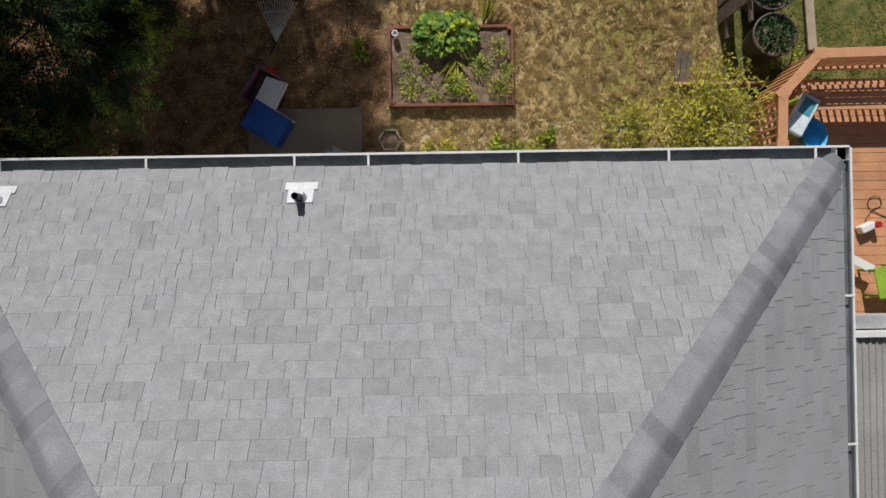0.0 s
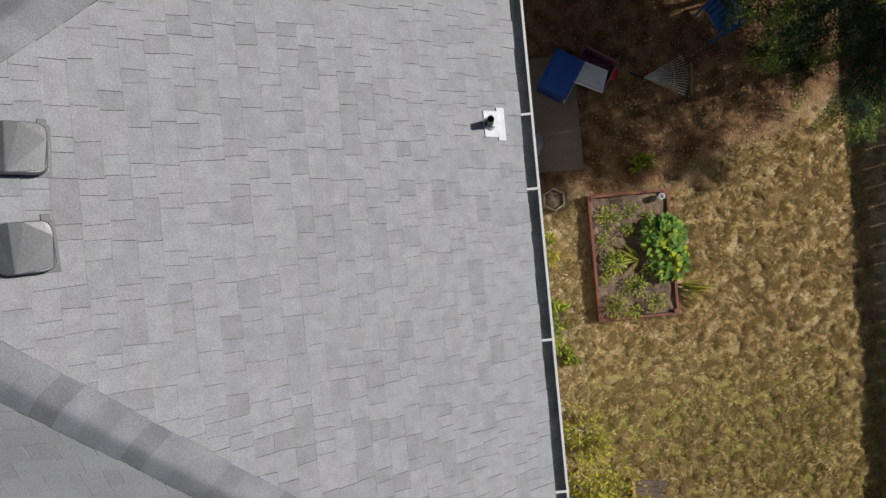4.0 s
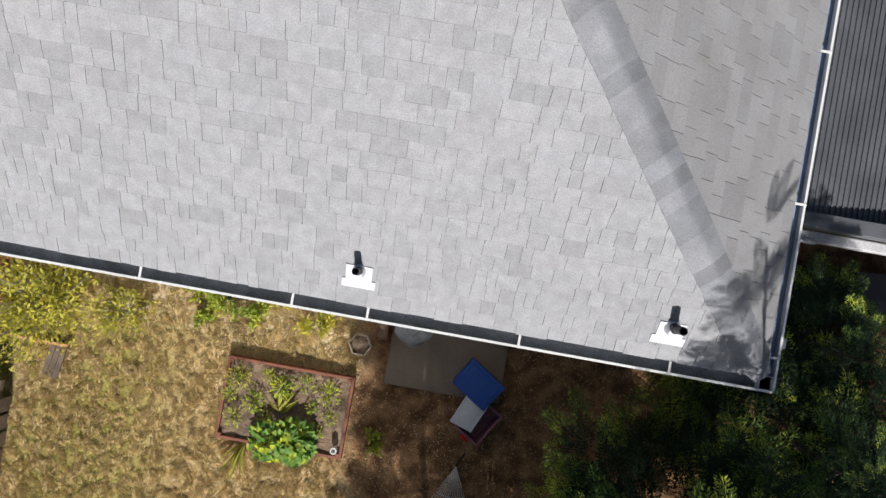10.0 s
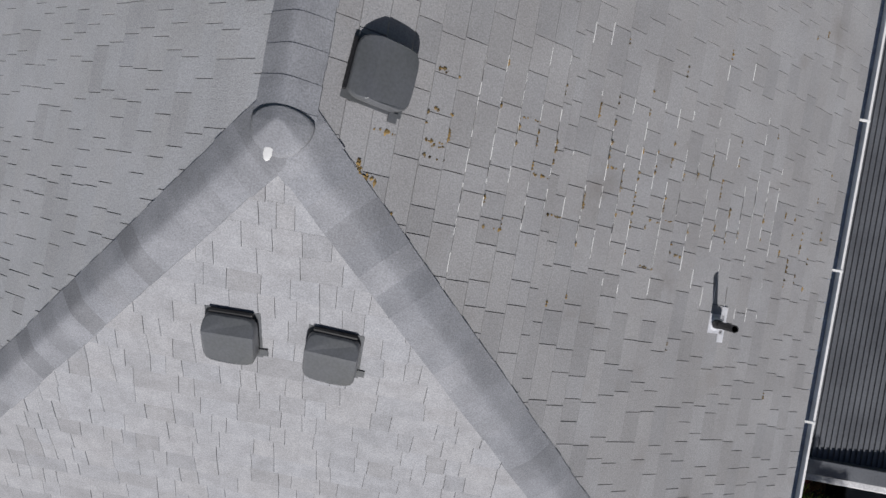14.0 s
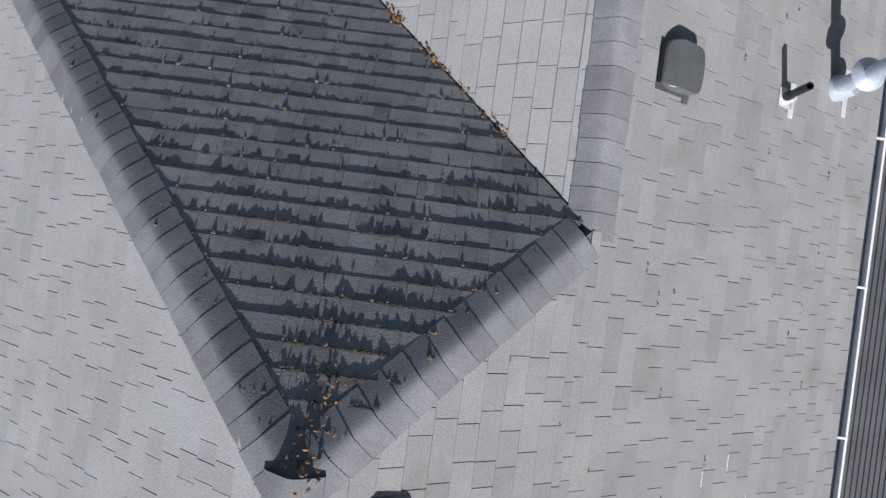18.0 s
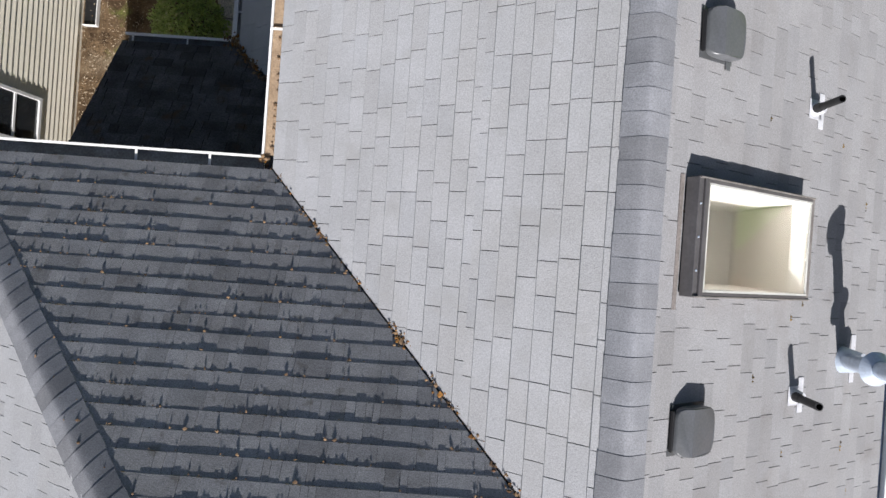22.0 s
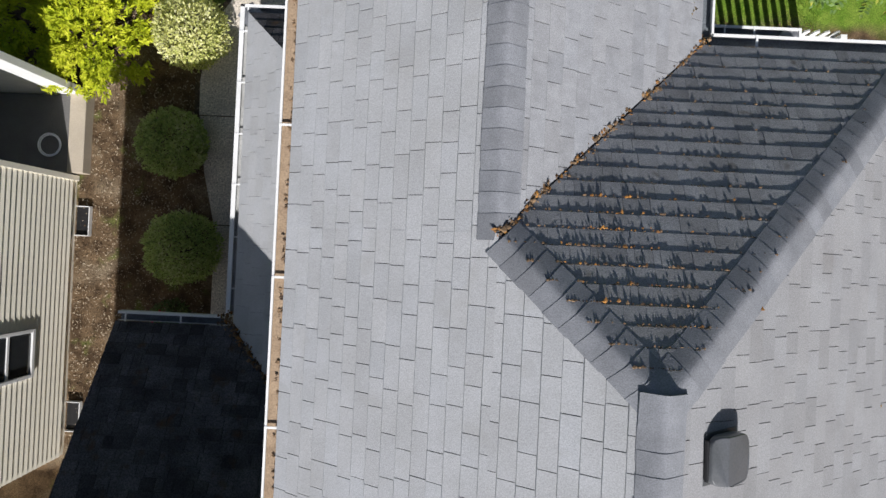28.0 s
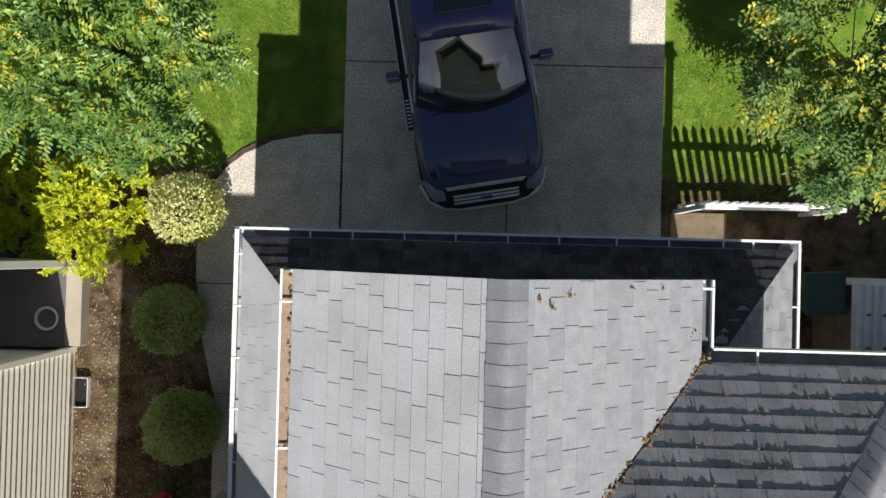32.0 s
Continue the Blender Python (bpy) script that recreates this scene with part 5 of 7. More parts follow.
def conifer(x, y, h, spread, seed, base=0.30, dense=1.0, group="cedars beside the patio", label="dark green cedar with feathery drooping sprays"):
    """base: the share of the height at which the branches begin."""
    rng = np.random.default_rng(seed)
    t = empty("cedar", label, "tree", Matrix.Translation((x, y, gz(x, y) - 0.05)), group=group)
    bm = bmesh.new()
    limb(bm, (0, 0, 0), (0.05, 0.03, h * 0.5), 0.065, 0.05)
    limb(bm, (0.05, 0.03, h * 0.5), (0, 0, h * 0.97), 0.05, 0.012)
    part("trunk", bm, BARK, t)
    TP, TW, TL, TD = SPRAY
    dark, lit = [], []
    nb = int(27 * dense)
    for i in range(nb):
        f = base + (0.97 - base) * (i + rng.random()) / nb
        z = h * f
        reach = spread * min(1.0, (1 - f) / 0.55) ** 1.15 * min(1.0, 0.6 + 2.2 * (f - base)) * rng.uniform(0.62, 1.12) + 0.10
        a = i * 2.39996 + rng.normal() * 0.3
        d = np.array([math.cos(a), math.sin(a), 0.0])
        root = np.array([0, 0, z])
        tip = root + d * reach + np.array([0, 0, -0.12 * reach + 0.12])
        if i % 2 == 0:
            bb_ = bmesh.new()
            limb(bb_, (0, 0, z), tuple(root * 0.35 + tip * 0.65), 0.03 * (1 - f) + 0.008, 0.005, 5)
            part("branch", bb_, BARK, t)
        s = np.cross(d, (0, 0, 1.0))
        steps = int(2 + reach * 2.6)
        for k in range(steps):
            u = 0.25 + 0.75 * (k + rng.random()) / steps
            c = root * (1 - u) + tip * u + np.array([0, 0, 0.08 * math.sin(u * 3.1)])
            for sg in ((-1, 1) if k < steps - 1 else (-1, 0, 1)):
                ex = d + s * sg * rng.uniform(0.45, 0.8) + np.array([0, 0, rng.uniform(-0.15, 0.40)])
                ex /= np.linalg.norm(ex)
                up = np.array([0, 0, 1.0]) + rng.normal(size=3) * 0.22
                ey = np.cross(up, ex)
                ey /= np.linalg.norm(ey)
                M = np.stack([ex, ey, np.cross(ex, ey)])
                size = (0.30 * (1 - u) + 0.55) * min(1.0, 0.35 + reach) * rng.uniform(0.8, 1.25)
                q = TP.copy()
                q[:, 2] -= 0.20 * q[:, 0] ** 2 + 0.25 * q[:, 1] ** 2
                P = c + (q * size) @ M + rng.normal(size=q.shape) * 0.012 * size
                W = (TW + rng.normal(size=TW.shape) * 0.16) @ M
                N = np.tile(M[2], (len(q), 1)) + rng.normal(size=q.shape) * 0.3
                row = (P, W, N, TL * size, TD * size)
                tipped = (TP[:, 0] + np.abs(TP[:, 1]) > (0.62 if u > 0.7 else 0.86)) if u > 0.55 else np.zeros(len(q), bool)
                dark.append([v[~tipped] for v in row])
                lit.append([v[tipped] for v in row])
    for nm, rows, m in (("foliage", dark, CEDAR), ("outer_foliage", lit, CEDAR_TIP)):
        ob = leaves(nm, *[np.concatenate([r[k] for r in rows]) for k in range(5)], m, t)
        if m is CEDAR_TIP:
            ob["label"] = "yellow-green shoot tips with sunlit brightness painted in"
    return t


conifer(8.82, -2.25, 7.9, 1.5, 1, base=0.12, dense=2.0)
conifer(7.95, -3.15, 7.2, 1.2, 2, base=0.14, dense=1.4)
conifer(6.55, -4.5, 6.0, 1.45, 4, base=0.30, dense=1.4)
# Added out of view to dapple the dirt beside the patio.
conifer(6.55, -6.9, 6.3, 1.45, 11, base=0.42, dense=0.9)
conifer(9.9, -0.8, 4.6, 1.0, 3, base=0.2, dense=1.1)
conifer(12.7, -2.4, 4.8, 1.3, 10, base=0.2, dense=1.1)
conifer(9.3, -4.9, 7.3, 1.9, 6, base=0.2, dense=1.8)
conifer(11.0, -2.2, 5.4, 1.5, 7, base=0.2, dense=1.5)
conifer(10.2, 0.35, 3.4, 0.8, 9, base=0.2, dense=0.9)
conifer(7.9, -6.2, 6.0, 1.5, 8, base=0.2, dense=1.4)


def ash_tree(x, y, h, r, zc, seed, material, label, n=2600, name="ash_tree", low=()):
    """Broadleaf tree with feathered leaves on clustered twigs."""
    rng = np.random.default_rng(seed)
    t = empty(name, label, "tree", Matrix.Translation((x, y, 0)))
    bm = bmesh.new()
    limb(bm, (0, 0, -0.05), (0.04, 0.0, zc * 0.6), 0.10, 0.075)
    P, W, N, L, Wd = [], [], [], [], []
    clumps = []
    for i in range(42):
        d = unit(rng, 1)[0]
        d[2] = abs(d[2]) * 0.9 - 0.25
        k = rng.uniform(0.45, 1.0) ** 0.6
        if i < 8:
            a = i * 0.785
            k = 0.08 + 0.32 * (i % 2)
            clumps.append(np.array([math.cos(a) * r * k, math.sin(a) * r * k, zc + (h - zc) * (0.92 - 0.5 * k)]))
            continue
        clumps.append(np.array([d[0] * r * k, d[1] * r * k, zc + d[2] * (h - zc) * k]))
    clumps += [np.array(c) for c in low]
    clumps += [np.array([math.cos(a) * r * 0.25, math.sin(a) * r * 0.25, zc + (h - zc) * 0.45]) for a in (0.4, 1.6, 2.9, 4.1, 5.3)]
    for c in clumps[::2]:
        bb_ = bmesh.new()
        limb(bb_, (0.04, 0, zc * 0.58), tuple(np.array([0.04, 0, zc * 0.58]) * 0.25 + c * np.array([0.75, 0.75, 0.72])), 0.012, 0.005, 5)
        part("branch", bb_, BARK, t)
    per = n // len(clumps)
    for c in clumps:
        cr = rng.uniform(0.20, 0.34) * r / 1.5
        for _ in range(per):
            o = rng.normal(size=3) * cr * np.array([0.62, 0.62, 0.42])
            base = c + o
            out = base - np.array([0, 0, zc * 0.85])
            way = out / np.linalg.norm(out) + rng.normal(size=3) * 0.55
            way[2] -= 0.15
            way /= np.linalg.norm(way)
            up = np.array([0, 0, 1.0]) + rng.normal(size=3) * 0.35
            side = np.cross(way, up)
            side /= np.linalg.norm(side)
            ln = rng.uniform(0.2, 0.34)
            for q in range(5):
                g = (q + 0.6) / 5
                for s2 in ((-1, 1) if q < 4 else (0,)):
                    P.append(base + way * ln * g - np.array([0, 0, 0.04 * g * g]))
                    W.append(side * s2 + way * (0.45 if s2 else 1.0))
                    N.append(up)
                    L.append(rng.uniform(0.07, 0.10))
                    Wd.append(rng.uniform(0.036, 0.052))
    part("trunk", bm, BARK, t)
    leaves("crown", P, W, N, L, Wd, material, t, fold=0.1)
    return t


ash_tree(-0.55, 18.0, 4.0, 1.75, 2.6, 31, ASH, "leafy ash tree with green and yellowing feathered leaves", 4600)
# The low clumps are added beneath the crown to throw shade on the lawn.
ash_tree(9.95, 18.0, 4.4, 1.85, 2.9, 32, ASH2, "leafy ash tree turning yellow beside the driveway", 5200, low=((-0.75, -0.5, 1.5), (-0.95, -0.15, 1.7), (-0.7, 0.2, 1.6), (-1.0, 0.5, 1.9), (-0.6, 0.8, 1.7), (-0.3, -0.7, 1.6)))


def round_bush(x, y, r, material, label, seed, n=4200, leaf=0.045, h=None, squash=0.95, name="round_bush"):
    rng = np.random.default_rng(seed)
    z0 = gz(x, y)
    h = h or r * 1.05
    b = empty(name, label, "shrub", Matrix.Translation((x, y, z0)), group="clipped shrubs along the walkway")
    bm = bmesh.new()
    for i in range(7):
        a = i * 0.9
        limb(bm, (0.02 * math.cos(a), 0.02 * math.sin(a), -0.02), (r * 0.55 * math.cos(a), r * 0.55 * math.sin(a), h * 0.9), 0.014, 0.006, 5)
    tagged(part("branchwork", bm, BARK, b), kind="stuff")
    d = unit(rng, n)
    lump = np.array([1 + 0.15 * noise.noise(tuple(v * 2.3 + seed)) + 0.05 * noise.noise(tuple(v * 6.0 + seed)) for v in d])
    depth = np.where(rng.random(n) < 0.75, rng.uniform(0.9, 1.03, n), rng.uniform(0.55, 0.9, n))
    pos = d * (r * lump * depth)[:, None] * np.array([1, 1, squash]) + np.array([0, 0, h])
    way = d * 0.9 + unit(rng, n) * 0.9
    nrm = d + unit(rng, n) * 0.5
    leaves("foliage", pos, way, nrm, rng.uniform(0.7, 1.25, n) * leaf, rng.uniform(0.45, 0.65, n) * leaf, material, b)
    return b


round_bush(0.10, 15.82, 0.56, VARIEG, "round clipped shrub with cream-variegated leaves", 41, 5600, 0.06)
round_bush(-0.13, 14.02, 0.53, BOX, "round clipped dark green shrub in bark mulch", 42, 5200, 0.062)
round_bush(0.12, 12.33, 0.56, BOX, "round clipped dark green shrub by the walkway", 43, 5400, 0.062)
low_shrub = round_bush(-0.12, 11.12, 0.32, leaf_mat("dark_shrub_leaf", (0.05, 0.085, 0.03), (0.14, 0.20, 0.07), (0.26, 0.30, 0.10), trans=0.3), "low green shrub with red flowers", 44, 1300, 0.055, name="low_shrub")
rng = np.random.default_rng(45)
n = 110
heads = rng.normal(0, 0.15, (11, 2))
fl = np.concatenate([heads[rng.integers(0, 11, n)] + rng.normal(0, 0.02, (n, 2)), rng.uniform(0.58, 0.68, (n, 1))], 1)
tagged(leaves("blossom", fl, unit(rng, n), np.tile((0, 0, 1.0), (n, 1)), np.full(n, 0.05), np.full(n, 0.045), leaf_mat("petal", (0.45, 0.02, 0.04), (0.75, 0.08, 0.14)), low_shrub), "small red flowers", kind="stuff")


def loose_shrub(x, y, r, h, material, label, seed, n, leaf, twigs=26, name="shrub", droop=0.0, width=0.42):
    rng = np.random.default_rng(seed)
    b = empty(name, label, "shrub", Matrix.Translation((x, y, gz(x, y) - 0.02)))
    bm = bmesh.new()
    P, W = [], []
    for i in range(twigs):
        a, k = rng.uniform(0, 6.28), rng.uniform(0.25, 1.0)
        tip = np.array([math.cos(a) * r * k, math.sin(a) * r * k, h * rng.uniform(0.55, 1.0) * (1.15 - 0.5 * k)])
        limb(bm, (0, 0, 0), tuple(tip * 0.55), 0.014, 0.009, 5)
        limb(bm, tuple(tip * 0.55), tuple(tip), 0.009, 0.003, 5)
        for _ in range(n // twigs):
            u = rng.uniform(0.45, 1.08)
            P.append(tip * u + rng.normal(size=3) * r * 0.10)
            W.append(tip / np.linalg.norm(tip) * 0.6 + rng.normal(size=3) * 0.7 - np.array([0, 0, droop]))
    tagged(part("branchwork", bm, TWIG if material is BROOM else BARK, b), kind="stuff")
    m = len(P)
    leaves("foliage", P, W, np.array([0, 0, 1.0]) + rng.normal(size=(m, 3)) * 0.6, rng.uniform(0.7, 1.3, m) * leaf, rng.uniform(0.8, 1.2, m) * leaf * width, material, b)
    return b




def golden_shrub(x, y, r, h, label, seed, lumps):
    """Flat sprays in broad clumps over a dark, twiggy inside."""
    rng = np.random.default_rng(seed)
    b = empty("golden_shrub", label, "shrub", Matrix.Translation((x, y, gz(x, y) - 0.02)), group="golden shrubs by the porch")
    bm = bmesh.new()
    P, W, N = [], [], []
    for i in range(lumps):
        a, k = i * 2.4 + rng.normal() * 0.2, math.sqrt((i + 0.5) / lumps)
        c = np.array([math.cos(a) * r * k, math.sin(a) * r * k, h * (1.0 - 0.45 * k * k) * rng.uniform(0.82, 1.05)])
        limb(bm, (0, 0, 0), tuple(c), 0.016, 0.006, 5)
        for _ in range(34):
            o = rng.normal(size=3) * np.array([0.12, 0.12, 0.05])
            out = c * np.array([1, 1, 0.2]) / max(np.linalg.norm(c[:2]), 0.2) + rng.normal(size=3) * 0.6
            out /= np.linalg.norm(out)
            side = np.cross(out, (0, 0, 1.0))
            for q in range(4):
                for s2 in (-1, 1):
                    P.append(c + o + out * 0.035 * q)
                    W.append(out + side * s2 * 0.9 + rng.normal(size=3) * 0.15)
                    N.append(np.array([0, 0, 1.0]) + rng.normal(size=3) * 0.35)
    tagged(part("branchwork", bm, BARK, b), kind="stuff")
    m = len(P)
    leaves("foliage", P, W, N, rng.uniform(0.06, 0.10, m), rng.uniform(0.026, 0.04, m), GOLD, b)


golden_shrub(-1.5, 15.7, 0.86, 1.15, "bright golden-yellow shrub by the neighbouring wall", 51, 30)
golden_shrub(-2.75, 15.9, 0.7, 1.2, "bright golden-yellow shrub beside the porch", 52, 20)
loose_shrub(-0.42, -1.05, 0.95, 1.25, BROOM, "straggly shrub with yellowing leaves and bare twigs", 53, 3000, 0.085, 130)
loose_shrub(0.75, -1.05, 0.5, 0.6, BROOM, "straggly low shrub with yellow leaves", 54, 700, 0.075, 34)
loose_shrub(9.35, 0.9, 0.45, 1.3, WEED, "green shrub beside the metal roof", 56, 900, 0.07, 20)
REDLEAF = leaf_mat("red_leaf", (0.035, 0.012, 0.012), (0.10, 0.025, 0.025), (0.2, 0.06, 0.05))
loose_shrub(10.1, 0.75, 0.75, 1.3, REDLEAF, "dark red-leaved shrub beside the metal roof", 57, 1800, 0.07, 34)
loose_shrub(11.0, 0.3, 0.7, 1.2, REDLEAF, "dark red-leaved shrub near the terrace", 58, 1500, 0.07, 30)
for i, (x, y, r, h) in enumerate(((9.6, 1.25, 0.5, 0.9), (10.7, 1.15, 0.55, 1.0), (11.4, 0.8, 0.5, 0.8), (9.9, -0.2, 0.5, 0.9))):
    loose_shrub(x, y, r, h, REDLEAF if i % 2 else CEDAR, "dark leafy shrub below the metal roof", 130 + i, 1300, 0.07, 24)
loose_shrub(9.2, -0.5, 0.5, 1.2, WEED, "green shrub below the roof corner", 59, 700, 0.07, 20)
for i, (x, y, r, h) in enumerate(((2.75, -0.75, 0.26, 0.32), (2.3, -0.55, 0.42, 0.42), (3.75, -0.72, 0.3, 0.2), (1.95, -0.4, 0.32, 0.36), (3.2, -0.4, 0.2, 0.25), (2.0, -0.95, 0.16, 0.22), (4.9, -2.35, 0.2, 0.16), (-2.0, -2.0, 0.4, 0.5))):
    loose_shrub(x, y, r, h, BROOM if i in (2, 4) else WEED, "weed with small yellow flowers in the dry grass" if i in (2, 4) else "leafy green weed in the dry grass", 60 + i, 300 if r > 0.25 else 150, 0.085, 10, name="weed")

# ---- back yard ----
REDWOOD = mat("redwood_board", (0.24, 0.085, 0.045), 0.7, col2=(0.15, 0.055, 0.03), scale=7, grain=60, amount=0.5)
SOIL = mat("garden_soil", (0.12, 0.082, 0.054), 0.97, col2=(0.28, 0.20, 0.135), scale=7, grain=55, amount=0.8, bump=0.9, bump_dist=0.02, coord="World")
OLDWOOD = mat("weathered_wood", (0.17, 0.13, 0.095), 0.9, col2=(0.10, 0.075, 0.055), scale=4, grain=50, amount=0.6)
bed = empty("raised_bed", "raised garden bed of red-stained boards with dark soil", "garden bed", Matrix.Translation((3.48, -2.07, 0.75)))
for bb in ((-1.0, 1.0, 0.60, 0.645, 0, 0.20), (-1.0, 1.0, -0.645, -0.60, 0, 0.18), (0.955, 1.0, -0.6, 0.6, 0, 0.19), (-1.0, -0.955, -0.6, 0.6, 0, 0.18)):
    part("board", boxes(bb, bevel=0.005), REDWOOD, bed)
for px_, py_ in ((0.93, 0.58), (-0.93, 0.58), (0.93, -0.58), (-0.93, -0.58)):
    part("corner_post", boxes((px_ - 0.03, px_ + 0.03, py_ - 0.03, py_ + 0.03, 0, 0.21), bevel=0.004), REDWOOD, bed)
bm = bmesh.new()
g = [[bm.verts.new((-0.95 + 1.9 * i / 24, -0.6 + 1.2 * j / 16, 0.13 + 0.045 * noise.noise((i * 0.4, j * 0.4, 3)))) for i in range(25)] for j in range(17)]
for j in range(16):
    for i in range(24):
        bm.faces.new((g[j][i], g[j][i + 1], g[j + 1][i + 1], g[j + 1][i]))
part("soil", bm, SOIL, bed, "dark crumbly soil")
tube_ob = tagged(mesh_object("white_cup", tube(bmesh.new(), 0.05, 0.012, 0, 0.1, 18), WHITE), "white plastic cup on the bed corner", "cup")
tube_ob.matrix_world = Matrix.Translation((4.36, -2.56, 0.955))


def bed_plant(x, y, r, h, material, label, seed, n, leaf, width=0.75, name="vegetable_plant"):
    return loose_at(x, y, 0.87, r, h, material, label, seed, n, leaf, width, name)


def loose_at(x, y, z, r, h, material, label, seed, n, leaf, width, name):
    rng = np.random.default_rng(seed)
    b = empty(name, label, "plant", Matrix.Translation((x, y, z)))
    bm = bmesh.new()
    P, W, N = [], [], []
    for i in range(n):
        a, k = rng.uniform(0, 6.28), math.sqrt(rng.random())
        tip = np.array([math.cos(a) * r * k, math.sin(a) * r * k, h * (1.05 - 0.55 * k) * rng.uniform(0.6, 1)])
        if i % 4 == 0:
            limb(bm, (0, 0, 0), tuple(tip), 0.006, 0.003, 4)
        P.append(tip)
        W.append(np.array([math.cos(a), math.sin(a), rng.uniform(-0.4, 0.3)]) + rng.normal(size=3) * 0.4)
        N.append(np.array([0, 0, 1.0]) + rng.normal(size=3) * 0.35)
    tagged(part("branchwork", bm, WEED, b), kind="stuff")
    leaves("foliage", P, W, N, rng.uniform(0.7, 1.25, n) * leaf, rng.uniform(0.8, 1.2, n) * leaf * width, material, b, fold=0.2)
    return b


bed_plant(3.72, -2.54, 0.30, 0.36, BEAN, "bushy squash plant with large green and yellow leaves", 71, 230, 0.125, 0.8)
bed_plant(3.35, -2.6, 0.28, 0.35, BEAN, "bushy squash plant with yellowing leaves", 72, 150, 0.12, 0.8)
bed_plant(3.4, -1.75, 0.16, 0.25, WEED, "low dark green plant", 73, 90, 0.09, 0.35)
bed_plant(2.72, -1.72, 0.20, 0.3, BROOM, "feathery green plant in the bed", 74, 150, 0.05, 0.35)
bed_plant(2.72, -2.35, 0.15, 0.25, SPEAR, "yellow-green plant in the bed", 75, 80, 0.06, 0.4)
bed_plant(4.12, -1.75, 0.18, 0.2, WEED, "small green plant in the bed", 76, 80, 0.06, 0.4)
bed_plant(3.0, -2.05, 0.16, 0.25, WEED, "grey-green herb in the bed", 77, 90, 0.06, 0.4)
for k, (x, y, r) in enumerate(((3.15, -1.62, 0.10), (3.75, -1.66, 0.13), (4.2, -2.1, 0.10), (3.9, -2.0, 0.08), (3.2, -2.3, 0.12), (2.6, -2.0, 0.10), (4.05, -2.35, 0.09))):
    bed_plant(x, y, r, 0.16, WEED, "small weed growing in the garden bed", 270 + k, 45, 0.055, 0.4, "weed")
for k, (x, y, az, n, ln) in enumerate(((3.42, -2.18, 1.3, 9, 0.42), (2.95, -2.72, -2.0, 12, 0.6))):
    rng = np.random.default_rng(80 + k)
    b = empty("spear_plant", "plant with long pale yellow-green blades", "plant", Matrix.Translation((x, y, 0.87)))
    a = az + rng.normal(size=n) * 0.45
    w = np.stack([np.cos(a), np.sin(a), rng.uniform(0.3, 0.9, n)], 1)
    leaves("foliage", rng.normal(size=(n, 3)) * 0.02, w, np.tile((0, 0, 1.0), (n, 1)), rng.uniform(0.7, 1.1, n) * ln, rng.uniform(0.03, 0.05, n), SPEAR, b, fold=0.3)
hoop = bmesh.new()
for i in range(28):
    a0, a1 = 2 * math.pi * i / 28, 2 * math.pi * (i + 1) / 28
    limb(hoop, (0.17 * math.cos(a0), 0.17 * math.sin(a0), 0), (0.17 * math.cos(a1), 0.17 * math.sin(a1), 0), 0.0025, 0.0025, 5)
for i in range(4):
    a0 = math.pi / 2 * i
    limb(hoop, (0.17 * math.cos(a0), 0.17 * math.sin(a0), 0), (0.12 * math.cos(a0), 0.12 * math.sin(a0), -0.5), 0.004, 0.004, 5)
ho = tagged(mesh_object("plant_hoop", hoop, OLDWOOD), "thin wire plant support hoop in the bed", "plant support")
ho.matrix_world = Matrix.Translation((2.72, -1.75, 1.42))

# hexagonal planter and red trough
hexp = empty("hexagonal_planter", "hexagonal wooden planter with dry soil", "planter", Matrix.Translation((4.47, -0.9, 0.79)))
PALEWOOD = mat("pale_wood", (0.42, 0.34, 0.25), 0.8, col2=(0.33, 0.26, 0.19), scale=6, grain=50, amount=0.3)
for i in range(6):
    a = math.pi / 3 * i + 0.5
    bm = boxes((-0.095, 0.095, -0.011, 0.011, 0, 0.2), bevel=0.002)
    bmesh.ops.transform(bm, matrix=Matrix.Translation((0.15 * math.cos(a), 0.15 * math.sin(a), 0)) @ Matrix.Rotation(a + math.pi / 2, 4, "Z"), verts=bm.verts)
    part("side", bm, PALEWOOD, hexp)
part("soil", cyl(bmesh.new(), 0.145, 0.15, 0.02, 0.15, 6, m=Matrix.Rotation(0.5 + math.pi / 6, 4, "Z")), SOIL, hexp)
pot = empty("plastic_trough", "small red-brown plastic planting trough", "planter", Matrix.Translation((4.76, -0.55, 0.82)) @ Matrix.Rotation(0.1, 4, "Z"))
part("wall", boxes((-0.09, 0.09, -0.22, -0.205, 0, 0.2), (-0.09, 0.09, 0.205, 0.22, 0, 0.2), (-0.09, -0.075, -0.22, 0.22, 0, 0.2), (0.075, 0.09, -0.22, 0.22, 0, 0.2), bevel=0.003), REDWOOD, pot)
part("soil", boxes((-0.076, 0.076, -0.206, 0.206, 0.01, 0.14)), SOIL, pot)

# covered grill
COVER = mat("grey_cover", (0.34, 0.35, 0.36), 0.6, col2=(0.24, 0.25, 0.26), scale=6, grain=30, amount=0.3, bump=0.6, bump_dist=0.02)
bm = bmesh.new()
rings = []
for z, r in ((0.0, 0.27), (0.3, 0.26), (0.62, 0.28), (0.78, 0.27), (0.86, 0.2), (0.89, 0.1)):
    ring = []
    for i in range(36):
        a = 2 * math.pi * i / 36
        rr = r * (1 + 0.05 * math.sin(a * 5 + z * 3) + 0.025 * math.sin(a * 11 + z * 9))
        ring.append(bm.verts.new((rr * math.cos(a), rr * math.sin(a), z + 0.02 * math.sin(a * 3))))
    rings.append(ring)
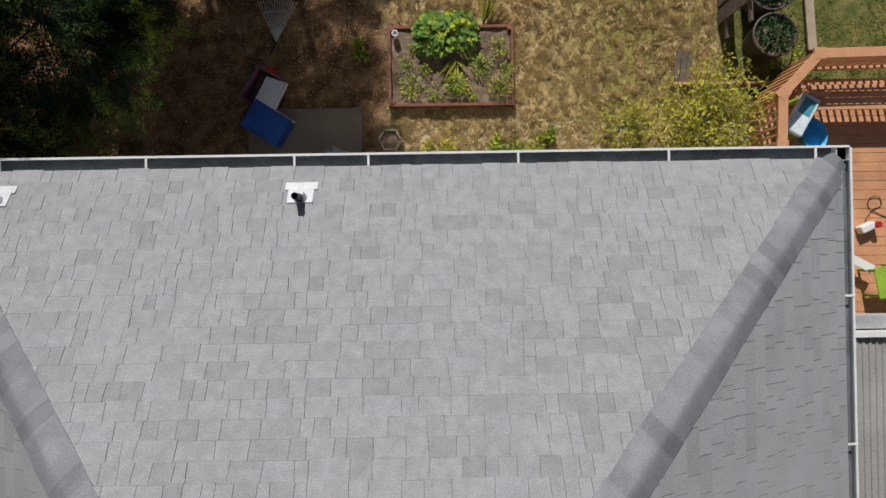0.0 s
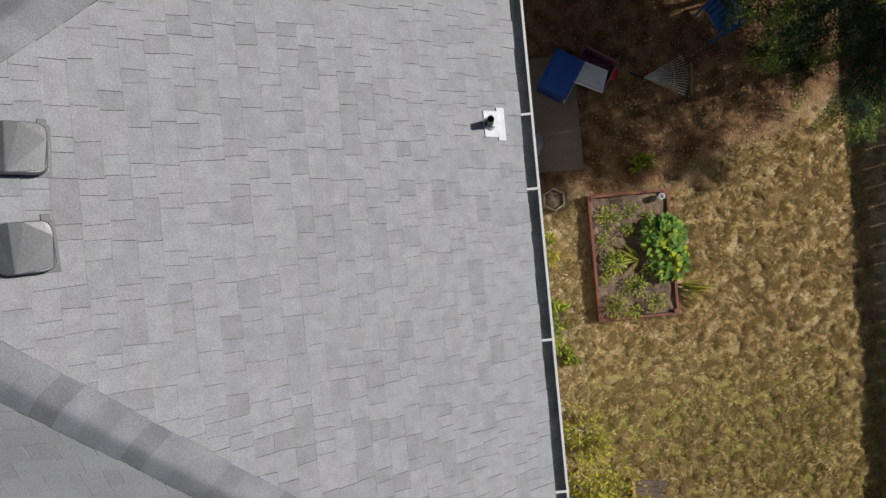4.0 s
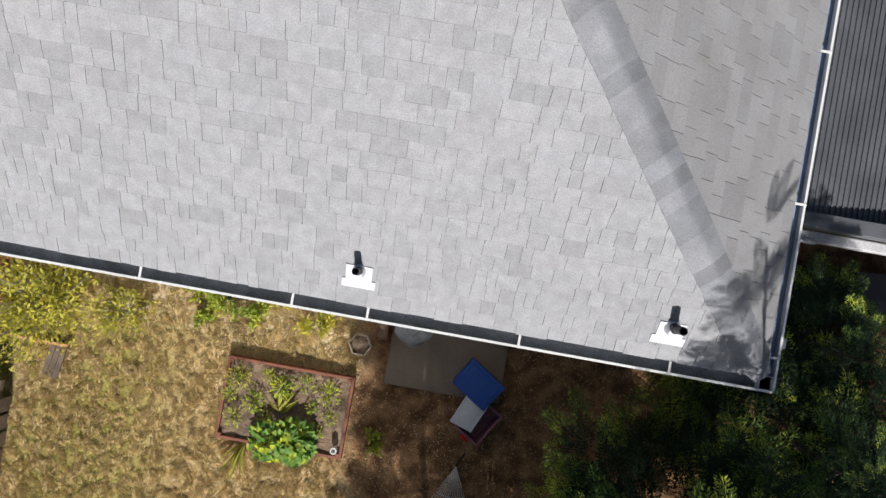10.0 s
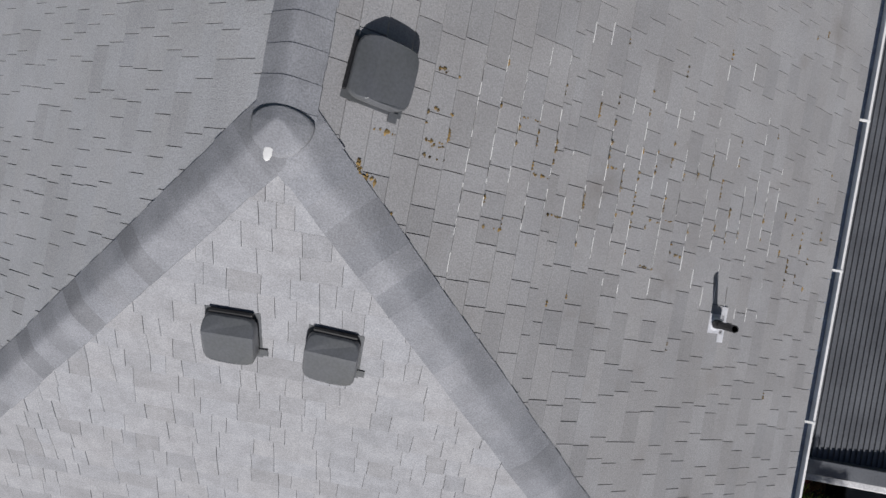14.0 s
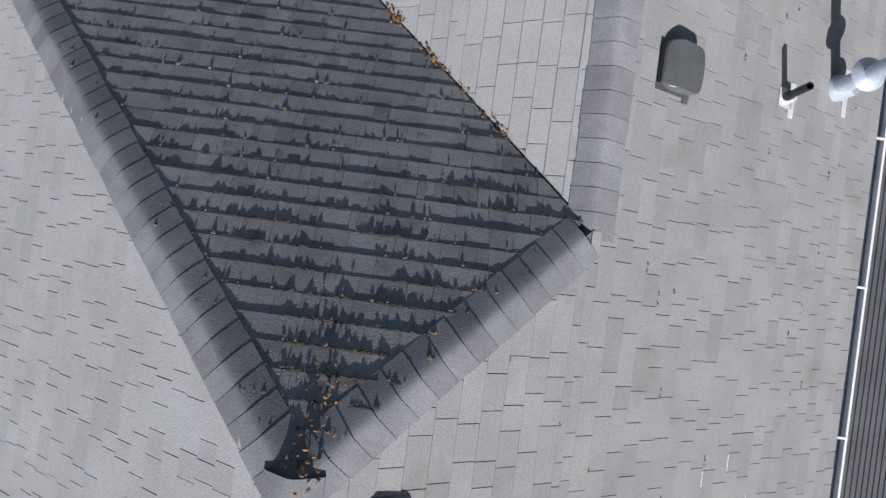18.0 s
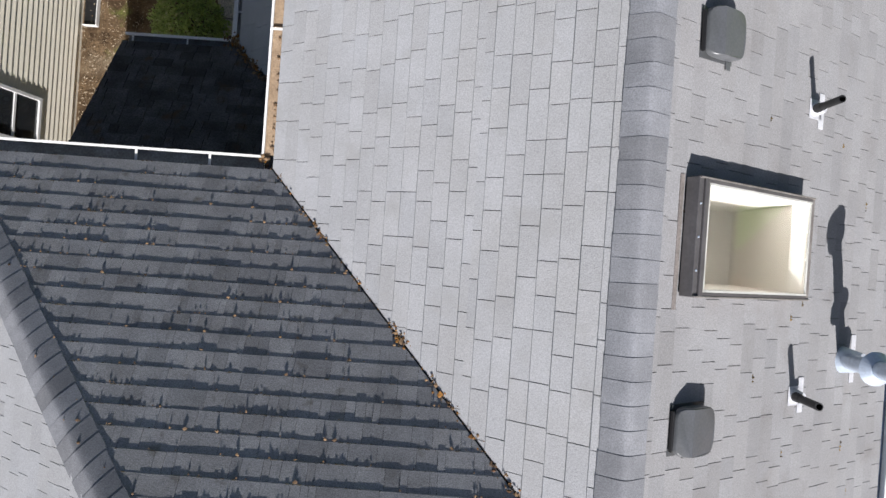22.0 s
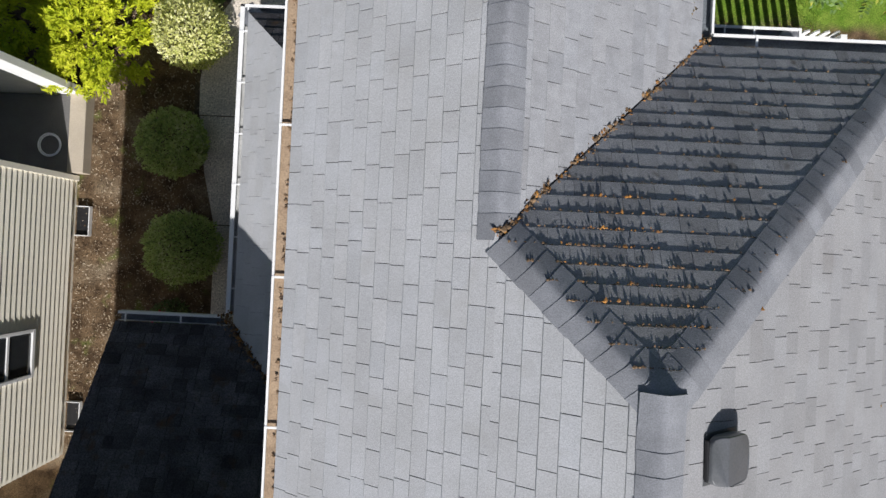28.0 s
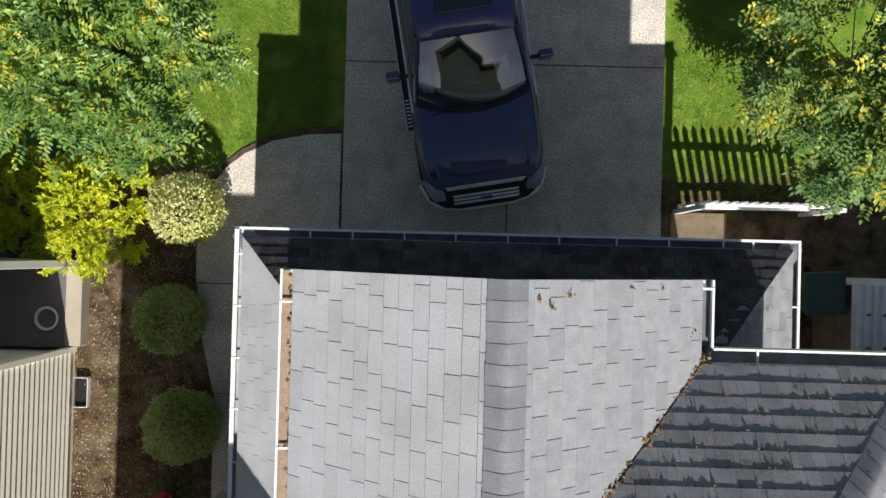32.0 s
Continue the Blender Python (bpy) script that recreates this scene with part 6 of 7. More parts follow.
for p, q in zip(rings, rings[1:]):
    for i in range(36):
        bm.faces.new((p[i], p[(i + 1) % 36], q[(i + 1) % 36], q[i])).smooth = True
bm.faces.new(rings[-1]), bm.faces.new(rings[0][::-1])
grill = empty("covered_grill", "round grill under a wrinkled grey cover", "grill", Matrix.Translation((5.27, -0.42, 0.83)))
part("cover", bm, COVER, grill)
part("fold", boxes((-0.2, 0.24, 0.20, 0.26, 0.3, 0.7), bevel=0.02), mat("cover_dark", (0.08, 0.08, 0.085), 0.7, scale=5), grill, "dark folded cover flap")

# storage bins
BLUE = mat("blue_plastic", (0.025, 0.09, 0.38), 0.4, col2=(0.02, 0.07, 0.31), scale=3, grain=30, amount=0.15)
PLUM = mat("plum_plastic", (0.30, 0.13, 0.17), 0.4, col2=(0.22, 0.09, 0.12), scale=3, grain=30, amount=0.15)
LIDW = mat("grey_white_plastic", (0.80, 0.81, 0.84), 0.45, col2=(0.70, 0.71, 0.75), scale=3, grain=30, amount=0.12)


def bin_at(x, y, z, rz, w, d, h, material, label, name="storage_bin", tilt=0):
    b = empty(name, label, "storage bin", pose(x, y, z, tilt, 0, rz))
    wl = 0.012
    part("tub", boxes((-w, w, -d, d, 0, 0.012), (-w, w, -d, -d + wl, 0, h), (-w, w, d - wl, d, 0, h), (-w, -w + wl, -d, d, 0, h), (w - wl, w, -d, d, 0, h), bevel=0.003), material, b)
    part("rim", boxes((-w - 0.02, w + 0.02, -d - 0.02, -d, h - 0.03, h), (-w - 0.02, w + 0.02, d, d + 0.02, h - 0.03, h), (-w - 0.02, -w, -d, d, h - 0.03, h), (w, w + 0.02, -d, d, h - 0.03, h), bevel=0.002), material, b)
    return b


bb1 = bin_at(6.36, -1.14, 0.86, -33, 0.3, 0.22, 0.36, BLUE, "blue plastic storage bin with its lid on")
part("lid", boxes((-0.32, 0.32, -0.24, 0.24, 0.362, 0.385), (-0.27, 0.27, -0.19, 0.19, 0.385, 0.4), bevel=0.006), BLUE, bb1)
plum = bin_at(6.47, -1.72, 0.79, 58, 0.28, 0.2, 0.3, PLUM, "open plum-red plastic storage bin with a red clip")
part("clip", boxes((-0.36, -0.30, -0.07, 0.07, 0.2, 0.31), bevel=0.01), mat("red_clip", (0.6, 0.02, 0.02), 0.4, scale=3), plum, "bright red clip")
lid = empty("bin_lid", "loose grey-white bin lid leaning on the bins", "lid", pose(6.30, -1.60, 1.14, 8, -14, 68))
part("panel", boxes((-0.25, 0.25, -0.17, 0.17, 0, 0.014), (-0.2, 0.2, -0.12, 0.12, 0.012, 0.024), bevel=0.005), LIDW, lid)
part("rim", boxes((-0.26, 0.26, -0.185, -0.165, -0.02, 0.02), (-0.26, 0.26, 0.165, 0.185, -0.02, 0.02), (-0.26, -0.24, -0.165, 0.165, -0.02, 0.02), (0.24, 0.26, -0.165, 0.165, -0.02, 0.02), bevel=0.004), LIDW, lid)
lid2 = empty("bin_lid", "loose narrow white lid edge beside the blue bin", "lid", pose(6.215, -1.365, 0.85, 76, 0, -33))
part("panel", boxes((-0.29, 0.29, 0, 0.40, 0, 0.014), bevel=0.005), LIDW, lid2)
gp = empty("green_pot", "small dark green plastic plant pot by the wall", "plant pot", Matrix.Translation((6.68, -0.42, 0.8)))
part("pot", tube(bmesh.new(), 0.11, 0.008, 0, 0.2, 20), mat("green_pot_plastic", (0.02, 0.10, 0.075), 0.5, scale=4), gp)
part("soil", cyl(bmesh.new(), 0.10, 0.10, 0.03, 0.16, 20), SOIL, gp)
# leaf rake
PALETINE = mat("pale_tine", (0.62, 0.60, 0.55), 0.6, col2=(0.5, 0.47, 0.42), scale=6)
RK = empty("leaf_rake", "old fan leaf rake lying on bare dirt", "rake", pose(6.26, -2.5, 0.86, 0, 0, 0))
for i in range(15):
    a = -2.05 + i * 0.065
    bm = bmesh.new()
    limb(bm, (0, 0, 0.03), (0.72 * math.cos(a), 0.72 * math.sin(a), 0.0), 0.006, 0.005, 5)
    part("tine", bm, PALETINE, RK)
bm = bmesh.new()
for i in range(14):
    a, a2 = -2.05 + i * 0.065, -2.05 + (i + 1) * 0.065
    limb(bm, (0.5 * math.cos(a), 0.5 * math.sin(a), 0.015), (0.5 * math.cos(a2), 0.5 * math.sin(a2), 0.015), 0.005, 0.005, 5)
part("cross_wire", bm, GALV, RK)
bm = bmesh.new()
limb(bm, (0, 0, 0.03), (0.1, 0.22, 0.03), 0.02, 0.014, 8)
part("socket", bm, BLACK, RK)
bm = bmesh.new()
limb(bm, (6.42, -3.3, 0.83), (5.92, -3.26, 0.83), 0.013, 0.012, 8)
tagged(mesh_object("wooden_stick", bm, PALEWOOD), "thin wooden stick on the dirt", "stick")
# blue folding frame under the cedars
tarp = empty("blue_chair", "blue garden chair under the cedar branches", "chair", pose(7.05, -3.75, 0.8, 0, 0, 25))
CHB = mat("blue_cloth", (0.03, 0.12, 0.38), 0.6, col2=(0.02, 0.09, 0.3), scale=4)
for px_, py_ in ((-0.25, -0.25), (0.25, -0.25), (-0.25, 0.25), (0.25, 0.25)):
    part("leg", boxes((px_ - 0.015, px_ + 0.015, py_ - 0.015, py_ + 0.015, 0, 0.42)), CHB, tarp)
part("seat", boxes((-0.28, 0.28, -0.27, 0.27, 0.41, 0.44), bevel=0.01), CHB, tarp)
for i in range(6):
    part("back_slat", boxes((-0.25 + i * 0.095, -0.2 + i * 0.095, 0.25, 0.27, 0.44, 0.9), bevel=0.004), CHB, tarp)

# fences
# Weathered wood darkened to paint in the shade on the fence's north face.
FENCE_SHADED = mat("shaded_fence_wood", (0.055, 0.043, 0.034), 0.9, col2=(0.034, 0.027, 0.021), scale=4, grain=50, amount=0.6)


def board_fence(a, b, z, h, w, gap, label, name="board_fence", seed=1, wood=None):
    a, b = Vector(a), Vector(b)
    L = (b - a).length
    d = (b - a).normalized()
    m = Matrix(((d.x, -d.y, 0, a.x), (d.y, d.x, 0, a.y), (0, 0, 1, z), (0, 0, 0, 1)))
    f = empty(name, label, "fence", m)
    rnd = random.Random(seed)
    n = int(L / (w + gap))
    for i in range(n):
        x = i * (w + gap)
        part("board", boxes((x, x + w, -0.011, 0.011, 0.03, h + rnd.uniform(-0.03, 0.03)), bevel=0.003), wood or OLDWOOD, f)
    for zz in (0.25, h - 0.2):
        part("rail", boxes((0, L, 0.012, 0.055, zz, zz + 0.08), bevel=0.003), OLDWOOD, f)
    for i in range(int(L / 2.2) + 1):
        part("post", boxes((i * 2.2 - 0.045, i * 2.2 + 0.045, 0.056, 0.146, -0.1, h + 0.05), bevel=0.004), OLDWOOD, f)
    return f


board_fence((11.0, -7.9), (-0.9, -7.5), 0.75, 1.75, 0.30, 0.009, "weathered board fence along the back yard with shade painted into its boards", seed=2, wood=FENCE_SHADED)
board_fence((-0.75, -7.4), (-0.85, -2.4), 0.75, 1.2, 0.23, 0.05, "weathered brown board fence beside the yard", seed=3)
stack = empty("plank_stack", "few grey weathered planks leaning on the ground", "planks", pose(-0.25, -1.98, 0.8, 0, 0, -8))
for i in range(3):
    part("plank", boxes((-0.13 + i * 0.095, -0.05 + i * 0.095, -0.3, 0.3, 0.02 + i * 0.012, 0.045 + i * 0.012), bevel=0.003), OLDWOOD, stack)


def tub_plant(x, y, seed):
    t = empty("planted_tub", "round dark plastic tub with a leafy green plant", "plant tub", Matrix.Translation((x, y, 0.8)), group="planted tubs by the deck")
    TB = mat("tub_plastic", (0.09, 0.07, 0.055), 0.6, col2=(0.06, 0.05, 0.04), scale=5) if seed == 91 else bpy.data.materials["tub_plastic"]
    bm = bmesh.new()
    rings = []
    for r, z in ((0.26, 0), (0.33, 0.48), (0.345, 0.48), (0.345, 0.52), (0.31, 0.52), (0.3, 0.4)):
        rings.append([bm.verts.new((r * math.cos(2 * math.pi * i / 32), r * math.sin(2 * math.pi * i / 32), z)) for i in range(32)])
    for p, q in zip(rings, rings[1:]):
        for i in range(32):
            bm.faces.new((p[i], p[(i + 1) % 32], q[(i + 1) % 32], q[i])).smooth = True
    part("tub", bm, TB, t)
    part("soil", cyl(bmesh.new(), 0.3, 0.305, 0.36, 0.42, 32), SOIL, t)
    rng = np.random.default_rng(seed)
    n = 260
    a, k = rng.uniform(0, 6.28, n), np.sqrt(rng.random(n))
    pos = np.stack([np.cos(a) * 0.27 * k, np.sin(a) * 0.27 * k, 0.45 + rng.uniform(0, 0.2, n)], 1)
    leaves("plant", pos, unit(rng, n) + np.array([0, 0, 0.2]), np.array([0, 0, 1.0]) + rng.normal(size=(n, 3)) * 0.5, rng.uniform(0.06, 0.1, n), rng.uniform(0.03, 0.05, n), BEAN_DARK, t)


BEAN_DARK = leaf_mat("dark_leaf", (0.02, 0.06, 0.02), (0.06, 0.12, 0.04))
tub_plant(-1.47, -3.07, 91)
tub_plant(-1.49, -2.36, 92)
board = tagged(mesh_object("loose_board", boxes((-0.07, 0.07, -0.5, 0.5, 0, 0.04), bevel=0.004), PALEWOOD), "pale loose wooden board on the ground", "board")
board.matrix_world = pose(-2.3, -2.75, 0.85, 0, 0, 3)

# ---- deck ----
DECKW = mat("deck_board", (0.62, 0.315, 0.16), 0.65, col2=(0.50, 0.245, 0.12), scale=3.5, grain=60, amount=0.35, piece=0.06)
RAILW = mat("deck_rail", (0.62, 0.32, 0.165), 0.6, col2=(0.53, 0.265, 0.135), scale=4, grain=60, amount=0.25)
deck = empty("deck", "orange-stained wooden deck with plank floor", "deck", Matrix.Translation((0, 0, 0.8)), kind="structure")
for i in range(26):
    y = -1.75 + i * 0.148
    xr = -0.05 if y > 0 else (-1.25 if y > -1.3 else -1.25 - (-1.3 - y) * 1.0)
    if y > -0.6:
        xr = max(xr, -0.3)
    part("plank", boxes((-6.0, xr, y, y + 0.142, 0.14, 0.175), bevel=0.003), DECKW, deck)
part("joist_skirt", boxes((-6, -0.05, -1.75, -1.71, 0, 0.14), (-1.3, -1.26, -1.3, -0.6, 0, 0.14)), RAILW, deck)
rail = empty("deck_railing", "orange-stained deck railing with flat cap and balusters", "railing", Matrix.Translation((0, 0, 0.975)))
rp = [(-1.25, -0.55), (-1.28, -1.31), (-1.82, -1.88), (-6.0, -1.95)]
for a, b in zip(rp, rp[1:]):
    a, b = Vector(a), Vector(b)
    d, L = (b - a).normalized(), (b - a).length
    m = Matrix(((d.x, -d.y, 0, a.x), (d.y, d.x, 0, a.y), (0, 0, 1, 0), (0, 0, 0, 1)))
    for nm, bx in (("cap", (-0.02, L + 0.02, -0.07, 0.07, 0.9, 0.935)), ("top_rail", (0, L, -0.02, 0.02, 0.78, 0.86)), ("bottom_rail", (0, L, -0.02, 0.02, 0.06, 0.14))):
        bm = boxes(bx, bevel=0.004)
        part(nm, bm, RAILW, rail).matrix_basis = m
    for i in range(int(L / 0.115)):
        x = 0.06 + i * 0.115
        part("baluster", boxes((x - 0.018, x + 0.018, 0.02, 0.056, 0.03, 0.86)), RAILW, rail).matrix_basis = m
    part("post", boxes((-0.045, 0.045, -0.045, 0.045, 0, 0.9), bevel=0.003), RAILW, rail).matrix_basis = m
    part("post_cap", boxes((-0.085, 0.085, -0.085, 0.085, 0.9, 0.94), bevel=0.004), RAILW, rail).matrix_basis = m
bench = empty("deck_bench", "orange-stained slatted bench along the deck railing", "bench", Matrix.Translation((0, 0, 0.975)))
for i in range(4):
    part("slat", boxes((-6.0, -1.95, -1.55 + i * 0.1, -1.47 + i * 0.1, 0.40, 0.435), bevel=0.003), RAILW, bench)
part("support", boxes((-2.2, -2.1, -1.55, -1.2, 0.0, 0.4), (-4.2, -4.1, -1.55, -1.2, 0.0, 0.4)), RAILW, bench)
TOYW = mat("toy_white", (0.8, 0.92, 0.94), 0.4, scale=3)
TOYB = mat("toy_blue", (0.07, 0.50, 0.92), 0.35, scale=3)
TOYG = mat("toy_green", (0.30, 0.48, 0.05), 0.45, scale=3)
toy = empty("water_table", "white and blue plastic play table with green legs", "toy", pose(-1.83, -1.1, 0.978, 0, 0, 60))
part("tray", boxes((-0.32, 0.32, -0.15, 0.15, 0.36, 0.46), bevel=0.03), TOYW, toy)
part("basin", boxes((-0.26, 0.0, -0.1, 0.1, 0.455, 0.466), bevel=0.004), mat("toy_teal", (0.08, 0.33, 0.42), 0.4, scale=3), toy)
for px_, py_ in ((-0.25, -0.1), (0.25, -0.1), (-0.25, 0.1), (0.25, 0.1)):
    part("leg", boxes((px_ - 0.035, px_ + 0.035, py_ - 0.035, py_ + 0.035, 0, 0.365), bevel=0.01), TOYG, toy)
ring = bmesh.new()
rr_ = []
for r, z in ((0.24, 0.0), (0.26, 0.14), (0.235, 0.15), (0.22, 0.03)):
    rr_.append([ring.verts.new((r * math.cos(2 * math.pi * i / 30), r * 0.75 * math.sin(2 * math.pi * i / 30), z)) for i in range(30)])
for p, q in zip(rr_, rr_[1:]):
    for i in range(30):
        ring.faces.new((p[i], p[(i + 1) % 30], q[(i + 1) % 30], q[i])).smooth = True
ring.faces.new(rr_[-1]), ring.faces.new(rr_[0][::-1])
tb = tagged(mesh_object("blue_tub", ring, TOYB), "bright blue oval plastic tub on the deck", "tub")
tb.matrix_world = pose(-2.2, -0.84, 0.978, 0, 0, 100)
chairg = empty("green_chair", "lime green plastic garden chair on the deck", "chair", pose(-3.15, 1.45, 0.978, 0, 0, 100))
for px_, py_ in ((-0.2, -0.2), (0.2, -0.2), (-0.2, 0.2), (0.2, 0.2)):
    part("leg", boxes((px_ - 0.02, px_ + 0.02, py_ - 0.02, py_ + 0.02, 0, 0.4), bevel=0.004), TOYG, chairg)
part("seat", boxes((-0.24, 0.24, -0.23, 0.23, 0.4, 0.425), bevel=0.01), TOYG, chairg)
for i in range(5):
    part("back_slat", boxes((-0.22 + i * 0.095, -0.16 + i * 0.095, 0.21, 0.235, 0.42, 0.8), bevel=0.005), TOYG, chairg)
bd = tagged(mesh_object("foam_board", boxes((-0.28, 0.28, -0.07, 0.07, 0, 0.03), bevel=0.012), WHITE), "white foam board on the deck", "board")
bd.matrix_world = pose(-2.75, 1.15, 1.2, 0, 0, -28)
tool = empty("white_machine", "white and red power tool on the deck", "tool", pose(-3.0, 0.62, 0.978, 0, 0, 25))
part("body", boxes((-0.12, 0.12, -0.06, 0.06, 0.0, 0.16), bevel=0.02), WHITE, tool)
part("motor", cyl(bmesh.new(), 0.05, 0.05, 0.0, 0.2, 16, -0.14, 0.02), mat("red_plastic", (0.5, 0.02, 0.02), 0.4, scale=3), tool)
cb = bpy.data.curves.new("cable", "CURVE")
cb.dimensions, cb.bevel_depth = "3D", 0.006
sp = cb.splines.new("BEZIER")
cpts = ((-3.0, 0.6, 0.99), (-3.15, 0.35, 0.99), (-3.3, 0.25, 0.99), (-3.2, 0.12, 1.0), (-3.08, 0.25, 1.0), (-3.25, 0.4, 0.99), (-3.6, 0.5, 0.99))
sp.bezier_points.add(len(cpts) - 1)
for p, c in zip(sp.bezier_points, cpts):
    p.co, p.handle_left_type, p.handle_right_type = c, "AUTO", "AUTO"
cb.materials.append(BLACK)
tagged(new("power_cable", cb), "black power cable coiled on the deck", "cable")

# ---- corrugated lean-to roofs ----
CORR = mat("corrugated_metal", (0.135, 0.142, 0.155), 0.5, metal=0.2, col2=(0.09, 0.095, 0.105), scale=1.6, grain=40, amount=0.25)
CORRW = mat("corrugated_pale", (0.40, 0.39, 0.37), 0.55, metal=0.1, col2=(0.32, 0.31, 0.29), scale=1.6, grain=40, amount=0.25)


def corrugated(name, label, x0, x1, y0, y1, z0, z1, pitch, depth, material):
    """Ribs run along y; the sheet falls from z0 at x0 to z1 at x1."""
    th = empty(name, label, "lean-to roof", kind="structure")
    n = int(abs(x1 - x0) / pitch)
    prof = ((0.0, 0), (0.55, 0), (0.62, 1), (0.93, 1))
    vs, fs = [], []
    for i in range(n):
        for u, hh in prof:
            x = x0 + (x1 - x0) * (i + u) / n
            vs.append((x, y0, z0 + (z1 - z0) * (i + u) / n + hh * depth))
            vs.append((x, y1, z0 + (z1 - z0) * (i + u) / n + hh * depth))
    for i in range(len(vs) // 2 - 1):
        fs.append((2 * i, 2 * i + 2, 2 * i + 3, 2 * i + 1))
    base = len(vs)
    vs += [(x, y, z - 0.01) for x, y, z in vs]
    fs += [(b + base, a + base, d + base, c + base) for a, b, c, d in fs[:]]
    o = from_data("sheet", vs, fs, material, th)
    return th


# Sheet is extended unseen to y 13.5 to shade the low pale roof.
east_roof = corrugated("east_lean_to", "grey corrugated metal roof beside the house", 9.55, 13.5, 2.0, 13.5, 2.55, 2.2, 0.075, 0.018, CORR)
part("flashing", boxes((9.5, 13.5, 1.86, 2.06, 2.36, 2.60), bevel=0.01), CORR, east_roof)
part("fascia", boxes((9.5, 13.5, 1.71, 1.855, 2.18, 2.33), bevel=0.02), mat("dusty_white", (0.64, 0.64, 0.65), 0.6, col2=(0.45, 0.45, 0.46), scale=4, grain=40, amount=0.4), east_roof, "dusty white boxed eave end")
part("beam", boxes((9.6, 13.4, 2.3, 2.42, 2.0, 2.18), (9.6, 9.72, 2.0, 13.4, 2.1, 2.3)), OLDWOOD, east_roof)
for y in (2.4, 6.0, 9.6, 13.2):
    part("post", boxes((9.62, 9.72, y, y + 0.1, 0, 2.1)), OLDWOOD, east_roof)
rnd = random.Random(5)
bm = bmesh.new()
for i in range(4):
    bmesh.ops.create_icosphere(bm, subdivisions=2, radius=1, matrix=Matrix.LocRotScale((9.85 + i * 0.12 + rnd.uniform(-0.04, 0.04), 1.70, 2.35), None, (rnd.uniform(0.06, 0.13), rnd.uniform(0.03, 0.06), 0.03)))
part("foam_seam", bm, WHITE, east_roof, "lumpy white foam along the eave")
west_roof = corrugated("west_lean_to", "pale grey corrugated patio roof over the deck", -0.75, -6.0, 2.1, 5.2, 2.75, 2.5, 0.09, 0.02, CORRW)
part("beam", boxes((-6.0, -0.6, 1.82, 2.0, 2.45, 2.68), bevel=0.008), mat("grey_beam", (0.45, 0.45, 0.46), 0.6, scale=4), west_roof, "pale grey painted beam")
part("trim", boxes((-6.0, -0.6, 2.02, 2.1, 2.6, 2.78), bevel=0.004), WHITE, west_roof)
for x in (-0.9, -3.4, -5.9):
    part("post", boxes((x - 0.05, x + 0.05, 1.86, 1.96, 0.97, 2.45)), WHITE, west_roof)

PANEL = mat("white_panel", (0.66, 0.66, 0.67), 0.55, col2=(0.55, 0.55, 0.56), scale=3, grain=40, amount=0.2)
pale_roof = corrugated("pale_lean_to", "whitish ribbed metal roof of a low store", 10.42, 13.2, 13.3, 14.9, 1.12, 1.0, 0.125, 0.03, PANEL)
part("end_strip", boxes((10.38, 13.2, 14.9, 15.0, 0.99, 1.15), bevel=0.01), PANEL, pale_roof)
part("side_wall", boxes((10.48, 10.53, 13.35, 14.88, 0.0, 1.1)), OLDWOOD, pale_roof)
part("end_wall", boxes((10.54, 13.1, 14.83, 14.88, 0.0, 0.98)), OLDWOOD, pale_roof)
for x in (10.66, 10.92, 11.3):
    for y in (13.95, 14.45):
        part("clip", boxes((x - 0.035, x + 0.035, y - 0.02, y + 0.02, 1.09, 1.15), bevel=0.004), CORR, pale_roof, "dark metal clip")

# brick terrace and chest at the south-east
BRICK = mat("red_brick", (0.23, 0.062, 0.05), 0.85, col2=(0.17, 0.045, 0.036), scale=6, grain=60, amount=0.4, piece=0.15)
terr = empty("brick_terrace", "red brick terrace under the trees", "terrace", Matrix.Translation((12.05, -1.4, 0.8)), kind="structure")
bme = bpy.data.meshes.new("brick")
bmb = boxes((0.004, 0.196, 0.004, 0.096, 0.0, 0.03), bevel=0.004)
bmb.to_mesh(bme)
bmb.free()
bme.materials.append(BRICK)
for j in range(22):
    for i in range(9):
        o = new("brick", bme)
        o.parent = terr
        o.matrix_basis = Matrix.Translation((i * 0.2 + (0.1 if j % 2 else 0), j * 0.1, 0))
chest = empty("deck_box", "dark grey plastic chest on the terrace", "chest", pose(12.1, 1.25, 0.83, 0, 0, 4))
part("body", boxes((-0.5, 0.5, -0.3, 0.3, 0, 0.45), bevel=0.02), BLACK, chest)
part("lid", boxes((-0.52, 0.52, -0.32, 0.32, 0.452, 0.52), bevel=0.025), mat("dark_grey_plastic", (0.03, 0.03, 0.033), 0.5, scale=3), chest)
part("label", boxes((-0.42, -0.34, -0.2, -0.15, 0.521, 0.524)), mat("yellow_sticker", (0.6, 0.5, 0.03), 0.5, scale=3), chest, "small yellow sticker")
lamp = empty("flood_lamp", "small white flood lamp below the eave", "lamp", Matrix.Translation((8.66, 0.42, 4.9)))
part("head", boxes((-0.02, 0.1, -0.05, 0.05, -0.04, 0.06), bevel=0.015), WHITE, lamp)
part("arm", boxes((-0.56, -0.02, -0.012, 0.012, -0.012, 0.012)), WHITE, lamp)

# ---- neighbouring house ----
NROOF = mat("neighbour_shingle", (0.24, 0.235, 0.23), 0.95, col2=(0.18, 0.178, 0.175), scale=4, grain=60, amount=0.5, bump=0.5)


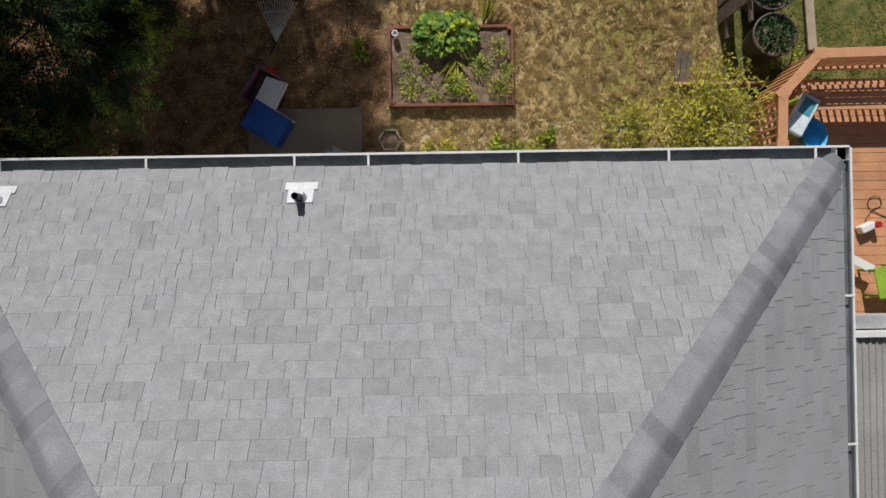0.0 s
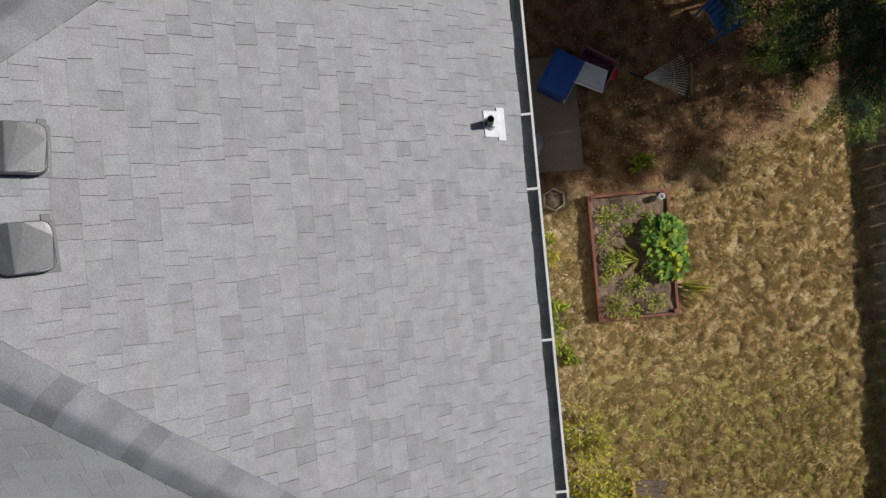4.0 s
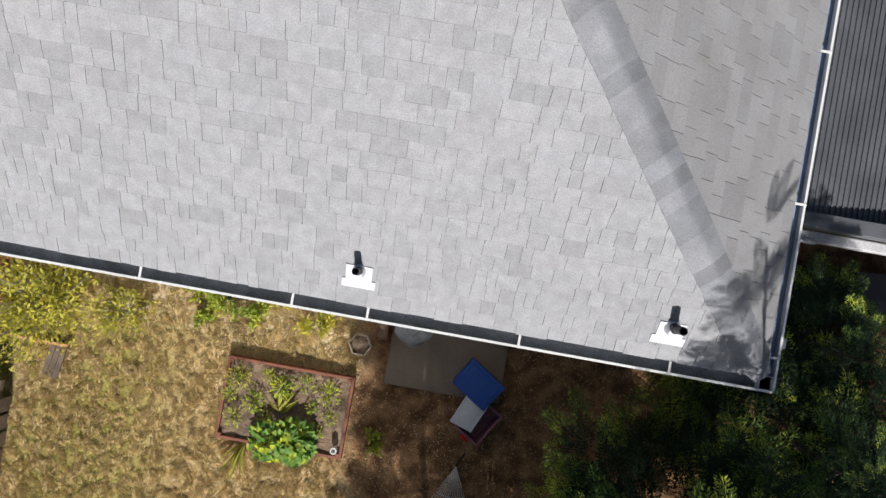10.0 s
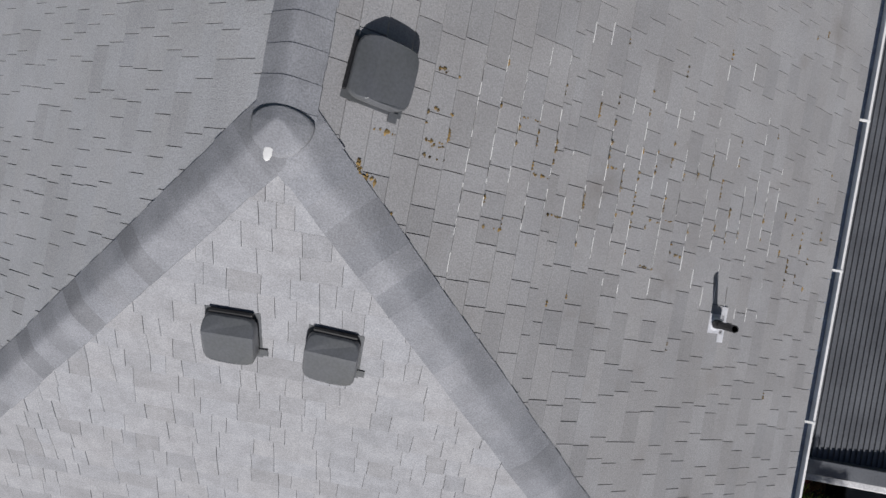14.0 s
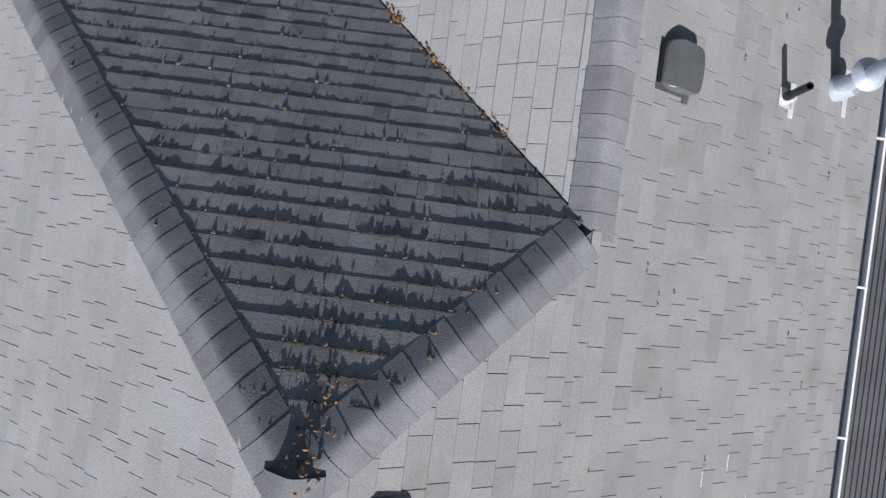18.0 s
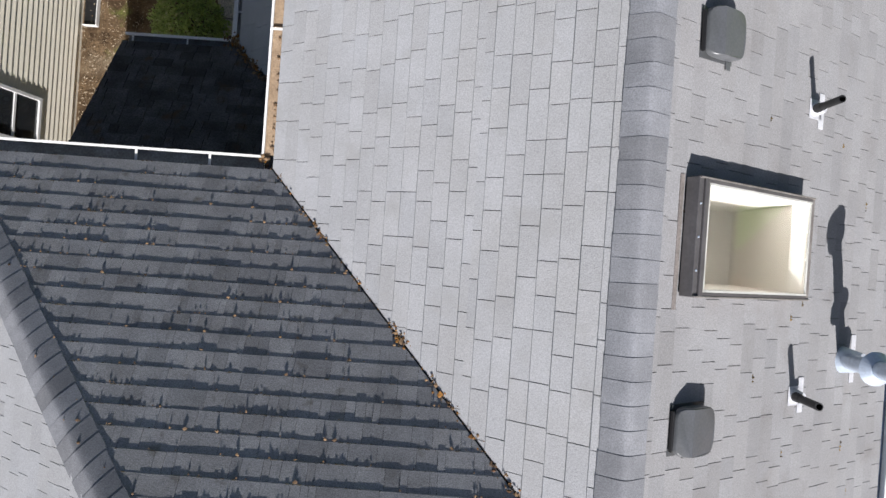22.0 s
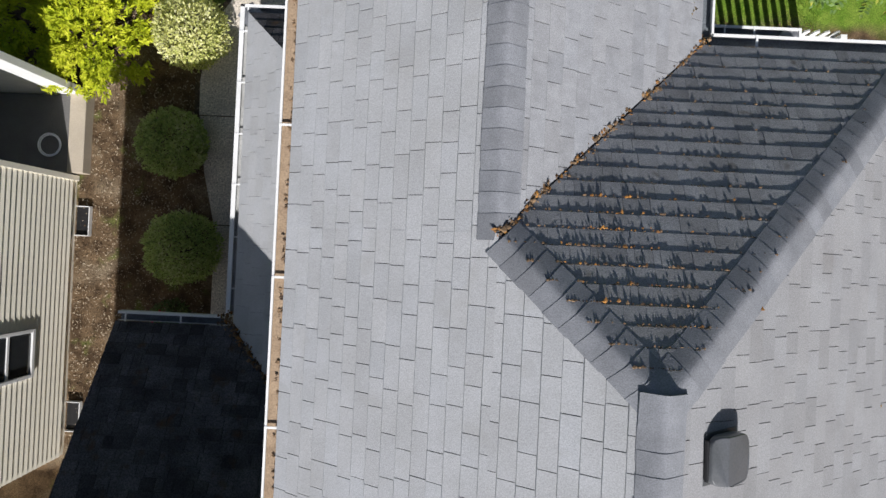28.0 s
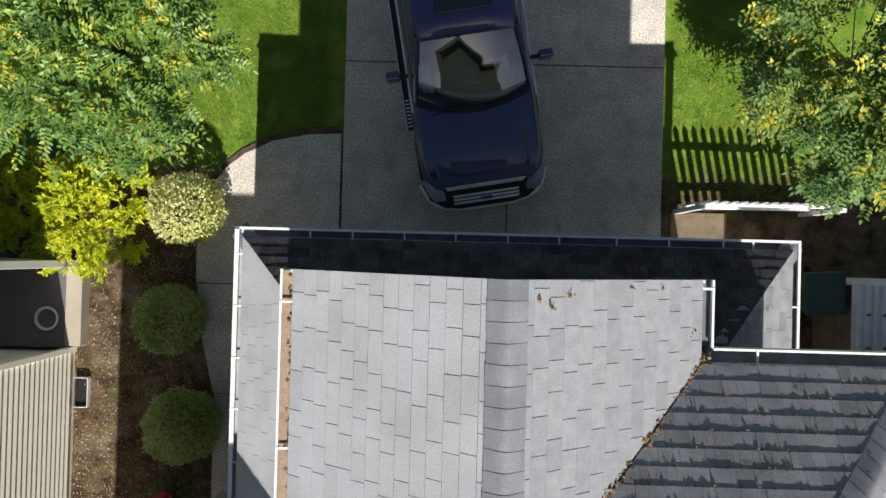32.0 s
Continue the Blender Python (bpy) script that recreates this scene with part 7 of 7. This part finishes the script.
def loft_roof(x0, x1, y0, y1, z0, z1):
    """A plain hip roof with a thin underside."""
    bm = bmesh.new()
    d = (y1 - y0) / 2
    lo = [bm.verts.new(v) for v in ((x0, y0, z0), (x1, y0, z0), (x1, y1, z0), (x0, y1, z0))]
    a, b = bm.verts.new((x0 + d, (y0 + y1) / 2, z1)), bm.verts.new((x1 - d, (y0 + y1) / 2, z1))
    for f in ((lo[0], lo[1], b, a), (lo[1], lo[2], b), (lo[2], lo[3], a, b), (lo[3], lo[0], a), tuple(lo[::-1])):
        bm.faces.new(f)
    return bm


SIDING = mat("beige_siding", (0.90, 0.85, 0.72), 0.55, col2=(0.85, 0.80, 0.67), scale=2, grain=40, amount=0.12)
nb = empty("neighbour_house", "beige lap-sided neighbouring house with white windows", "house", kind="structure")
part("wall", boxes((-9, -2.0, 8.7, 13.4, -0.1, 5.6)), SIDING, nb)
lap = bpy.data.meshes.new("siding_board")
lv = [(0, -0.5, 0.0), (0.028, -0.5, 0.0), (0.006, -0.5, 0.118), (0, -0.5, 0.118)]
lv += [(x, 0.5, z) for x, y, z in lv]
lap.from_pydata(lv, [], [(0, 1, 2, 3), (7, 6, 5, 4), (0, 4, 5, 1), (1, 5, 6, 2), (2, 6, 7, 3)])
lap.materials.append(SIDING)
for i in range(46):
    z = 0.15 + i * 0.116
    spans = ((8.7, 13.4),) if not 0.95 < z + 0.06 < 2.2 else ((8.7, 10.2), (10.98, 13.4))
    for y0, y1 in spans:
        o = new("siding_board", lap)
        o.parent = nb
        o.matrix_basis = Matrix.LocRotScale((-2.0, (y0 + y1) / 2, z), None, (1, y1 - y0, 1))
part("roof", loft_roof(-9.4, -1.62, 8.3, 13.85, 5.55, 7.3), NROOF, nb, "grey shingle roof")
part("fascia", boxes((-9.42, -1.6, 8.26, 8.3, 5.45, 5.62), (-9.42, -1.6, 13.85, 13.89, 5.45, 5.62), (-1.62, -1.58, 8.3, 13.85, 5.45, 5.6)), WHITE, nb)
win = empty_part("window", nb)
win.matrix_basis = Matrix.Translation((-2.0, 10.59, 0.97))
part("frame", boxes((0.0, 0.06, -0.38, 0.38, 0, 0.06), (0.0, 0.06, -0.38, 0.38, 1.15, 1.21), (0.0, 0.06, -0.38, -0.325, 0.06, 1.15), (0.0, 0.06, 0.325, 0.38, 0.06, 1.15), (0.0, 0.045, -0.325, 0.325, 0.56, 0.61), bevel=0.004), WHITE, win)
DARKGL = mat("window_glass", (0.03, 0.035, 0.04), 0.06, scale=2, bump=0, amount=0.1, spec=0.8)
part("pane", boxes((0.004, 0.03, -0.325, 0.325, 0.06, 0.56)), DARKGL, win)
part("pane", boxes((0.004, 0.03, -0.325, 0.325, 0.61, 1.15)), DARKGL, win)
part("corner_trim", boxes((-2.05, -1.955, 13.38, 13.47, 0, 5.5), bevel=0.003), SIDING, nb)
for y in (12.7, 9.37):
    w = empty("window_well", "white rimmed window well at the foot of the wall", "window well", Matrix.Translation((-1.95, y, gz(-1.9, y))), group="window wells along the neighbouring wall")
    part("rim", boxes((0, 0.25, -0.255, -0.241, 0.0, 0.10), (0, 0.25, 0.241, 0.255, 0.0, 0.10), (0.236, 0.25, -0.241, 0.241, 0.0, 0.10), bevel=0.006), WHITE, w)
    part("floor", boxes((0, 0.235, -0.235, 0.235, 0.0, 0.03)), BLACK, w)
PORCH = mat("porch_grey", (0.13, 0.125, 0.12), 0.85, col2=(0.10, 0.095, 0.09), scale=3)
TANC = mat("tan_concrete", (0.42, 0.36, 0.28), 0.85, col2=(0.36, 0.31, 0.24), scale=3, grain=60, amount=0.2)
part("porch_floor", boxes((-9, -2.05, 13.47, 14.8, -0.1, 0.2)), PORCH, nb)
part("porch_kerb", boxes((-2.05, -1.78, 13.5, 14.85, -0.1, 0.22), bevel=0.01), TANC, nb)
part("porch_beam", boxes((-9, -1.85, 14.82, 14.94, 0.0, 2.3), bevel=0.006), WHITE, nb, "white porch end panel")
ringm = bmesh.new()
for i in range(26):
    for k in range(2):
        a0, a1 = 2 * math.pi * i / 26, 2 * math.pi * (i + 1) / 26
        r = 0.17 + k * 0.022
        limb(ringm, (r * math.cos(a0), r * math.sin(a0), 0.012 + k * 0.012), (r * math.cos(a1), r * math.sin(a1), 0.012 + k * 0.012), 0.011, 0.011, 6)
hz = tagged(mesh_object("coiled_hose", ringm, LIDW), "grey coiled garden hose on the porch", "hose")
hz.matrix_world = Matrix.Translation((-2.36, 13.95, 0.2))

# ---- front: fence, bin ----
pf = empty("picket_fence", "white picket fence beside the driveway", "fence", Matrix.Translation((8.15, 16.1, 0)))
for i in range(14):
    x = 0.03 + i * 0.152
    bm = bmesh.new()
    pv = [(x, 0.02), (x + 0.085, 0.02), (x + 0.085, 1.06), (x + 0.0425, 1.13), (x, 1.06)]
    f = [bm.verts.new((a, -0.01, z)) for a, z in pv]
    k = [bm.verts.new((a, 0.012, z)) for a, z in pv]
    bm.faces.new(f), bm.faces.new(k[::-1])
    for q in range(5):
        bm.faces.new((f[q], k[q], k[(q + 1) % 5], f[(q + 1) % 5]))
    bmesh.ops.recalc_face_normals(bm, faces=bm.faces)
    part("picket", bm, WHITE, pf)
for z in (0.25, 0.82):
    part("rail", boxes((0, 2.15, -0.05, -0.012, z, z + 0.09), bevel=0.003), WHITE, pf)
for x in (0.0, 2.1):
    part("post", boxes((x - 0.05, x + 0.05, -0.12, -0.052, -0.05, 1.15), bevel=0.005), WHITE, pf)
gb_ = empty("green_bin", "dark green wheeled waste bin", "bin", pose(10.09, 14.75, 0.02, 0, 0, 3))
GB = mat("green_plastic", (0.02, 0.05, 0.035), 0.5, scale=3)
part("body", boxes((-0.28, 0.28, -0.3, 0.3, 0.05, 0.95), bevel=0.03), GB, gb_)
part("lid", boxes((-0.31, 0.31, -0.33, 0.33, 0.955, 1.02), bevel=0.03), GB, gb_)
for x in (-0.27, 0.22):
    bm = bmesh.new()
    limb(bm, (x, 0.3, 0.1), (x + 0.05, 0.3, 0.1), 0.1, 0.1, 16)
    part("wheel", bm, BLACK, gb_)
tagged(mesh_object("side_path", boxes((8.05, 9.0, 13.0, 16.0, -0.1, 0.012)), mat("bare_earth", (0.19, 0.145, 0.09), 0.95, col2=(0.12, 0.09, 0.055), scale=4, grain=60, amount=0.5, coord="World")), "bare brown earth strip beside the driveway", "path", kind="structure")

# ---- pickup truck ----
NAVY = mat("navy_paint", (0.036, 0.042, 0.135), 0.2, metal=0.0, col2=(0.032, 0.037, 0.12), scale=2, grain=30, amount=0.05, bump=0.0, spec=0.6)
NAVY.node_tree.nodes["Principled BSDF"].inputs["Coat Weight"].default_value = 1.0
CHROME = mat("chrome", (0.90, 0.92, 0.95), 0.3, metal=0.3, scale=2, amount=0.03, bump=0.0)
TRIM = mat("black_trim", (0.012, 0.012, 0.013), 0.5, scale=4)
CLEAR = bpy.data.materials.new("windscreen_glass")
CLEAR.use_nodes = True
cbn = CLEAR.node_tree.nodes["Principled BSDF"]
cbn.inputs["Base Color"].default_value, cbn.inputs["Roughness"].default_value = (0.90, 0.96, 0.96, 1), 0.02
cbn.inputs["Transmission Weight"].default_value, cbn.inputs["IOR"].default_value = 1.0, 2.1
truck = empty("pickup_truck", "dark navy blue pickup truck with chrome grille facing the house", "pickup truck", pose(4.93, 16.0, 0.03, 0, 0, 10))


def loft(sections, smooth=True):
    bm = bmesh.new()
    rows = [[bm.verts.new((x, y, z)) for x, z in prof] for y, prof in sections]
    for a, b in zip(rows, rows[1:]):
        for i in range(len(a) - 1):
            bm.faces.new((a[i], b[i], b[i + 1], a[i + 1])).smooth = smooth
    bm.faces.new(rows[0]), bm.faces.new(rows[-1][::-1])
    bmesh.ops.recalc_face_normals(bm, faces=bm.faces)
    return bm


def sym(half):
    return [(-x, z) for x, z in half] + [(x, z) for x, z in half[::-1] if x > 1e-6]


def body_prof(hw, zt, bulge):
    return sym([(hw * 0.96, 0.42), (hw, 0.6), (hw, 0.85), (hw * 0.985, zt - 0.16), (hw * 0.93, zt - 0.05), (hw * 0.86, zt - 0.012), (hw * 0.76, zt - 0.02), (hw * 0.72, zt + bulge * 0.6), (hw * 0.35, zt + bulge), (0.0, zt + bulge)])


part("body", loft([(0.29, body_prof(0.66, 0.93, 0.0)), (0.33, body_prof(0.80, 0.985, 0.01)), (0.46, body_prof(0.925, 1.05, 0.03)), (0.8, body_prof(0.965, 1.10, 0.035)), (1.3, body_prof(0.975, 1.15, 0.03)), (1.5, body_prof(0.975, 1.165, 0.0)), (2.2, body_prof(0.98, 1.17, -0.12)), (3.75, body_prof(0.98, 1.17, -0.12)), (3.8, body_prof(0.98, 1.2, -0.5)), (5.5, body_prof(0.98, 1.2, -0.5)), (5.6, body_prof(0.97, 1.18, -0.5))]), NAVY, truck)
part("bumper", loft([(0.0, sym([(0.42, 0.46), (0.44, 0.56), (0.42, 0.66), (0.0, 0.67)])), (0.05, sym([(0.66, 0.44), (0.68, 0.56), (0.67, 0.68), (0.0, 0.70)])), (0.2, sym([(0.87, 0.44), (0.89, 0.56), (0.88, 0.69), (0.0, 0.70)])), (0.46, sym([(0.975, 0.44), (0.995, 0.56), (0.98, 0.70), (0.0, 0.70)]))]), TRIM, truck)
part("bumper_strip", loft([(-0.035, sym([(0.40, 0.60), (0.40, 0.635), (0.0, 0.64)])), (0.02, sym([(0.68, 0.60), (0.68, 0.635), (0.0, 0.64)])), (0.10, sym([(0.83, 0.60), (0.83, 0.635), (0.0, 0.64)])), (0.22, sym([(0.94, 0.60), (0.94, 0.635), (0.0, 0.64)])), (0.46, sym([(1.03, 0.60), (1.03, 0.635), (0.0, 0.64)]))]), CHROME, truck, "silver strip round the front bumper")
grille = part("grille", loft([(0.06, sym([(0.58, 0.68), (0.58, 0.70), (0.0, 0.70)])), (0.30, sym([(0.62, 0.68), (0.62, 0.92), (0.0, 0.92)]))], False), TRIM, truck)
for y, z in ((0.075, 0.735), (0.125, 0.785), (0.175, 0.83)):
    part("bar", loft([(y - 0.012, sym([(0.50, z - 0.02), (0.50, z), (0.0, z + 0.002)])), (y + 0.024, sym([(0.53, z - 0.02), (0.53, z + 0.012), (0.0, z + 0.014)]))]), CHROME, grille)
part("grille_frame", boxes((-0.60, 0.60, 0.275, 0.30, 0.915, 0.945), bevel=0.008), CHROME, truck)
part("hood_lip", loft([(0.30, sym([(0.60, 0.955), (0.60, 0.972), (0.0, 0.975)])), (0.325, sym([(0.64, 0.965), (0.64, 0.985), (0.0, 0.99)]))]), CHROME, truck, "thin chrome strip along the hood edge")
part("emblem", boxes((-0.09, 0.09, 0.085, 0.13, 0.79, 0.845), bevel=0.008), mat("emblem_blue", (0.02, 0.06, 0.25), 0.3, scale=3), truck)
LENS = mat("lamp_lens", (0.30, 0.33, 0.38), 0.08, scale=3, bump=0.0)
for sg in (-1, 1):
    part("headlight", loft([(0.14, [(sg * 0.63, 0.74), (sg * 0.63, 0.80), (sg * 0.80, 0.80), (sg * 0.80, 0.74)]), (0.26, [(sg * 0.64, 0.74), (sg * 0.64, 0.89), (sg * 0.895, 0.89), (sg * 0.895, 0.76)]), (0.48, [(sg * 0.8, 0.76), (sg * 0.8, 0.96), (sg * 0.962, 0.95), (sg * 0.962, 0.78)])]), LENS, truck)
    part("hood_crease", boxes((sg * 0.70 - 0.02, sg * 0.70 + 0.02, 0.45, 1.25, 1.07, 1.095), bevel=0.008), NAVY, truck)
    mir = part("mirror", boxes((sg * 1.05, sg * 1.26, 2.0, 2.13, 1.12, 1.32), bevel=0.03), NAVY, truck)
    part("mirror_arm", boxes((sg * 0.93, sg * 1.08, 2.03, 2.09, 1.17, 1.21), bevel=0.01), TRIM, truck)
    part("side_window", loft([(1.75, [(sg * 0.90, 1.18), (sg * 0.885, 1.22), (sg * 0.875, 1.22), (sg * 0.89, 1.18)]), (2.45, [(sg * 0.90, 1.18), (sg * 0.755, 1.70), (sg * 0.745, 1.70), (sg * 0.89, 1.18)]), (3.7, [(sg * 0.90, 1.18), (sg * 0.755, 1.70), (sg * 0.745, 1.70), (sg * 0.89, 1.18)])], False), DARKGL, truck)
    part("belt_trim", boxes((sg * 0.93, sg * 0.955, 1.5, 3.7, 1.165, 1.185)), CHROME, truck)
    step = part("running_board", boxes((sg * 0.98, sg * 1.075, 1.4, 3.7, 0.38, 0.43), bevel=0.01), TRIM, truck)
    part("edge_strip", boxes((sg * 1.076, sg * 1.09, 1.4, 3.7, 0.40, 0.432), bevel=0.003), CHROME, step)
    for i in range(8):
        part("tread", boxes((sg * 1.0, sg * 1.06, 1.45 + i * 0.06, 1.475 + i * 0.06, 0.431, 0.437)), CHROME, step)
    for y in (0.95, 4.55):
        wh = empty_part("wheel", truck)
        wh.matrix_basis = Matrix.Translation((sg * 0.86, y, 0.39)) @ Matrix.Rotation(math.pi / 2, 4, "Y")
        part("tyre", cyl(bmesh.new(), 0.39, 0.39, -0.13, 0.13, 32), TRIM, wh)
        part("rim", cyl(bmesh.new(), 0.24, 0.24, -0.135, 0.135, 24), CHROME, wh)
bm = bmesh.new()
ws = []
for t in range(7):
    f = t / 6
    row = []
    for q in range(9):
        u = -1 + q / 4
        yb, yt = 1.46 + 0.21 * u * u, 2.37 + 0.12 * u * u
        row.append((u * (0.86 - 0.15 * f), yb + (yt - yb) * f, 1.185 + (1.735 - 1.185) * f + 0.03 * math.sin(f * math.pi) - 0.05 * u * u))
    ws.append(row)
for dz in (0.0, -0.008):
    g = [[bm.verts.new((x, y, z + dz)) for x, y, z in row] for row in ws]
    for t in range(6):
        for q in range(8):
            f = bm.faces.new((g[t][q], g[t][q + 1], g[t + 1][q + 1], g[t + 1][q]) if dz == 0 else (g[t + 1][q], g[t + 1][q + 1], g[t][q + 1], g[t][q]))
            f.smooth = True
part("windscreen", bm, CLEAR, truck).visible_shadow = False
part("roof", loft([(2.36, sym([(0.70, 1.71), (0.66, 1.745), (0.3, 1.765), (0.0, 1.77)])), (2.62, sym([(0.76, 1.71), (0.70, 1.78), (0.3, 1.80), (0.0, 1.805)])), (3.5, sym([(0.76, 1.71), (0.70, 1.78), (0.3, 1.80), (0.0, 1.805)])), (3.75, sym([(0.74, 1.70), (0.68, 1.74), (0.3, 1.76), (0.0, 1.765)]))]), NAVY, truck)
part("sunroof", boxes((-0.4, 0.4, 2.68, 3.2, 1.795, 1.812), bevel=0.02), DARKGL, truck)
for sg in (-1, 1):
    bm = bmesh.new()
    limb(bm, (sg * 0.88, 1.66, 1.15), (sg * 0.73, 2.42, 1.72), 0.04, 0.04, 8)
    part("pillar", bm, NAVY, truck)
part("rear_window", boxes((-0.7, 0.7, 3.7, 3.74, 1.18, 1.7)), DARKGL, truck)
part("dashboard", boxes((-0.82, 0.82, 1.62, 2.1, 1.02, 1.13), bevel=0.03), TRIM, truck)
bm = bmesh.new()
for q in range(8):
    u0, u1 = -1 + q / 4, -1 + (q + 1) / 4
    c = [bm.verts.new((u * 0.86, 1.37 + 0.21 * u * u + dy, 1.165 + dz)) for dz in (0.012, -0.03) for u, dy in ((u0, 0), (u1, 0), (u1, 0.12), (u0, 0.12))]
    bm.faces.new(c[:4]), bm.faces.new((c[0], c[4], c[5], c[1]))
bmesh.ops.remove_doubles(bm, verts=bm.verts, dist=0.0005)
part("cowl", bm, TRIM, truck)
for sg in (-1, 1):
    bm = bmesh.new()
    limb(bm, (sg * 0.35 - 0.3, 1.42, 1.195), (sg * 0.35 + 0.3, 1.52, 1.215), 0.008, 0.006, 6)
    part("wiper", bm, TRIM, truck)
    part("seat", boxes((sg * 0.42 - 0.26, sg * 0.42 + 0.26, 2.65, 2.9, 0.8, 1.5), bevel=0.05), TRIM, truck)
part("console_screen", boxes((-0.12, 0.12, 1.78, 1.9, 1.14, 1.2), bevel=0.01), DARKGL, truck)
ppr = empty("papers", "white sheets and a green folder on the dashboard", "papers", pose(4.93, 16.0, 0.03, 0, 0, 10))
part("sheet", boxes((-0.12, 0.12, -0.16, 0.16, 0, 0.004)), WHITE, ppr).matrix_basis = pose(0.50, 1.98, 1.165, 10, 0, 12)
part("folder", boxes((-0.13, 0.13, -0.1, 0.1, 0, 0.008)), mat("green_card", (0.03, 0.52, 0.24), 0.6, scale=3), ppr).matrix_basis = pose(0.52, 1.86, 1.175, 14, 0, -8)
part("sheet", boxes((-0.10, 0.10, -0.25, 0.25, 0, 0.004)), LIDW, ppr).matrix_basis = pose(-0.68, 1.95, 1.165, 12, 0, 3)
